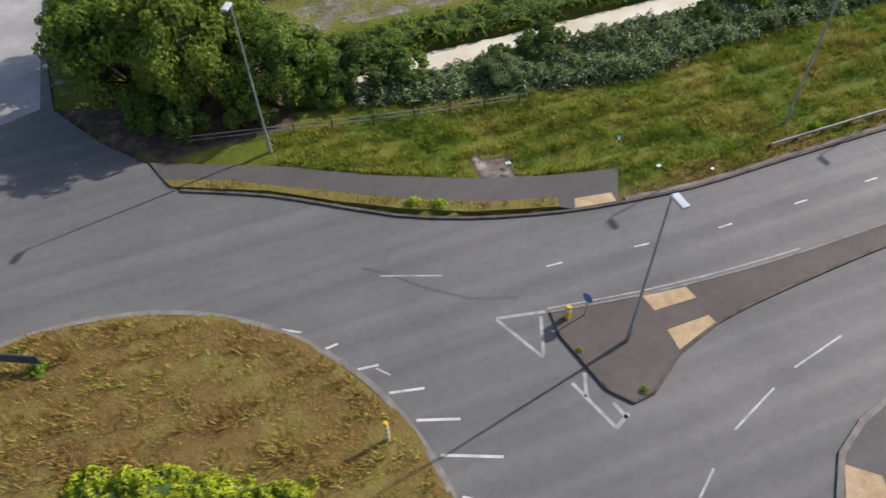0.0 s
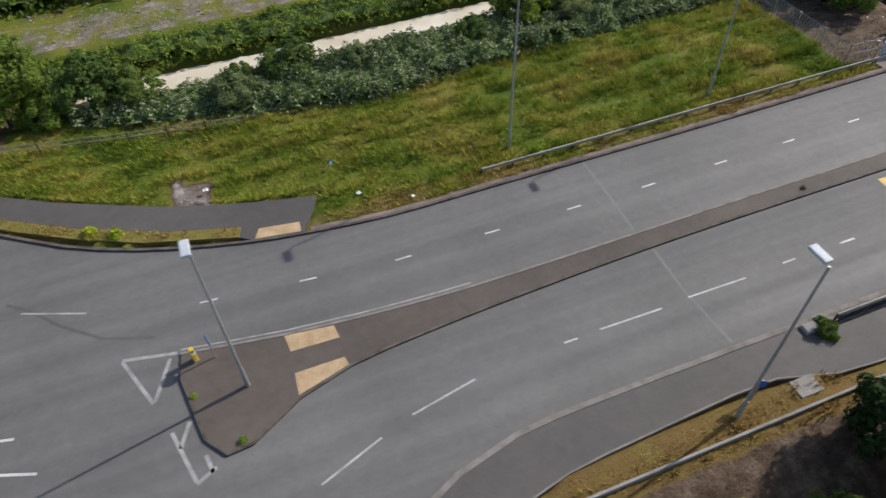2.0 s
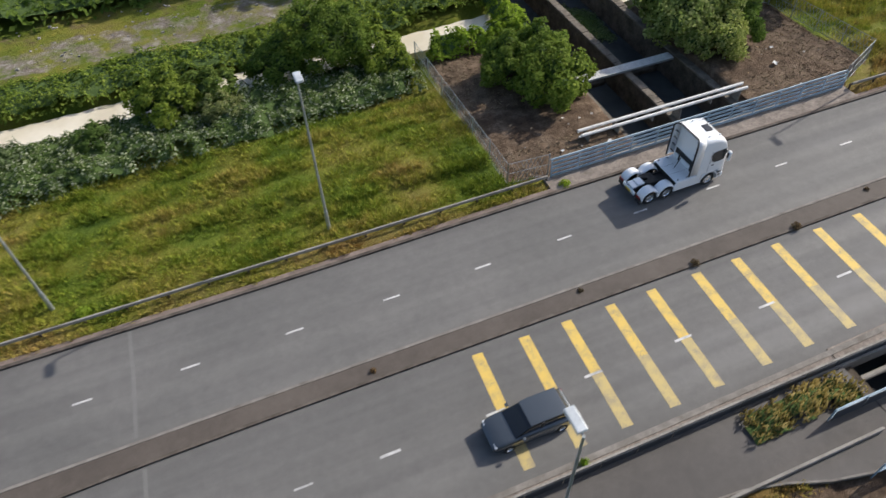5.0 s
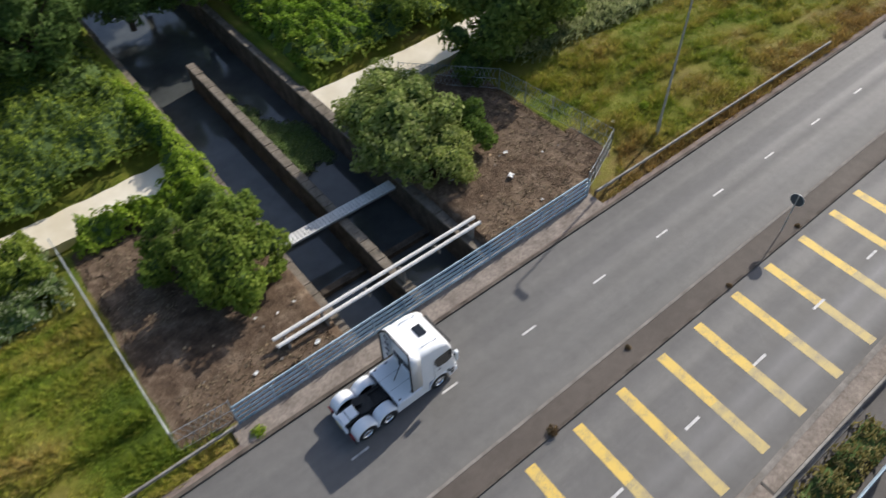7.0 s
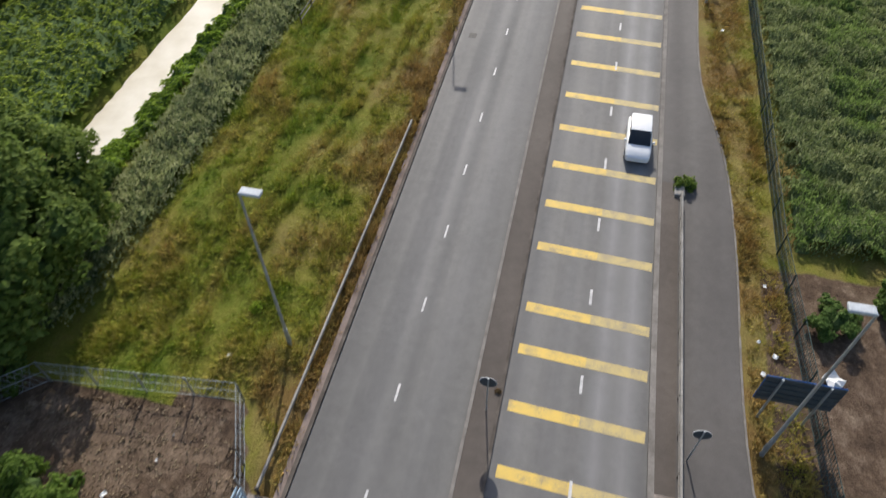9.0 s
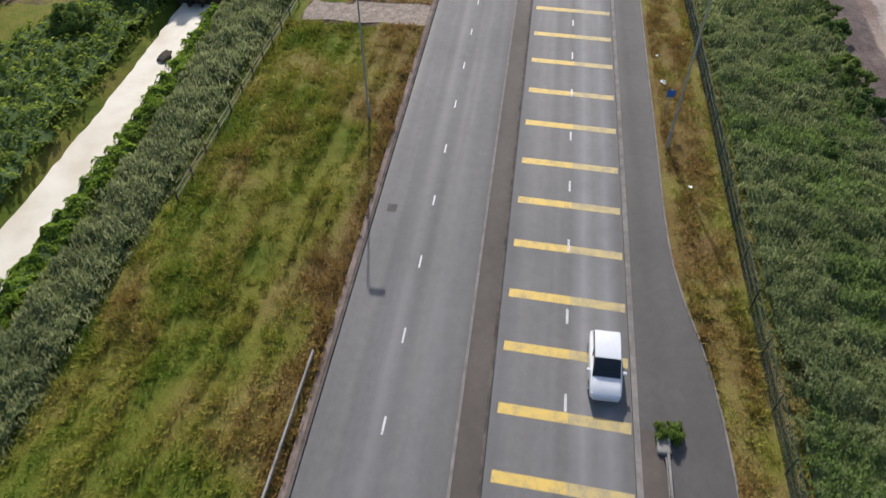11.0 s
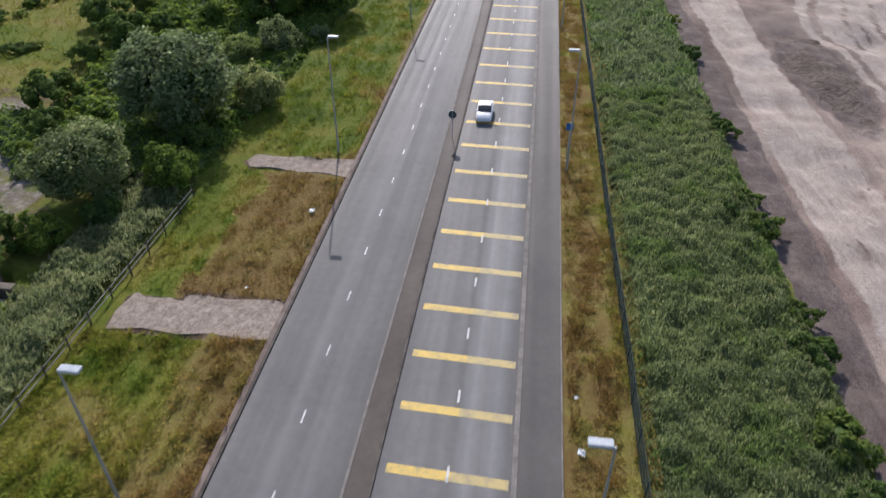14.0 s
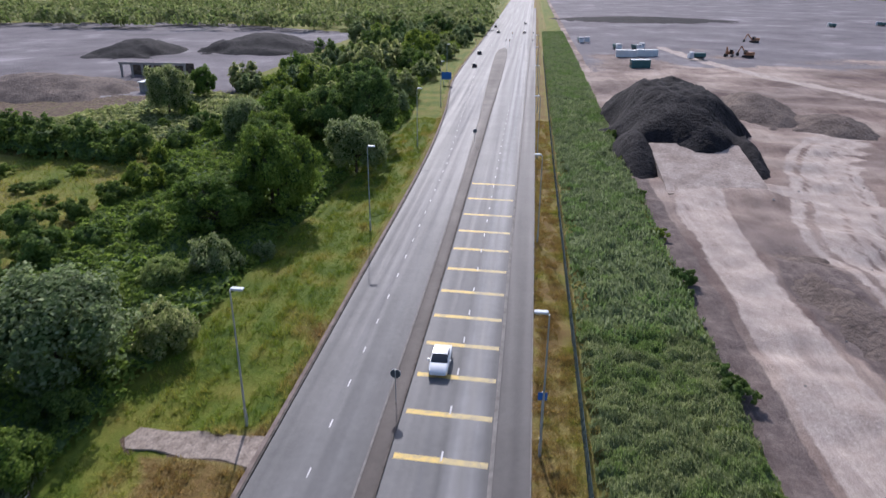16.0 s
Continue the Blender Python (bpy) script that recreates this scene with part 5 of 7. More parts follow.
LEFT_LAMPS = [(1.2, 40.0), (36.7, 28.6), (53.1, 28.4), (100.8, 28.2), (141.0, 28.2), (181.2, 28.2), (223.6, 28.3), (271.0, 29.6), (315, 30.6), (360, 34.4)]
RIGHT_LAMPS = [(38.2, 5.6), (56.5, 5.6), (100.0, 4.6), (140.1, 6.4), (180.5, 6.3), (222.3, 6.3), (265.8, 6.2), (310, 6.0), (355, 5.9), (400, 5.7)]
first = lamp_column()
place(first, *LEFT_LAMPS[0], 0, -28)
for x, y in LEFT_LAMPS[1:]:
    copy_thing(first, pose(x, y, 0, 0, 0, 0))
for x, y in RIGHT_LAMPS:
    copy_thing(first, pose(x, y, 0, 0, 0, 180))
tall = lamp_column(10.9, 0.5, 1)
tagged(tall, "tall street lamp with a lantern on the splitter island", group="")
place(tall, 16.2, 16.4, 0.1, 0)


# ---- barriers, rails, fences ----
def post_rail(name, label, points, rails, post_step, post_top, post_size, material, post_material=None, group="", rail_size=(0.06, 0.1)):
    """Posts with horizontal rails along a polyline."""
    fence = empty(name, label, "barrier", group)
    pts = [Vector((*p, 0)) for p in points]
    posts = set()
    for a, b in zip(pts[:-1], pts[1:]):
        d = b - a
        n = max(1, round(d.length / post_step))
        turn = math.degrees(math.atan2(d.y, d.x))
        for k in range(n + 1):
            q = a + d * k / n
            key = (round(q.x, 1), round(q.y, 1))
            if key in posts:
                continue
            posts.add(key)
            bm = boxed(-post_size / 2, post_size / 2, -post_size / 2, post_size / 2, -0.3, post_top, 0.012, 1, matrix=pose(q.x, q.y, 0, 0, 0, turn))
            part("post", bm, post_material or material, fence)
        for z, off in rails:
            bm = boxed(-0.02, d.length + 0.02, off - rail_size[0] / 2, off + rail_size[0] / 2, z - rail_size[1] / 2, z + rail_size[1] / 2, 0.02, 2, matrix=pose(a.x, a.y, 0, 0, 0, turn))
            part("rail", bm, material, fence)
    return fence


post_rail("guard_rail", "weathered grey guard rail along the verge", [(33.8, 26.75), (50, 26.8), (67.6, 26.85)], [(0.52, -0.1)], 2.4, 0.5, 0.12, RAIL_GREY, BARK, "guard rails", (0.12, 0.2))
post_rail("guard_rail", "weathered pale guard rail along the verge", [(93.2, 26.85), (105, 26.75), (119.5, 26.6)], [(0.52, -0.1)], 2.4, 0.5, 0.12, RAIL_GREY, BARK, "guard rails", (0.12, 0.2))
post_rail("bridge_railing", "faded blue five-bar bridge railing", [(68.0, 27.0), (76.2, 27.05), (84.4, 27.05), (92.7, 27.1)], [(0.25, 0), (0.56, 0.04), (0.87, 0.08), (1.18, 0.12), (1.46, 0.18)], 2.05, 1.5, 0.08, BLUE_RAIL, None, "bridge railings", (0.08, 0.17))
foot_rail = post_rail("bridge_railing", "faded blue railing on the footbridge", [(72, 6.05), (90, 6.05)], [(0.3, 0), (0.6, 0), (0.9, 0), (1.15, 0)], 2.0, 1.2, 0.07, BLUE_RAIL, None, "bridge railings", (0.07, 0.07))
post_rail("bridge_railing", "faded blue railing on the footbridge's outer side", [(72, 3.1), (90, 3.1)], [(0.3, 0), (0.6, 0), (0.9, 0), (1.15, 0)], 2.0, 1.2, 0.07, BLUE_RAIL, None, "bridge railings", (0.07, 0.07))
parapet = post_rail("parapet_rail", "low pale parapet rail beside the footway", [(46.6, 8.35), (60, 8.3), (73, 8.35), (88, 8.4), (100, 8.4), (116.0, 8.4)], [(0.72, 0), (0.42, 0)], 2.0, 0.75, 0.1, RAIL_GREY, BARK, "", (0.12, 0.16))
PANEL = surface("dark_blue_panel", (0.018, 0.024, 0.034), (0.04, 0.05, 0.065), 1.0, 8, 0.6, 0.0, 0.0)
for k in range(35):
    x = 46.7 + k * 1.98
    y = float(interp(x + 1, [(46.6, 8.35), (60, 8.3), (73, 8.35), (88, 8.4), (116, 8.4)]))
    part("panel", boxed(x + 0.03, x + 1.93, y - 0.11, y - 0.075, 0.12, 0.7, 0.01), PANEL, parapet, "dark blue infill panel" if k == 0 else "")
plinth = tagged(part("parapet_plinth", boxed(72, 92, 8.12, 8.28, -0.6, 0.22, 0.02), OLD_CONCRETE), "concrete parapet plinth along the bridge edge", "plinth", "", "structure")
edge_l_wall = tagged(part("bridge_edge", boxed(73, 87, 27.15, 27.34, -1.3, 0.16, 0.02), OLD_CONCRETE), "concrete bridge edge below the railing", "bridge edge", "", "structure")
strip_l = tagged(slab("bridge_footway", [(67.5, 25.75), (93, 25.8), (93, 27.2), (67.5, 27.1)], -0.3, 0.115, TRACK_CONCRETE), "narrow pale concrete margin by the bridge railing", "margin", "", "structure")
low_wall = tagged(part("low_wall", boxed(28.5, 74, 4.58, 4.73, -2.2, 0.36, 0.03), OLD_CONCRETE), "low pale concrete wall along the verge", "wall", "", "structure")


def mesh_fence(name, label, points, height, step, material, wires=3, spacing=0.33):
    """Chain-link fence: posts, line wires and a lattice of thin verticals."""
    fence = empty(name, label, "fence")
    for a, b in zip(points[:-1], points[1:]):
        a, b = Vector((*a, 0)), Vector((*b, 0))
        d = b - a
        n = max(1, round(d.length / step))
        for k in range(n + 1):
            q = a + d * k / n
            part("post", tubed((q.x, q.y, -0.3), (q.x, q.y, height + 0.05), 0.045, 0.04, 6), material, fence)
        for w in range(wires):
            z = 0.08 + (height - 0.1) * w / (wires - 1)
            part("line_wire", tubed((a.x, a.y, z), (b.x, b.y, z), 0.02, 0.02, 5), material, fence)
        bm = bmesh.new()
        m = int(d.length / spacing)
        u = d.normalized()
        for k in range(m):
            p = a + u * (k * spacing)
            for s in (1, -1):
                q = p + u * (spacing * 2.2 * s)
                if (q - a).dot(u) < 0 or (q - a).dot(u) > d.length:
                    continue
                tube(bm, (p.x, p.y, 0.08), (q.x, q.y, height), 0.013, 0.013, 3, False)
        tagged(part("mesh", bm, material, fence), kind="stuff")
    return fence


mesh_fence("chain_link_fence", "grey chain-link fence round the compound", [(68.0, 27.4), (65.1, 27.6), (64.7, 43.8)], 1.8, 2.6, GALV)
mesh_fence("chain_link_fence", "grey chain-link fence round the compound", [(93.0, 27.4), (94.2, 27.9), (97.3, 29.3), (96.2, 39.4), (91, 45.0)], 1.8, 2.6, GALV)
mesh_fence("green_mesh_fence", "dark green mesh fence along the footway", [(92, 1.6), (107, 2.5), (112.8, 2.9), (126, 2.9), (156, 2.9), (172, 3.1), (265, 3.4), (438, 3.2)], 1.7, 3.2, MESH_GREEN, 4, 0.22)
post_rail("field_fence", "weathered timber field fence", [(130, 38.6), (155.0, 38.6), (171.5, 38.6)], [(0.5, 0), (0.95, 0)], 2.6, 1.1, 0.1, RAIL_GREY, BARK, "", (0.05, 0.09))
post_rail("field_fence", "low weathered fence below the brambles", [(-5, 43.2), (6, 40.8), (12, 39.6), (20, 38.3)], [(0.5, 0), (0.85, 0)], 2.6, 0.95, 0.09, RAIL_GREY, BARK, "", (0.05, 0.08))

for k in range(9):
    part("panel", boxed(72.05 + k * 2, 73.95 + k * 2, 5.96, 5.99, 0.15, 1.05, 0.01), PANEL, foot_rail)
# pipe crossing and plank gantry over the canal
pipes = empty("pipe_crossing", "pair of pale painted pipes across the canal", "pipes")
for y, z, r in ((29.3, 0.75, 0.12), (29.85, 0.75, 0.12), (29.6, 0.42, 0.08)):
    smooth(part("pipe", tubed((71.6, y, z), (85.6, y, z), r, r, 10), PALE_PAINT, pipes))
for x in (72.2, 74.6, 77.4, 79.8, 82.4, 85.0):
    part("bracket", boxed(x - 0.06, x + 0.06, 29.2, 30.0, 0.28 if 75 < x < 84.5 and abs(x - 79.8) > 1 else -0.5, 0.6, 0.01), RAIL_GREY, pipes)
smooth(tagged(part("service_pipe", tubed((74.4, 7.45, -0.75), (85.6, 7.45, -0.75), 0.17, 0.17, 12), OLD_CONCRETE), "pale concrete service pipe between the two bridges", "pipe"))
gantry = empty("plank_gantry", "grey slatted gantry across the canal", "gantry")
for k in range(3):
    part("beam", boxed(75.4, 84.0, 35.9 + k * 0.3, 36.02 + k * 0.3, -0.3, -0.1, 0.01), GALV, gantry)
for k in range(34):
    part("slat", boxed(75.4 + k * 0.253, 75.6 + k * 0.253, 35.85, 36.7, -0.1, -0.06), PALE_PAINT, gantry)


# ---- signs and bollards ----
def round_sign(label, face, height=2.3, r=0.34, turn=0, square=False, face_z=None):
    s = empty("road_sign", label, "road sign")
    part("post", tubed((0, 0, -0.2), (0, 0, height + r), 0.038, 0.038, 8), GALV, s)
    if square:
        part("plate", boxed(-0.055, -0.04, -r, r, height - r, height + r, 0.006), face, s)
        part("backing", boxed(-0.04, -0.03, -r + 0.02, r - 0.02, height - r + 0.02, height + r - 0.02), SIGN_BACK, s)
    else:
        part("plate", tubed((-0.06, 0, height), (-0.04, 0, height), r, r, 24), face, s)
        part("backing", tubed((-0.04, 0, height), (-0.03, 0, height), r * 0.96, r * 0.96, 24), SIGN_BACK, s)
    return s


for x, y, tall_post, r in ((99.4, 17.5, 2.6, 0.42), (185.6, 17.6, 2.6, 0.42), (275.2, 18.6, 2.6, 0.42), (98.9, 8.0, 2.6, 0.4)):
    place(round_sign("round grey-backed road sign on a post", SIGN_WHITE, tall_post, r, 0), x, y, 0.1, 180)
place(round_sign("small blue cycle route sign on a post", SIGN_BLUE, 3.3, 0.34, 0, True), 183.2, 6.25, 0, 0)
place(round_sign("small blue cycle route sign beside the lamp", SIGN_BLUE, 2.4, 0.3, 0, True), 143.6, 6.3, 0, 0)
place(round_sign("small blue cycle route sign beside the footway", SIGN_BLUE, 1.4, 0.26, 0, True), 39.6, 6.2, 0, 60)


def board_sign(label, width, height, low, posts=2, face=SIGN_BLUE):
    s = empty("direction_sign", label, "road sign")
    for k in range(posts):
        y = (k - (posts - 1) / 2) * width * 0.6
        part("post", tubed((0.1, y, -0.3), (0.1, y, low + height), 0.06, 0.06, 8), GALV, s)
    part("panel", boxed(-0.03, 0.0, -width / 2, width / 2, low, low + height, 0.01), [face], s, "painted sign face")
    for k in range(5):
        z = low + (k + 0.5) * height / 5
        part("stiffener", boxed(0.004, 0.06, -width / 2 + 0.02, width / 2 - 0.02, z - height / 12, z + height / 12, 0.01), SIGN_BACK, s)
    return s


place(board_sign("large direction sign seen from its dark ribbed back", 3.4, 2.0, 1.6), 102.0, 3.7, 0, 180)
place(board_sign("chevron direction sign on the roundabout", 3.4, 0.7, 0.7, face=SIGN_BACK), -15.2, 27.0, 0.15, 64)
place(board_sign("green direction sign beside the carriageway", 3.0, 2.2, 1.8, face=SIGN_BLUE), 352, 33.6, 0, 0)


def bollard(label, face):
    b = empty("bollard", label, "bollard")
    part("body", boxed(-0.12, 0.12, -0.16, 0.16, 0.0, 1.0, 0.04), face, b)
    part("band", boxed(-0.125, 0.125, -0.165, 0.165, 0.62, 0.82, 0.04), SIGN_WHITE, b, "white reflective band")
    part("foot", boxed(-0.17, 0.17, -0.2, 0.2, -0.05, 0.06, 0.02), KERB, b)
    return b


place(bollard("yellow traffic bollard on the splitter island", SIGN_YELLOW), 13.9, 19.0, 0.1, 20)
place(round_sign("round blue direction sign on a post", SIGN_BLUE, 1.6, 0.32), 14.9, 18.8, 0.1, 20)
mk = empty("marker_post", "yellow and white banded marker post on the roundabout", "marker post")
for k in range(8):
    part("band", tubed((0, 0, k * 0.23), (0, 0, k * 0.23 + 0.23), 0.12, 0.12, 14), SIGN_YELLOW if k % 2 else SIGN_WHITE, mk)
part("cap", tubed((0, 0, 1.84), (0, 0, 1.9), 0.13, 0.09, 14), SIGN_YELLOW, mk)
place(mk, 2.23, 15.6, 0.12)


# ---- road markings, each a part of the road ----
def mark(outline, material, label="", z=0.006):
    return slab("marking", outline, z - 0.008, z, material, road, label)


def line_mark(a, b, width, material, label="", z=0.006):
    a, b = Vector(a), Vector(b)
    n = Vector((-(b - a).y, (b - a).x)).normalized() * width / 2
    return mark([tuple(a - n), tuple(b - n), tuple(b + n), tuple(a + n)], material, label, z)


# yellow bars: their gaps widen with distance from the roundabout
BARS = [57.8, 60.6, 63.2, 66.0, 68.7, 71.8, 74.6, 77.5, 80.7, 83.8, 86.95, 90.0, 93.3, 96.5, 99.9, 103.25, 106.0, 110.5, 114.1, 117.75, 121.6, 125.35, 129.4, 133.4, 137.5, 142.0, 146.3, 150.75, 155.15, 159.8, 164.55, 169.25, 174.15, 179.3, 184.65, 190.0, 195.4, 200.9, 206.7, 212.7, 219.0, 225.4, 232.2, 239.6, 247.6]
for k, bar_x in enumerate(BARS):
    left = float(interp(bar_x, [(57, 16.3), (100, 16.5), (140, 16.5), (250, 16.75)]))
    right = float(interp(bar_x, [(57, 9.5), (66, 9.6), (76, 9.9), (250, 9.85)]))
    mid = left - (left - right) * 0.53
    line_mark((bar_x + 0.05, left), (bar_x - 0.1, mid), 0.62, YELLOW_PAINT, "yellow rumble bar" if k == 0 else "")
    line_mark((bar_x - 0.1, mid), (bar_x - 0.25, right), 0.62, YELLOW_WORN)
RIGHT_DASH = [(46, 12.75), (62, 12.8), (80, 12.95), (100, 13.1), (140, 13.15), (250, 13.2), (560, 13)]
LEFT_DASH = [(15, 22.9), (20.3, 22.3), (26, 21.7), (43, 21.55), (60, 21.75), (72, 22.0), (140, 22.0), (200, 22.0), (260, 22.4), (380, 27), (560, 28)]
for x in [51.2, 56.8] + [62.4 + 5.56 * k for k in range(80)]:
    y, y2 = (float(interp(q, RIGHT_DASH)) for q in (x, x + 1.05))
    line_mark((x, y), (x + 1.05, y2), 0.14, WHITE_PAINT, z=0.011)
for x in [14.6, 20.3, 26.0, 31.8, 37.5, 43.0, 48.7, 54.4] + [60.2 + 5.53 * k for k in range(80)]:
    y, y2 = (float(interp(q, LEFT_DASH)) for q in (x, x + 1.0))
    line_mark((x, y), (x + 1.0, y2), 0.115, WHITE_PAINT, z=0.011)
for a, b in (((18.4, 9.9), (21.7, 11.1)), ((23.5, 11.7), (27.2, 12.4)), ((34.7, 12.7), (38.6, 12.65)), ((40.4, 12.75), (44.3, 12.7)), ((13.5, 6.8), (16.2, 8.6)), ((32.5, 12.66), (33.3, 12.64)), ((47.0, 12.8), (47.9, 12.8))):
    line_mark(a, b, 0.11, WORN_PAINT)
for a, b in (((-1.8, 24.6), (-0.3, 23.7)), ((0.5, 22.1), (1.4, 22.2)), ((1.9, 20.2), (3.1, 20.05)), ((3.1, 18.2), (4.9, 17.8)), ((3.9, 16.2), (6.0, 15.45)), ((4.4, 14.0), (7.2, 12.8)), ((4.6, 11.7), (6.8, 10.2))):
    line_mark(a, b, 0.15, WHITE_PAINT)
for a, b in (((2.9, 19.9), (3.5, 19.2)), ((5.0, 26.0), (8.5, 24.6))):
    line_mark(a, b, 0.12, FADED_PAINT)
# give-way triangles before the splitter island
for tri in (((10.2, 20.5), (13.0, 19.9)), ((10.2, 20.4), (11.5, 17.2)), ((12.6, 19.7), (11.6, 17.3)), ((12.2, 15.2), (13.0, 12.2)), ((13.1, 15.5), (12.5, 14.2)), ((13.0, 12.1), (14.0, 12.6)), ((13.6, 13.4), (13.8, 12.4))):
    line_mark(*tri, 0.2, FADED_PAINT)
strip("edge_line", [(p[0], p[1] + 0.35) for p in MEDIAN_TOP if p[0] < 30], 0.1, -0.002, 0.006, FADED_PAINT, road)
# seams and patched repairs in the surface
REPAIR = asphalt_material("repair_asphalt", (0.085, 0.083, 0.08), (0.12, 0.117, 0.112), False)
SEAM = asphalt_material("dusty_seam", (0.15, 0.145, 0.138), (0.185, 0.18, 0.17), False)
for outline, material in (([(4.2, 27.0), (5.6, 25.9), (7.0, 24.3), (9.3, 22.4)], REPAIR), ([(40.76, 9.3), (40.46, 13.1), (40.63, 16.6)], SEAM), ([(40.4, 18.4), (40.6, 21.9), (40.66, 25.2)], SEAM), ([(9.3, 22.4), (12.0, 21.4)], REPAIR)):
    for a, b in zip(outline[:-1], outline[1:]):
        line_mark(a, b, 0.2, material, z=0.004)
drain = empty("manhole_cover", "dark iron manhole cover set in the road", "manhole")
part("cover", boxed(-0.35, 0.35, -0.3, 0.3, -0.02, 0.008, 0.003), CHASSIS, drain)
place(drain, 131.5, 24.6, 0)


# ---- vehicles ----
def wheel(parent, x, y, r, w, outer, label=""):
    """A tyre with a dished rim; outer is the side that faces out."""
    bm = bmesh.new()
    prof = [(0.55 * r, -w / 2), (0.92 * r, -w / 2), (r, -w / 2 + 0.05), (r, w / 2 - 0.05), (0.92 * r, w / 2), (0.55 * r, w / 2)]
    n = 28
    rows = [[bm.verts.new((math.cos(6.2832 * k / n) * a, b, math.sin(6.2832 * k / n) * a)) for a, b in prof] for k in range(n)]
    for k in range(n):
        for j in range(len(prof) - 1):
            bm.faces.new((rows[k][j], rows[k][j + 1], rows[(k + 1) % n][j + 1], rows[(k + 1) % n][j]))
    bmesh.ops.transform(bm, matrix=Matrix.Translation((x, y, r)), verts=bm.verts[:])
    bmesh.ops.recalc_face_normals(bm, faces=bm.faces[:])
    tyre = smooth(part("wheel", bm, RUBBER, parent))
    bm = bmesh.new()
    o = outer
    prof = [(0.6 * r, 0.5), (0.56 * r, 0.5), (0.5 * r, 0.32), (0.3 * r, 0.3), (0.26 * r, 0.44), (0.12 * r, 0.46), (0.0, 0.46)]
    rows = [[bm.verts.new((math.cos(6.2832 * k / n) * a, o * b * w, math.sin(6.2832 * k / n) * a)) for a, b in prof[:-1]] for k in range(n)]
    tip = bm.verts.new((0, o * 0.46 * w, 0))
    for k in range(n):
        for j in range(len(prof) - 2):
            bm.faces.new((rows[k][j], rows[k][j + 1], rows[(k + 1) % n][j + 1], rows[(k + 1) % n][j]))
        bm.faces.new((rows[k][-1], tip, rows[(k + 1) % n][-1]))
    bmesh.ops.transform(bm, matrix=Matrix.Translation((x, y, r)), verts=bm.verts[:])
    bmesh.ops.recalc_face_normals(bm, faces=bm.faces[:])
    smooth(part("rim", bm, ALLOY, tyre, "bright alloy rim"))
    return tyre


def section(half, z0, z1, rtop, rlow, n=5):
    """A rounded body section in y and z, from the floor round over the roof."""
    pts = []
    for cy, cz, r, a0 in ((half - rlow, z0 + rlow, rlow, -90), (half - rtop, z1 - rtop, rtop, 0), (-half + rtop, z1 - rtop, rtop, 90), (-half + rlow, z0 + rlow, rlow, 180)):
        for k in range(n + 1):
            a = radians(a0 + 90 * k / n)
            pts.append((cy + r * math.cos(a), cz + r * math.sin(a)))
    return pts


def loft(stations, close_rear=True, close_front=True):
    bm = bmesh.new()
    rows = [[bm.verts.new((x, y, z)) for y, z in section(*s)] for x, s in stations]
    m = len(rows[0])
    for r, s in zip(rows[:-1], rows[1:]):
        for k in range(m):
            bm.faces.new((r[k], r[(k + 1) % m], s[(k + 1) % m], s[k]))
    if close_rear:
        bm.faces.new(rows[0])
    if close_front:
        bm.faces.new(rows[-1][::-1])
    bmesh.ops.recalc_face_normals(bm, faces=bm.faces[:])
    return bm


def prism(outline, axis, a, b, bevel=0.0):
    """A plate from an outline; axis y: outline in x and z; axis x: outline in y and z; axis z: in x and y."""
    bm = bmesh.new()

    def at(p, q, d):
        return {"x": (d, p, q), "y": (p, d, q), "z": (p, q, d)}[axis]

    f = bm.faces.new([bm.verts.new(at(p, q, a)) for p, q in outline])
    g = bmesh.ops.extrude_face_region(bm, geom=[f])
    shift = {"x": (b - a, 0, 0), "y": (0, b - a, 0), "z": (0, 0, b - a)}[axis]
    bmesh.ops.translate(bm, vec=shift, verts=[v for v in g["geom"] if isinstance(v, bmesh.types.BMVert)])
    bmesh.ops.recalc_face_normals(bm, faces=bm.faces[:])
    if bevel:
        bmesh.ops.bevel(bm, geom=bm.edges[:], offset=bevel, segments=2, affect="EDGES", profile=0.5)
    return bm


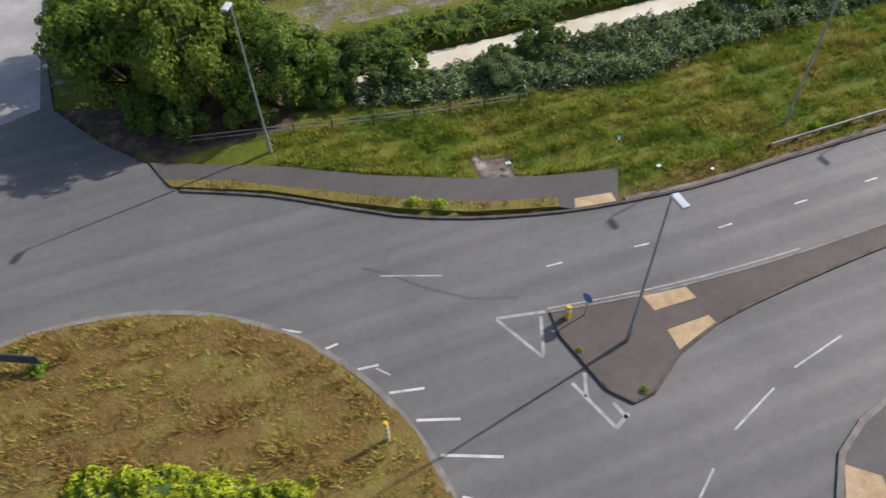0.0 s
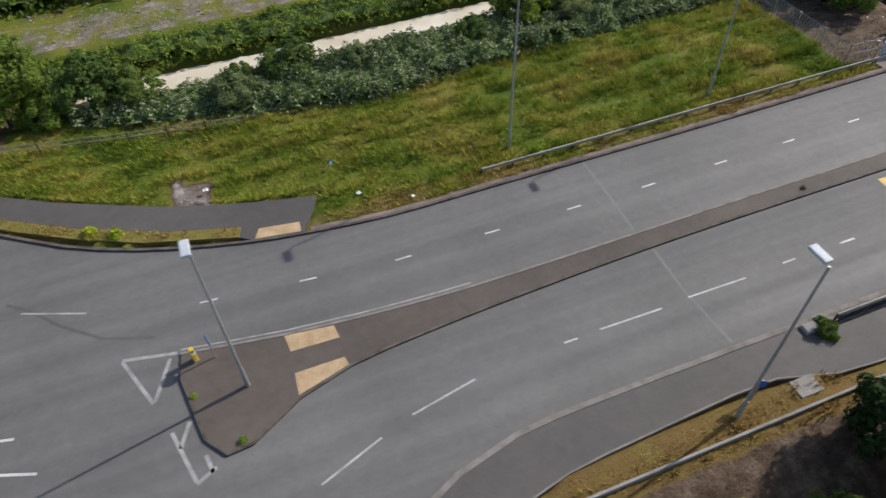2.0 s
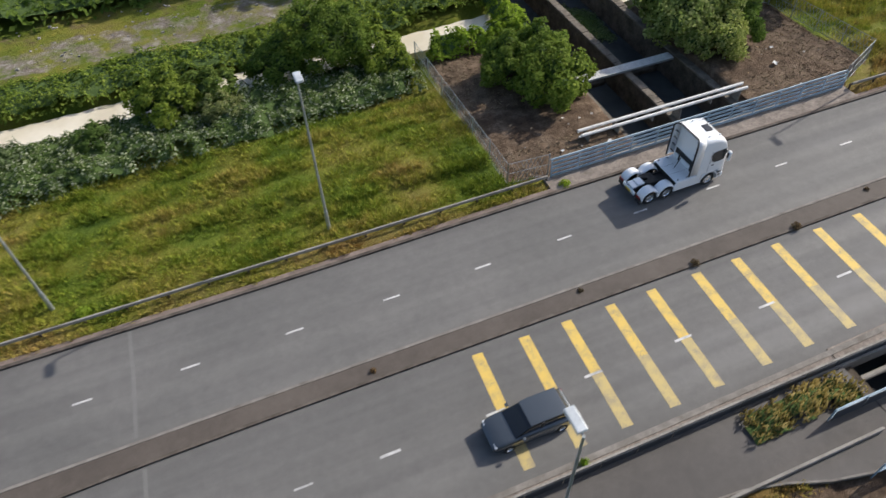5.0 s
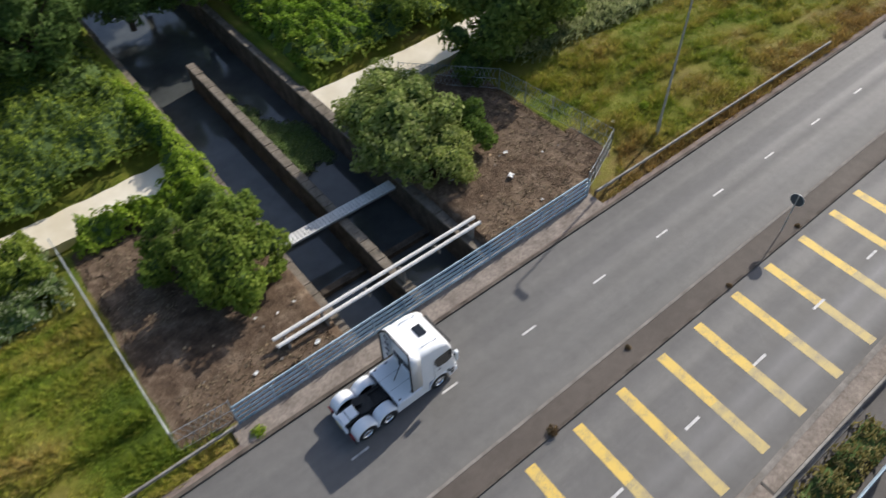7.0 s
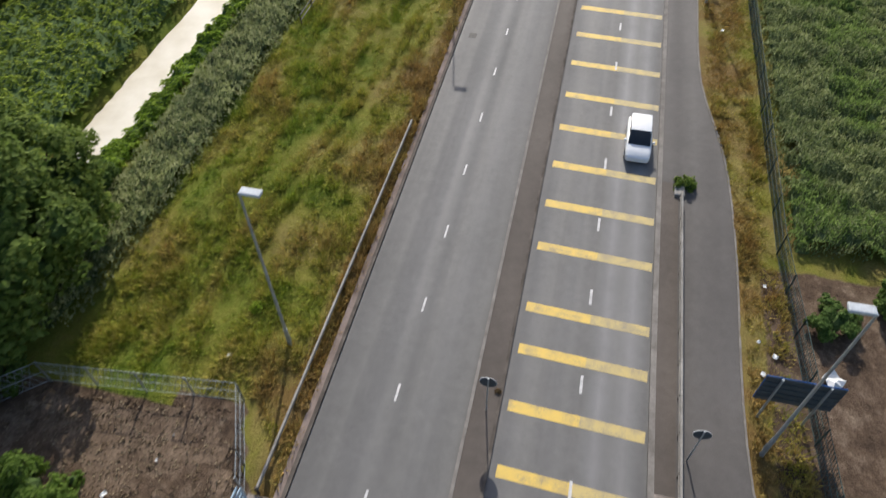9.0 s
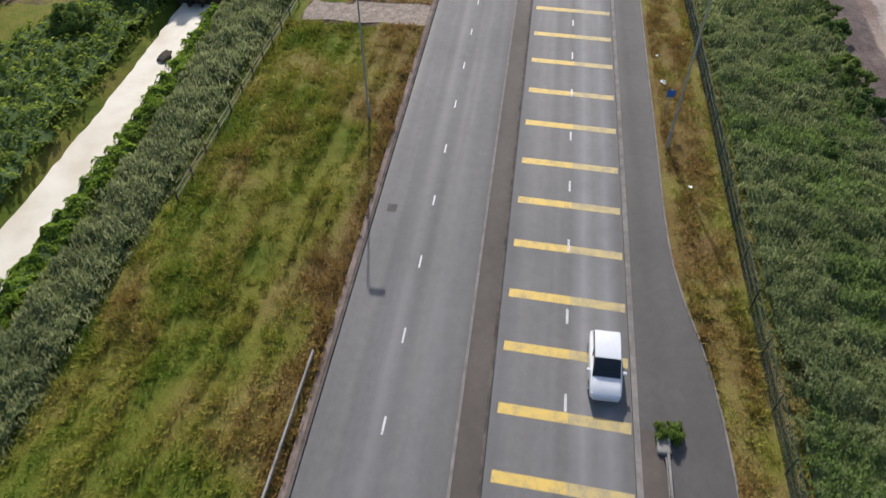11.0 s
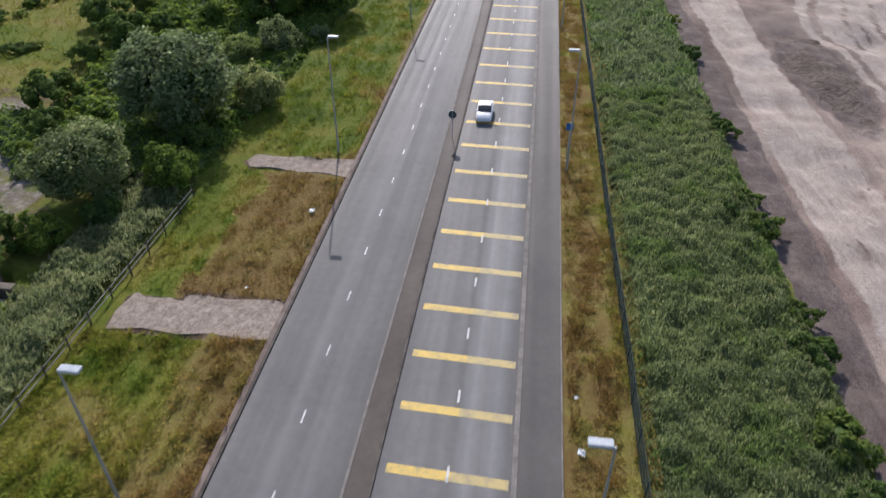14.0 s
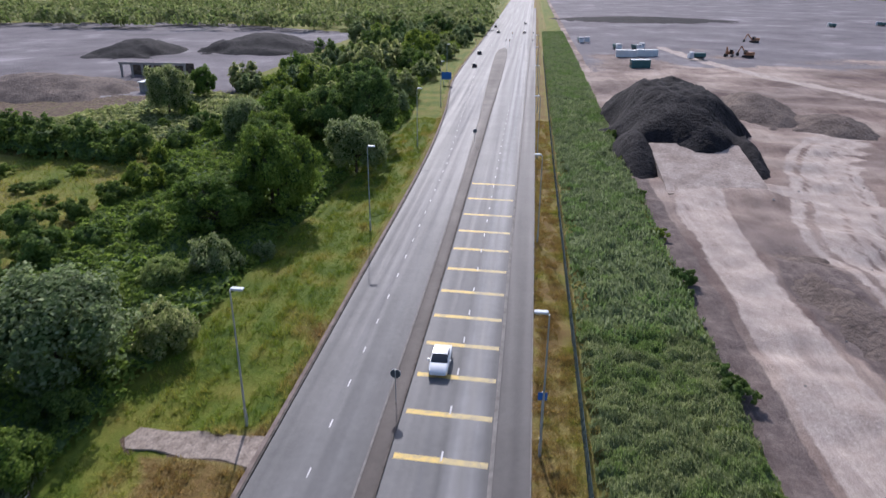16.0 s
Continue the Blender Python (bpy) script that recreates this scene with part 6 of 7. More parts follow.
def tractor_unit():
    t = empty("tractor_truck", "white three-axle tractor unit with a tall sleeper cab and no trailer", "truck")
    # cab shell with a hollow roof fairing that overhangs to the rear
    cab = part("cab", loft([
        (4.12, (1.235, 0.72, 3.92, 0.30, 0.06)), (4.4, (1.25, 0.62, 3.93, 0.30, 0.06)), (4.48, (1.25, 0.62, 3.93, 0.30, 0.06)), (4.52, (1.25, 1.14, 3.925, 0.30, 0.06)), (4.9, (1.25, 1.14, 3.90, 0.30, 0.06)), (5.35, (1.25, 1.14, 3.80, 0.30, 0.06)),
        (5.68, (1.248, 1.14, 3.62, 0.28, 0.06)), (5.82, (1.24, 1.14, 3.42, 0.26, 0.06)), (5.86, (1.235, 0.36, 3.36, 0.25, 0.10)), (5.98, (1.225, 0.34, 3.05, 0.22, 0.10)), (6.10, (1.21, 0.32, 2.55, 0.18, 0.10)), (6.2, (1.19, 0.32, 2.05, 0.16, 0.10)), (6.3, (1.12, 0.34, 1.7, 0.16, 0.12)), (6.36, (1.02, 0.4, 1.5, 0.2, 0.12))]), TRUCK_WHITE, t)
    smooth(cab, 40)
    fairing = loft([(3.52, (1.24, 1.3, 4.04, 0.36, 0.05)), (3.8, (1.25, 1.3, 4.01, 0.34, 0.05)), (4.14, (1.255, 1.3, 3.96, 0.32, 0.05))], False, False)
    bmesh.ops.delete(fairing, geom=[f for f in fairing.faces if f.calc_center_median().z < 1.36], context="FACES")
    for v in fairing.verts:
        if v.co.x < 3.6:
            v.co.x += 0.42 * (1 - (v.co.y / 1.26) ** 2) * min(max((v.co.z - 3.2) / 0.8, 0), 1)
    fob = smooth(part("fairing", fairing, TRUCK_WHITE, t), 40)
    sol = fob.modifiers.new("thickness", "SOLIDIFY")
    sol.thickness = 0.045
    for s in (1, -1):
        part("fairing_edge", boxed(3.48, 3.54, s * 1.22 - 0.05, s * 1.22 + 0.05, 1.32, 3.72, 0.015), TRUCK_BLACK, fob, "black rubber edge")
    for k in range(4):
        for s in (1, -1):
            part("rib", boxed(3.72, 3.76, s * 1.04 - 0.16, s * 1.04 + 0.16, 1.7 + k * 0.52, 1.78 + k * 0.52, 0.01), TRUCK_BLACK, fob)
    ring = [p for p in section(1.245, 1.3, 4.05, 0.36, 0.05) if p[1] > 1.4]
    bm = bmesh.new()
    prev = None
    for yy, zz in ring:
        bow = 0.42 * (1 - (yy / 1.26) ** 2) * min(max((zz - 3.2) / 0.8, 0), 1)
        row = [bm.verts.new((x + bow, yy * q, 2.6 + (zz - 2.6) * q)) for x, q in ((3.46, 1.0), (3.46, 0.955), (3.53, 0.955), (3.53, 1.004))]
        if prev:
            for k in range(4):
                bm.faces.new((prev[k], prev[(k + 1) % 4], row[(k + 1) % 4], row[k]))
        prev = row
    bmesh.ops.recalc_face_normals(bm, faces=bm.faces[:])
    smooth(part("rim_seal", bm, TRUCK_BLACK, fob, "black seal round the fairing"))
    part("rear_wall", boxed(4.06, 4.13, -1.12, 1.12, 0.95, 3.55, 0.03), TRUCK_WHITE, t)
    part("rear_trim", boxed(4.02, 4.07, -1.0, 1.0, 1.55, 1.95, 0.02), TRUCK_BLACK, t, "black trim across the rear of the cab")
    for y in (-0.62, 0.55):
        part("rear_strut", boxed(3.98, 4.06, y - 0.05, y + 0.05, 1.17, 1.95, 0.02), CHASSIS, t)
    smooth(part("air_hose", tubed((3.95, 0.2, 1.9), (3.2, -0.1, 1.3), 0.025, 0.025, 6), TRUCK_BLACK, t))
    # roof hatch, roof bars
    part("roof_hatch", boxed(4.75, 5.25, -0.36, 0.3, 3.905, 3.945, 0.03), DARK_GLASS, t, "dark glass roof hatch")
    for y in (-0.86, 0.86):
        bar = smooth(part("roof_bar", tubed((4.5, y, 4.02), (5.4, y, 3.92), 0.025, 0.025, 8), TRUCK_WHITE, t))
        for x, z in ((4.55, 3.95), (5.35, 3.86)):
            part("bar_foot", boxed(x - 0.03, x + 0.03, y - 0.03, y + 0.03, z - 0.08, z + 0.06), TRUCK_WHITE, bar)
    # glass
    for s in (1, -1):
        y = 1.252 * s
        out = [(4.98, 2.2), (5.14, 2.0), (5.6, 1.96), (5.96, 2.06), (6.02, 2.5), (5.92, 2.9), (4.98, 2.84), (4.88, 2.6)]
        part("side_window", prism(out, "y", y - 0.012, y + 0.008), DARK_GLASS, t, "dark side window")
        part("door_handle", boxed(5.08, 5.28, y - 0.01, y + 0.03, 1.72, 1.8, 0.01), TRUCK_BLACK, t)
        part("door_seam", boxed(4.86, 4.875, y - 0.005, y + 0.004, 1.05, 2.9), TRUCK_BLACK, t)
        part("step_grille", boxed(5.78, 6.12, s * 1.236 - 0.02, s * 1.236 + 0.02, 0.62, 0.74, 0.01), TRUCK_BLACK, t)
        part("step_grille", boxed(5.8, 6.12, s * 1.236 - 0.02, s * 1.236 + 0.02, 0.86, 0.98, 0.01), TRUCK_BLACK, t)
        head = part("headlight", boxed(6.14, 6.36, s * 1.0 - 0.16, s * 1.0 + 0.1, 0.78, 1.05, 0.04), CLEAR_LENS, t)
        m = part("mirror", boxed(6.0, 6.2, s * 1.43 - 0.14, s * 1.43 + 0.1, 2.0, 2.72, 0.06), TRUCK_WHITE, t)
        part("mirror_arm", tubed((6.05, s * 1.2, 2.62), (6.1, s * 1.4, 2.6), 0.03, 0.03, 6), TRUCK_BLACK, m)
        part("mirror_glass", boxed(5.985, 5.998, s * 1.43 - 0.1, s * 1.43 + 0.06, 2.08, 2.64), ALLOY, m)
        # wheel arch of the front axle
        bm = bmesh.new()
        prev = None
        for a in range(-5, 186, 10):
            x, z = 5.2 - 0.62 * math.cos(radians(a)), 0.52 + 0.62 * math.sin(radians(a))
            x2, z2 = 5.2 - 0.7 * math.cos(radians(a)), 0.52 + 0.7 * math.sin(radians(a))
            row = [bm.verts.new((x, s * 1.262, z)), bm.verts.new((x2, s * 1.262, z2)), bm.verts.new((x2, s * 1.2, z2)), bm.verts.new((x, s * 0.85, z))]
            if prev:
                for k in range(3):
                    bm.faces.new((prev[k], prev[k + 1], row[k + 1], row[k]))
            prev = row
        bmesh.ops.recalc_face_normals(bm, faces=bm.faces[:])
        smooth(part("wheel_arch", bm, TRUCK_WHITE, t))
        # black sheet added in the arch to stand for its shadow
        part("arch_shadow_panel", prism([(5.2 - 0.6 * math.cos(radians(a)), 0.52 + 0.6 * math.sin(radians(a))) for a in range(-20, 201, 20)], "y", s * 0.84 - 0.01, s * 0.84 + 0.01), CHASSIS, t, "black panel for the shade inside the wheel arch")
        # side skirt
        part("side_skirt", prism([(2.55, 0.42), (4.52, 0.42), (4.52, 1.12), (2.75, 1.12), (2.6, 0.95)], "y", s * 1.14, s * 1.235, 0.025), TRUCK_WHITE, t)
        for x in (2.85, 3.55):
            part("marker_lamp", boxed(x - 0.06, x + 0.06, s * 1.05 - 0.04, s * 1.05 + 0.04, 1.165, 1.195, 0.01), TRUCK_BLACK, t)
        # mudguards
        for ax in (0.78, 2.02):
            bm = bmesh.new()
            prev = None
            n = 16
            for k in range(n + 1):
                a = radians(-8 + 196 * k / n)
                c, q = -math.cos(a), math.sin(a)
                row = []
                for yy, rr in ((0.60, 0.56), (0.62, 0.62), (0.78, 0.655), (1.0, 0.66), (1.18, 0.645), (1.245, 0.60), (1.25, 0.555), (1.2, 0.54)):
                    row.append(bm.verts.new((ax + c * rr, s * yy, 0.52 + q * rr)))
                if prev:
                    for j in range(len(row) - 1):
                        bm.faces.new((prev[j], prev[j + 1], row[j + 1], row[j]))
                prev = row
            bmesh.ops.recalc_face_normals(bm, faces=bm.faces[:])
            smooth(part("mudguard", bm, TRUCK_WHITE, t), 50)
        lamp = part("tail_lamp", boxed(0.02, 0.1, s * 0.95 - 0.2, s * 0.95 + 0.2, 0.6, 0.74, 0.02), RED_LENS, t)
        part("mud_flap", boxed(0.1, 0.13, s * 0.93 - 0.3, s * 0.93 + 0.3, 0.18, 0.6, 0.01), TRUCK_BLACK, t)
    part("windscreen", prism([(-1.02, 2.06), (1.02, 2.06), (1.06, 2.5), (0.98, 2.98), (-0.98, 2.98), (-1.06, 2.5)], "x", 0, 0.03), DARK_GLASS, t, "dark windscreen").matrix_basis = Matrix.Translation((6.215, 0, 2.05)) @ Euler((0, radians(-13.5), 0)).to_matrix().to_4x4() @ Matrix.Translation((0, 0, -2.05))
    part("sun_visor", boxed(5.95, 6.16, -1.0, 1.0, 2.98, 3.06, 0.02), TRUCK_BLACK, t)
    part("front_grille", boxed(6.3, 6.385, -0.8, 0.8, 0.7, 1.5, 0.03), TRUCK_BLACK, t)
    part("bumper", boxed(6.2, 6.42, -1.16, 1.16, 0.32, 0.72, 0.07), TRUCK_WHITE, t)
    # chassis, deck and rear
    for s in (1, -1):
        part("chassis_rail", boxed(0.1, 4.6, s * 0.38 - 0.05, s * 0.38 + 0.05, 0.62, 0.9, 0.01), CHASSIS, t)
    part("deck_plate", boxed(2.62, 4.1, -1.2, 1.2, 1.10, 1.165, 0.015), TRUCK_WHITE, t, "flat white deck plate behind the cab")
    part("deck_seam", boxed(2.62, 4.1, -0.40, -0.39, 1.166, 1.169), CHASSIS, t)
    part("deck_seam", boxed(2.62, 4.1, 0.39, 0.40, 1.166, 1.169), CHASSIS, t)
    part("under_box", boxed(2.6, 4.5, -1.1, 1.1, 0.45, 1.08, 0.03), CHASSIS, t)
    part("crossmember", boxed(0.5, 2.6, -0.58, 0.58, 0.55, 0.78, 0.02), CHASSIS, t)
    fifth = part("fifth_wheel", prism([(0.95, -0.42), (0.95, -0.16), (1.3, -0.06), (1.3, 0.06), (0.95, 0.16), (0.95, 0.42), (1.25, 0.5), (1.75, 0.42), (1.85, 0), (1.75, -0.42), (1.25, -0.5)], "z", 0.98, 1.04, 0.01), CHASSIS, t, "black fifth-wheel plate")
    part("pivot", boxed(1.3, 1.6, -0.45, 0.45, 0.78, 0.98, 0.02), CHASSIS, fifth)
    part("rear_cover", boxed(0.42, 0.92, -0.32, 0.32, 0.9, 1.06, 0.04), TRUCK_WHITE, t)
    part("rear_cover", boxed(0.02, 0.40, -0.34, 0.34, 0.82, 0.98, 0.04), TRUCK_WHITE, t)
    part("rear_bumper", boxed(-0.06, 0.08, -0.62, 0.62, 0.55, 0.78, 0.04), TRUCK_WHITE, t)
    part("plate_holder", boxed(-0.075, -0.06, -0.26, 0.26, 0.58, 0.7), SIGN_YELLOW, t)
    for ax, r in ((0.78, 0.5), (2.02, 0.5), (5.2, 0.52)):
        for s in (1, -1):
            wheel(t, ax, s * 1.04, r, 0.34, s)
    return t


place(tractor_unit(), 71.75, 23.55, 0.0, 0.5)


def car(name, label, paint, length=4.4, width=1.8, height=1.5, wagon=True):
    """A hatchback or estate: lower body, cabin with glass, wheels, lamps."""
    c = empty(name, label, "car")
    L, W, H = length, width / 2, height
    body = loft([(0.0, (W * 0.86, 0.42, 0.92, 0.12, 0.1)), (0.06, (W * 0.95, 0.3, 0.98, 0.14, 0.1)), (0.5, (W, 0.24, 0.98, 0.16, 0.1)), (L * 0.5, (W, 0.22, 0.97, 0.14, 0.1)), (L * 0.7, (W, 0.22, 0.95, 0.16, 0.1)), (L * 0.86, (W * 0.98, 0.24, 0.86, 0.18, 0.1)), (L * 0.96, (W * 0.92, 0.28, 0.74, 0.16, 0.1)), (L, (W * 0.8, 0.34, 0.62, 0.12, 0.1))])
    smooth(part("body", body, paint, c), 45)
    back = 0.12 if wagon else 0.75
    cabin = loft([(back, (W * 0.84, 0.9, 0.99, 0.04, 0.02)), (back + 0.3, (W * 0.82, 0.9, H - 0.09, 0.16, 0.02)), (back + 0.6, (W * 0.82, 0.9, H - 0.01, 0.18, 0.02)), (L * 0.42, (W * 0.82, 0.9, H, 0.18, 0.02)), (L * 0.55, (W * 0.82, 0.9, H - 0.06, 0.18, 0.02)), (L * 0.74, (W * 0.86, 0.86, 0.96, 0.03, 0.02))])
    glass = smooth(part("glazing", cabin, DARK_GLASS, c, "dark car glass"), 45)
    roof = loft([(back + 0.34, (W * 0.78, H - 0.05, H - 0.01, 0.02, 0.01)), (back + 0.6, (W * 0.80, H - 0.07, H + 0.012, 0.035, 0.01)), (L * 0.42, (W * 0.80, H - 0.06, H + 0.022, 0.035, 0.01)), (L * 0.55, (W * 0.78, H - 0.11, H - 0.035, 0.03, 0.01))])
    smooth(part("roof", roof, paint, c), 45)
    for s in (1, -1):
        part("mirror", boxed(L * 0.64, L * 0.68, s * (W + 0.08) - 0.09, s * (W + 0.08) + 0.09, 0.92, 1.06, 0.03), paint, c)
        part("headlight", boxed(L * 0.93, L * 0.975, s * W * 0.72 - 0.16, s * W * 0.72 + 0.14, 0.58, 0.72, 0.03), CLEAR_LENS, c)
        part("tail_lamp", boxed(-0.015, 0.06, s * W * 0.78 - 0.1, s * W * 0.78 + 0.08, 0.66, 0.92, 0.02), RED_LENS, c)
        part("pillar", prism([(L * 0.40, 0.98), (L * 0.43, 0.98), (L * 0.425, H - 0.04), (L * 0.40, H - 0.04)], "y", s * W * 0.83 - 0.015, s * W * 0.83 + 0.015), TRUCK_BLACK, c)
        for x in (0.75, L - 0.82):
            wheel(c, x, s * (W - 0.1), 0.32, 0.21, s)
    return c


place(car("estate_car", "dark grey hatchback heading for the roundabout", CAR_GREY, 4.4, 1.8, 1.48), 60.6, 11.5, 0, 180)
place(car("estate_car", "white estate car with a dark windscreen", CAR_WHITE, 3.9, 1.66, 1.6), 122.6, 11.2, 0, 180)
place(car("hatchback", "white saloon car driving towards the roundabout", CAR_WHITE, 4.1, 1.7, 1.42, False), 193.6, 14.8, 0, 180)
dark_car = place(car("hatchback", "small dark car far along the carriageway", CAR_DARK, 4.2, 1.78, 1.45), 396, 28.5, 0, 4)
for x, y, tr in ((440, 30.0, 3), (555, 27.5, 2), (600, 31.5, 2), (560, 12.5, 180), (640, 13, 180)):
    copy_thing(dark_car, pose(x, y, 0, 0, 0, tr))


def traffic_signal():
    s = empty("traffic_signal", "black traffic signal on a grey pole", "traffic signal", "signals at the far junction")
    part("pole", tubed((0, 0, -0.2), (0, 0, 3.6), 0.06, 0.06, 8), GALV, s)
    head = part("head", boxed(-0.15, 0.15, -0.18, 0.18, 2.5, 3.5, 0.04), TRUCK_BLACK, s)
    for z, m in ((3.3, RED_LENS), (3.0, AMBER), (2.7, CABIN_GREEN)):
        part("lens", tubed((-0.17, 0, z), (-0.15, 0, z), 0.1, 0.1, 12), m, head)
    return s


sig = place(traffic_signal(), 476, 18.4, 0.05)
for x, y in ((476, 20.2), (478, 7.6), (474, 34.2), (520, 18.5), (522, 7.4)):
    copy_thing(sig, pose(x, y, 0.05))


# ---- quarry ground: heaps, cabins, vehicles ----
def heap(name, label, outline_fn, x0, x1, y0, y1, step, material):
    x, y, f = sheet(np.arange(x0, x1 + step, step), np.arange(y0, y1 + step, step))
    z = outline_fn(x, y)
    keep = (z[f] > -0.5).any(1)
    # one connected heap: grow from the highest point
    ny = len(np.arange(y0, y1 + step, step))
    want = z > -0.5
    seen, todo = {int(z.argmax())}, [int(z.argmax())]
    while todo:
        i = todo.pop()
        for j in (i - 1, i + 1, i - ny, i + ny):
            if 0 <= j < len(z) and want[j] and j not in seen:
                seen.add(j)
                todo.append(j)
    mine = np.zeros(len(z), bool)
    mine[list(seen)] = True
    keep &= mine[f].any(1)
    return tagged(mesh_np(name, np.stack([x, y, z], 1), f[keep], material, None, None, True), label, "spoil heap")


def mound(cx, cy, rx, ry, h, seed, power=1.0, rough=0.35):
    def fn(x, y):
        d = np.hypot((x - cx) / rx, (y - cy) / ry) * (1 + 0.13 * lumps(x, y, rx * 0.8, seed))
        return h * np.clip(1.12 - d**1.3, -0.5, 1) ** 1 * 1.0 + rough * lumps(x, y, 3.5, seed + 1) + 0.5 * rough * lumps(x, y, 1.4, seed + 2) - 0.6
    return fn


def black_heap(x, y):
    z = mound(296, -22.5, 33, 13.8, 13.5, 61)(x, y)
    z = np.minimum(z, 9.3 + 0.6 * lumps(x, y, 6, 66) + 0.4 * lumps(x, y, 2.4, 67))
    arm_a = 5.5 * np.clip(1.1 - np.hypot((x - 268) / 14, (y + 11.5) / 4.4) ** 1.4, -0.5, 1) - 0.6 + 0.3 * lumps(x, y, 2.5, 63)
    arm_b = 4.5 * np.clip(1.1 - np.hypot((x - 270) / 13, (y + 31.8) / 3.0) ** 1.4, -0.5, 1) - 0.6 + 0.3 * lumps(x, y, 2.5, 64)
    bay = (y < -14.5) & (y > -30.0)
    z = np.where(bay, np.minimum(z, 1.5 + (x - 264) * 0.8 + 0.3 * lumps(x, y, 3, 68)), z)
    cut = (x < 263) & bay
    return np.maximum(np.maximum(np.where(cut, -1.5, z), arm_a), arm_b)


heap("dark_mound", "tall black spoil heap with a ramp cut into it", black_heap, 246, 334, -46, -5, 1.0, BLACK_HEAP)
ramp_bm = bmesh.new()
rv = []
for i in range(15):
    for j in range(8):
        x, y = 247 + i * 1.6, -30.4 + j * 2.3
        h = np.clip((x - 249) / 20, 0, 1) * 2.6
        rv.append(ramp_bm.verts.new((x, y, -0.25 + 0.4 * min(1.0, i / 3) + float(h) + 0.12 * float(lumps(np.array(x), np.array(y), 4, 65)))))
for i in range(14):
    for j in range(7):
        ramp_bm.faces.new((rv[i * 8 + j], rv[(i + 1) * 8 + j], rv[(i + 1) * 8 + j + 1], rv[i * 8 + j + 1]))
ext = bmesh.ops.extrude_edge_only(ramp_bm, edges=[e for e in ramp_bm.edges if e.is_boundary])
for v in ext["geom"]:
    if isinstance(v, bmesh.types.BMVert):
        v.co.z = -0.6
tagged(smooth(part("soil_ramp", ramp_bm, RAMP_SOIL), 50), "pale earth haul ramp up the black heap", "ramp")
heap("earth_mound", "low brown spoil heap", mound(322, -48, 22, 10, 4.5, 71), 296, 350, -64, -34, 1.2, BROWN_HEAP)
heap("earth_mound", "low dark brown spoil bank", mound(303, -60, 14, 9, 3.2, 72), 284, 322, -74, -48, 1.2, BROWN_HEAP)
heap("earth_mound", "purplish earth bank on the quarry floor", mound(209, -25, 17, 4.2, 1.2, 73), 188, 230, -33, -17, 1.2, BROWN_HEAP)
heap("dark_mound", "dark grey spoil heap on the far quarry floor", mound(425, 175, 26, 18, 6, 74), 390, 462, 148, 204, 2.5, BLACK_HEAP)
heap("dark_mound", "long dark grey spoil bank", mound(450, 128, 30, 28, 7, 75), 410, 492, 88, 168, 2.5, BLACK_HEAP)
heap("earth_mound", "reddish brown spoil heap", mound(325, 150, 22, 30, 5, 76), 292, 358, 108, 192, 2.0, BROWN_HEAP)
heap("dark_mound", "dark spoil bank beyond the quarry", mound(700, -75, 40, 70, 3, 77), 640, 760, -170, 10, 6, BLACK_HEAP)
heap("dark_mound", "small dark spoil heap", mound(344, -38, 7, 6, 2.5, 78, rough=0.8), 332, 358, -50, -28, 0.8, BLACK_HEAP)


def cabin(label, material, l, w, h):
    c = empty("site_cabin", label, "cabin")
    part("body", boxed(0, l, -w / 2, w / 2, 0.15, h, 0.05), material, c)
    part("roof", boxed(-0.05, l + 0.05, -w / 2 - 0.05, w / 2 + 0.05, h - 0.01, h + 0.12, 0.04), GALV, c)
    for k in range(2):
        part("window", boxed(l * (0.25 + 0.4 * k) - 0.5, l * (0.25 + 0.4 * k) + 0.5, w / 2 - 0.02, w / 2 + 0.02, 1.1, 2.0, 0.01), DARK_GLASS, c)
        part("window", boxed(-0.02, 0.02, -0.9 + 1.2 * k, -0.1 + 1.2 * k, 1.1, 2.0, 0.01), DARK_GLASS, c)
    part("skid", boxed(0.2, l - 0.2, -w / 2 + 0.2, w / 2 - 0.2, -0.3, 0.15, 0.02), CHASSIS, c)
    return c


place(cabin("dark green site cabin", CABIN_GREEN, 7, 2.8, 2.9), 405, -28.5, 0, -80)
for x, y, tr in ((441, -27, -90), (444, -36, -90)):
    place(cabin("long white site cabin", CABIN_WHITE, 8.5, 2.8, 2.8), x, y, 0, tr)


def lorry(label, cab_mat, body_mat):
    v = empty("tipper_lorry", label, "lorry")
    smooth(part("cab", loft([(5.0, (1.2, 0.6, 3.0, 0.2, 0.1)), (6.4, (1.2, 0.6, 2.95, 0.2, 0.1)), (6.8, (1.15, 0.5, 1.9, 0.2, 0.1))]), cab_mat, v), 40)
    part("tipper_body", boxed(0, 4.8, -1.2, 1.2, 1.1, 2.6, 0.06), body_mat, v)
    part("windscreen", boxed(6.4, 6.62, -1.0, 1.0, 1.95, 2.7, 0.03), DARK_GLASS, v)
    part("chassis", boxed(0.2, 6.5, -0.5, 0.5, 0.6, 1.1, 0.02), CHASSIS, v)
    for x in (1.0, 2.3, 5.8):
        for s in (1, -1):
            wheel(v, x, s * 1.0, 0.5, 0.34, s)
    return v


a = place(lorry("parked white tipper lorry on the quarry floor", CABIN_WHITE, CABIN_GREEN), 470, -38, 0.1, 200)
for x, y, tr in ((472, -30, 190), (478, -43, 170), (505, -16, 185), (508, -20, 175), (437, -62, 100), (640, -190, 10), (660, -230, 20)):
    copy_thing(a, pose(x, y, 0.1, 0, 0, tr))


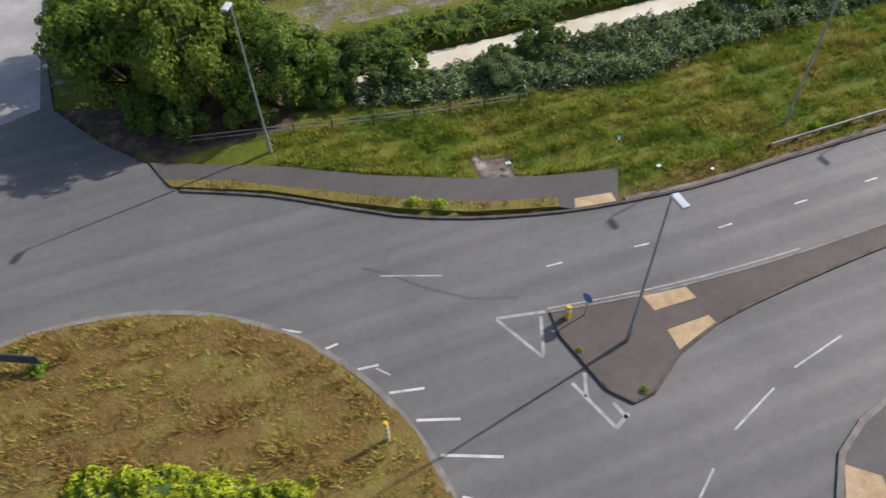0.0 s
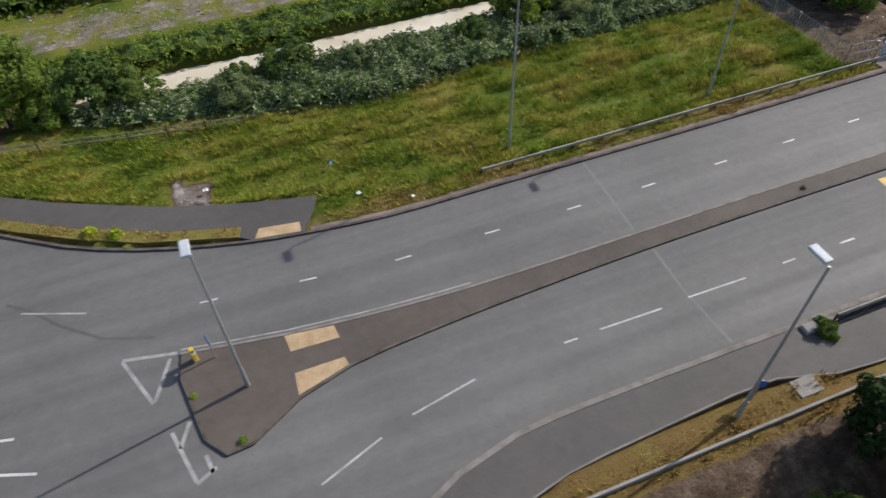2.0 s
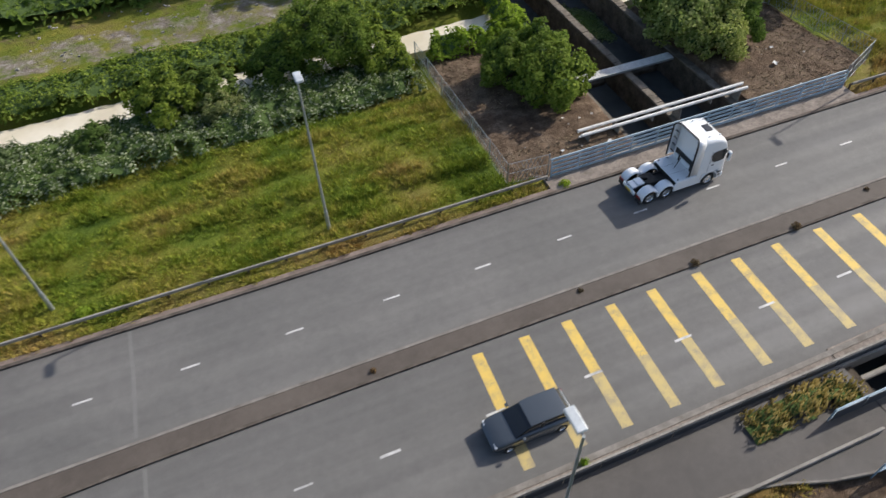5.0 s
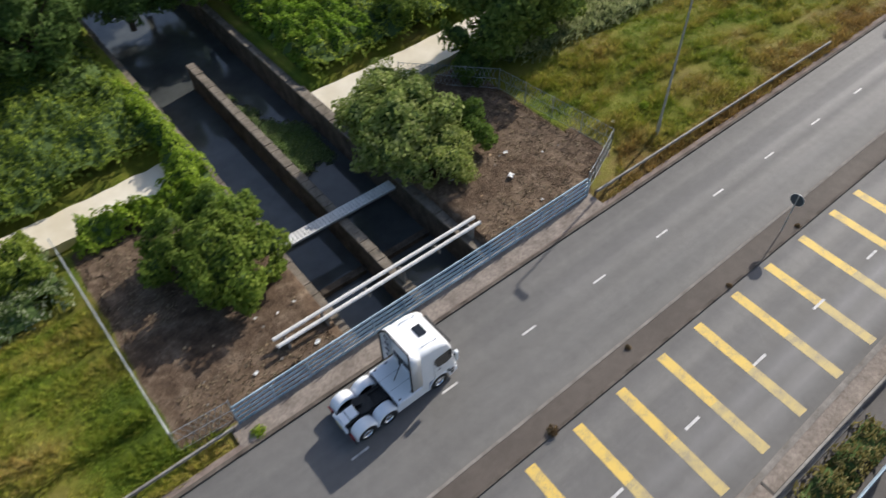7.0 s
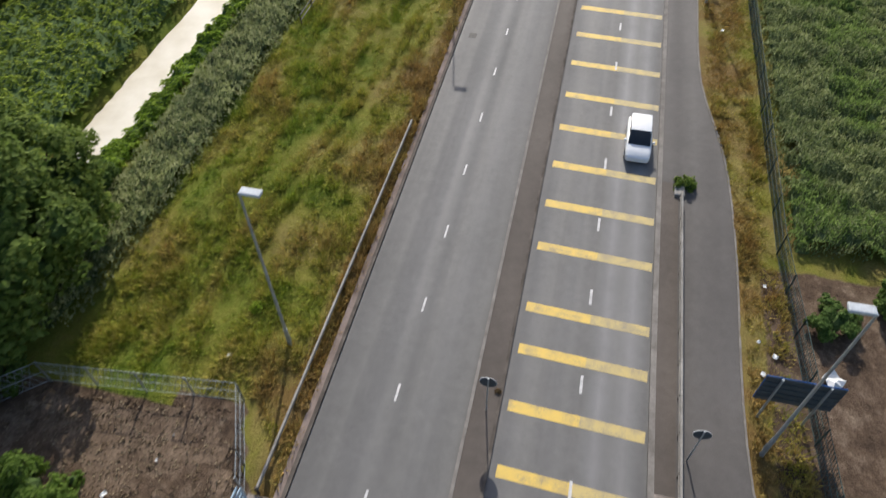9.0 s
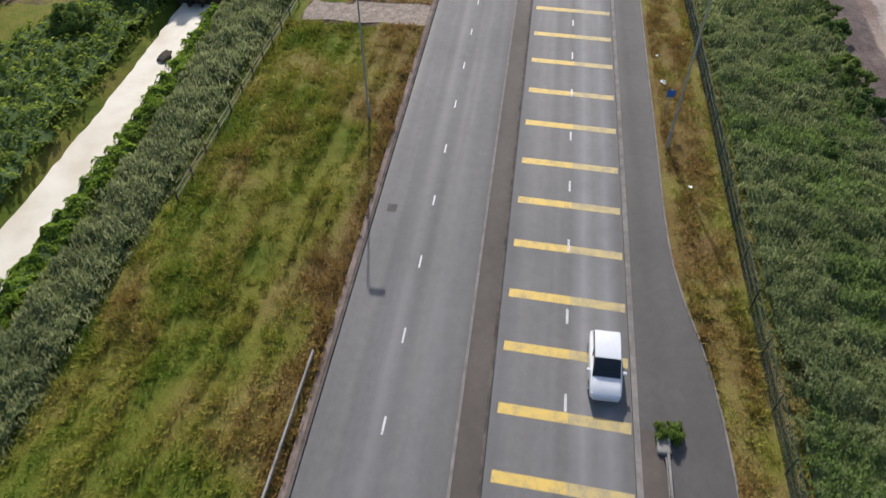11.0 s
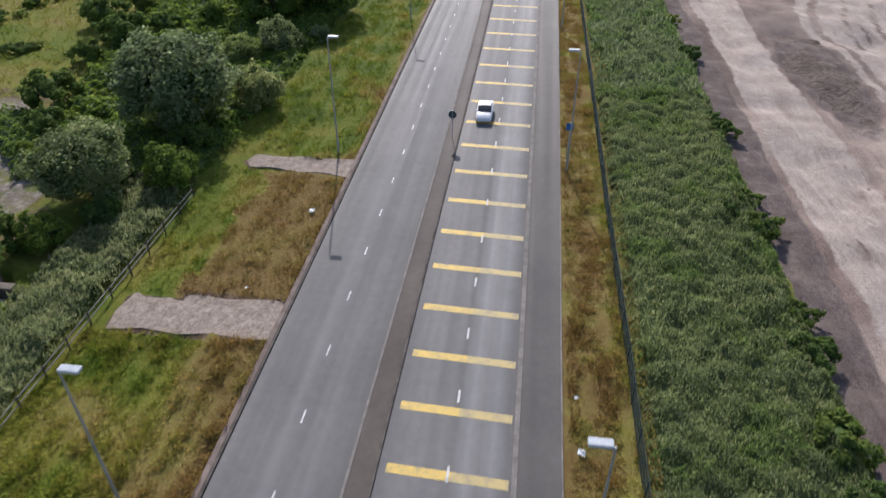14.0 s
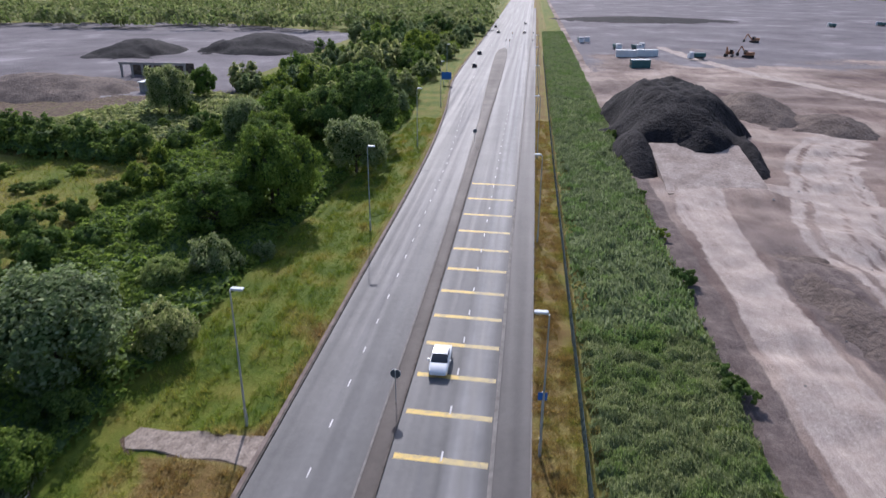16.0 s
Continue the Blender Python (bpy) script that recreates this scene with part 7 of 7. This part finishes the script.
def excavator():
    e = empty("excavator", "rust-orange excavator on tracks", "excavator")
    for s in (1, -1):
        part("track", boxed(-2, 2, s * 1.2 - 0.3, s * 1.2 + 0.3, 0, 0.9, 0.3, 3), CHASSIS, e)
    part("house", boxed(-2.2, 1.2, -1.3, 1.3, 1.0, 2.3, 0.15), MACHINE, e)
    part("cab", boxed(0.0, 1.5, 0.3, 1.3, 1.2, 3.0, 0.12), DARK_GLASS, e)
    part("boom", prism([(1.0, 1.6), (3.6, 4.4), (4.1, 4.2), (1.4, 1.3)], "y", -0.45, -0.1, 0.03), MACHINE, e)
    part("stick", prism([(3.6, 4.4), (4.1, 4.3), (5.4, 1.6), (5.1, 1.4)], "y", -0.4, -0.15, 0.03), MACHINE, e)
    part("bucket", prism([(5.0, 1.6), (5.5, 1.6), (5.8, 0.6), (5.1, 0.2), (4.7, 0.7)], "y", -0.75, 0.2, 0.03), CHASSIS, e)
    return e


ex = place(excavator(), 450, -75, 0, 150)
copy_thing(ex, pose(448, -82, 0, 0, 0, 40))
copy_thing(ex, pose(520, -105, 0, 0, 0, 100))
ruin = empty("ruined_shed", "roofless grey concrete shed frame by the quarry", "shed")
for k in range(7):
    part("column", boxed(0, 0.6, k * 3.6, k * 3.6 + 0.6, -0.3, 4.2, 0.03), OLD_CONCRETE, ruin)
part("beam", boxed(-0.1, 0.7, -0.2, 22.4, 4.2, 5.0, 0.04), OLD_CONCRETE, ruin)
part("rear_wall", boxed(6, 6.4, 0, 22.2, -0.3, 4.2, 0.04), BRICK_WALL, ruin)
place(ruin, 352, 118, 0)
hut = empty("brick_hut", "small pale hut with a flat roof", "hut")
part("wall", boxed(0, 4, 0, 6, -0.3, 2.6, 0.03), OLD_CONCRETE, hut)
part("roof", boxed(-0.3, 4.3, -0.3, 6.3, 2.6, 2.85, 0.04), GALV, hut)
part("door", boxed(-0.03, 0.02, 2.2, 3.2, 0, 2.0, 0.01), CHASSIS, hut)
place(hut, 326, 113, 0)

# loose stones on the rubble
rng = np.random.RandomState(31)
for poly, n in (([(-14, 55), (62, 54), (64, 62), (-12, 65)], 500), ([(160, 58), (176, 57), (184, 66), (178, 88), (152, 82)], 220), ([(150, -13), (260, -13), (260, -60), (150, -60)], 130)):
    px, py = [p[0] for p in poly], [p[1] for p in poly]
    x, y = rng.uniform(min(px), max(px), n), rng.uniform(min(py), max(py), n)
    ok = inside(x, y, poly)
    x, y = x[ok], y[ok]
    z = terrain(x, y)[0]
    s = rng.uniform(0.04, 0.16, len(x))
    cube = np.array([(-1, -1, -0.6), (1, -1, -0.6), (1, 1, -0.6), (-1, 1, -0.6), (-0.6, -0.7, 0.6), (0.7, -0.6, 0.6), (0.6, 0.6, 0.6), (-0.7, 0.6, 0.6)])
    quad = np.array([(0, 1, 5, 4), (1, 2, 6, 5), (2, 3, 7, 6), (3, 0, 4, 7), (4, 5, 6, 7)])
    v = (cube[None] * rng.uniform(0.6, 1.3, (len(x), 8, 1)) * s[:, None, None] + np.stack([x, y, z], 1)[:, None]).reshape(-1, 3)
    f = (quad[None] + 8 * np.arange(len(x))[:, None, None]).reshape(-1, 4)
    tagged(mesh_np("loose_stones", v, f, OLD_CONCRETE), "scattered pale stones on rough ground", "stones", "", "stuff")

# ---- litter, weeds, small things ----
rng = np.random.RandomState(9)


def litter(label, material, x, y, s):
    bm = bmesh.new()
    bmesh.ops.create_grid(bm, x_segments=3, y_segments=3, size=s)
    for v in bm.verts:
        v.co.z += rng.uniform(0.0, s * 0.7)
        v.co.x *= rng.uniform(0.7, 1.1)
    ext = bmesh.ops.extrude_face_region(bm, geom=bm.faces[:])
    bmesh.ops.translate(bm, vec=(0, 0, 0.012), verts=[v for v in ext["geom"] if isinstance(v, bmesh.types.BMVert)])
    bmesh.ops.recalc_face_normals(bm, faces=bm.faces[:])
    return place(tagged(part("litter", bm, material), label, "litter", "litter on the verge"), x, y, max(ground_z(x, y), 0.02) + 0.12, rng.uniform(0, 360))


for x, y, s in ((148.5, 6.0, 0.22), (170.5, 27.7, 0.24), (25.6, 27.9, 0.16), (28.8, 26.3, 0.12), (104.3, 4.3, 0.12), (105.5, 3.6, 0.14), (106.2, 4.4, 0.1), (110.1, 3.8, 0.1), (152.5, 6.2, 0.12), (136.0, 5.2, 0.12), (160, 29.5, 0.12), (99.5, 31, 0.14), (90.2, 31.5, 0.22), (70.0, 29.0, 0.12), (73.5, 28.6, 0.14), (16.3, 32.2, 0.18), (91.5, 33.5, 0.14), (104.6, 1.0, 0.45)):
    litter("crumpled pale plastic litter", SIGN_WHITE, x, y, s)
litter("torn turquoise plastic sheet in the grass", CABIN_GREEN, 24.7, 31.6, 0.22)
for k in range(26):
    x, y = (rng.uniform(66, 74), rng.uniform(28, 33)) if k % 2 else (rng.uniform(86, 95), rng.uniform(28, 36))
    litter("scrap of pale rubbish on bare soil", [PALE_PAINT, KERB, TACTILE][k % 3], x, y, rng.uniform(0.04, 0.09))


def weed(x, y, s, material, label, z=0.1):
    r = np.random.RandomState(int(abs(x) * 7 + y))
    n = 160
    d = r.normal(0, 1, (n, 3))
    d /= np.linalg.norm(d, axis=1, keepdims=True)
    d[:, 2] = np.abs(d[:, 2])
    v, f = leaf_quads(d * s * r.uniform(0.4, 1, (n, 1)), d, s * 0.3, r)
    return place(tagged(mesh_np("weed", v, f, material), label, "weed"), x, y, z)


for x, y, s in ((38.4, 27.4, 0.5), (68.5, 26.0, 0.4), (13.5, 16.8, 0.22), (15.4, 13.4, 0.25), (-14.0, 26.2, 0.8), (60.0, 8.7, 0.3), (9.0, 31.0, 0.5), (10.5, 30.2, 0.5), (102.6, 30.8, 0.5)):
    weed(x, y, s, LEAF_GOLD if 5 < x < 12 else LEAF_BRIGHT, "bright green weed clump")
DRY_WEED = leaf_material("dry_weed", (0.09, 0.055, 0.03), (0.15, 0.10, 0.055), (0.24, 0.18, 0.10))
for x, y, s in ((72.2, 16.95, 0.3), (79.6, 16.95, 0.34), (86.0, 17.8, 0.2), (52.4, 17.4, 0.2), (65, 17.8, 0.2), (93.5, 16.95, 0.2), (100.5, 17.1, 0.2)):
    weed(x, y, s, DRY_WEED, "dry brown weed tuft in the kerb joint")
for x, y in ((45.2, 8.0), (116.8, 8.0)):
    block = tagged(part("concrete_block", boxed(x - 0.55, x + 0.35, y + 0.1, y + 0.75, -0.1, 0.3, 0.1), OLD_CONCRETE), "pale broken concrete block at the rail's end", "block")
    plant(P_SHRUB, x + 0.5, y + 0.1, 0.32, label="small green bush at the rail's end")
block = tagged(part("manhole_slab", boxed(41.8, 43.2, 5.2, 6.2, -0.1, 0.12, 0.03), OLD_CONCRETE), "pale concrete chamber slab in the verge", "slab")
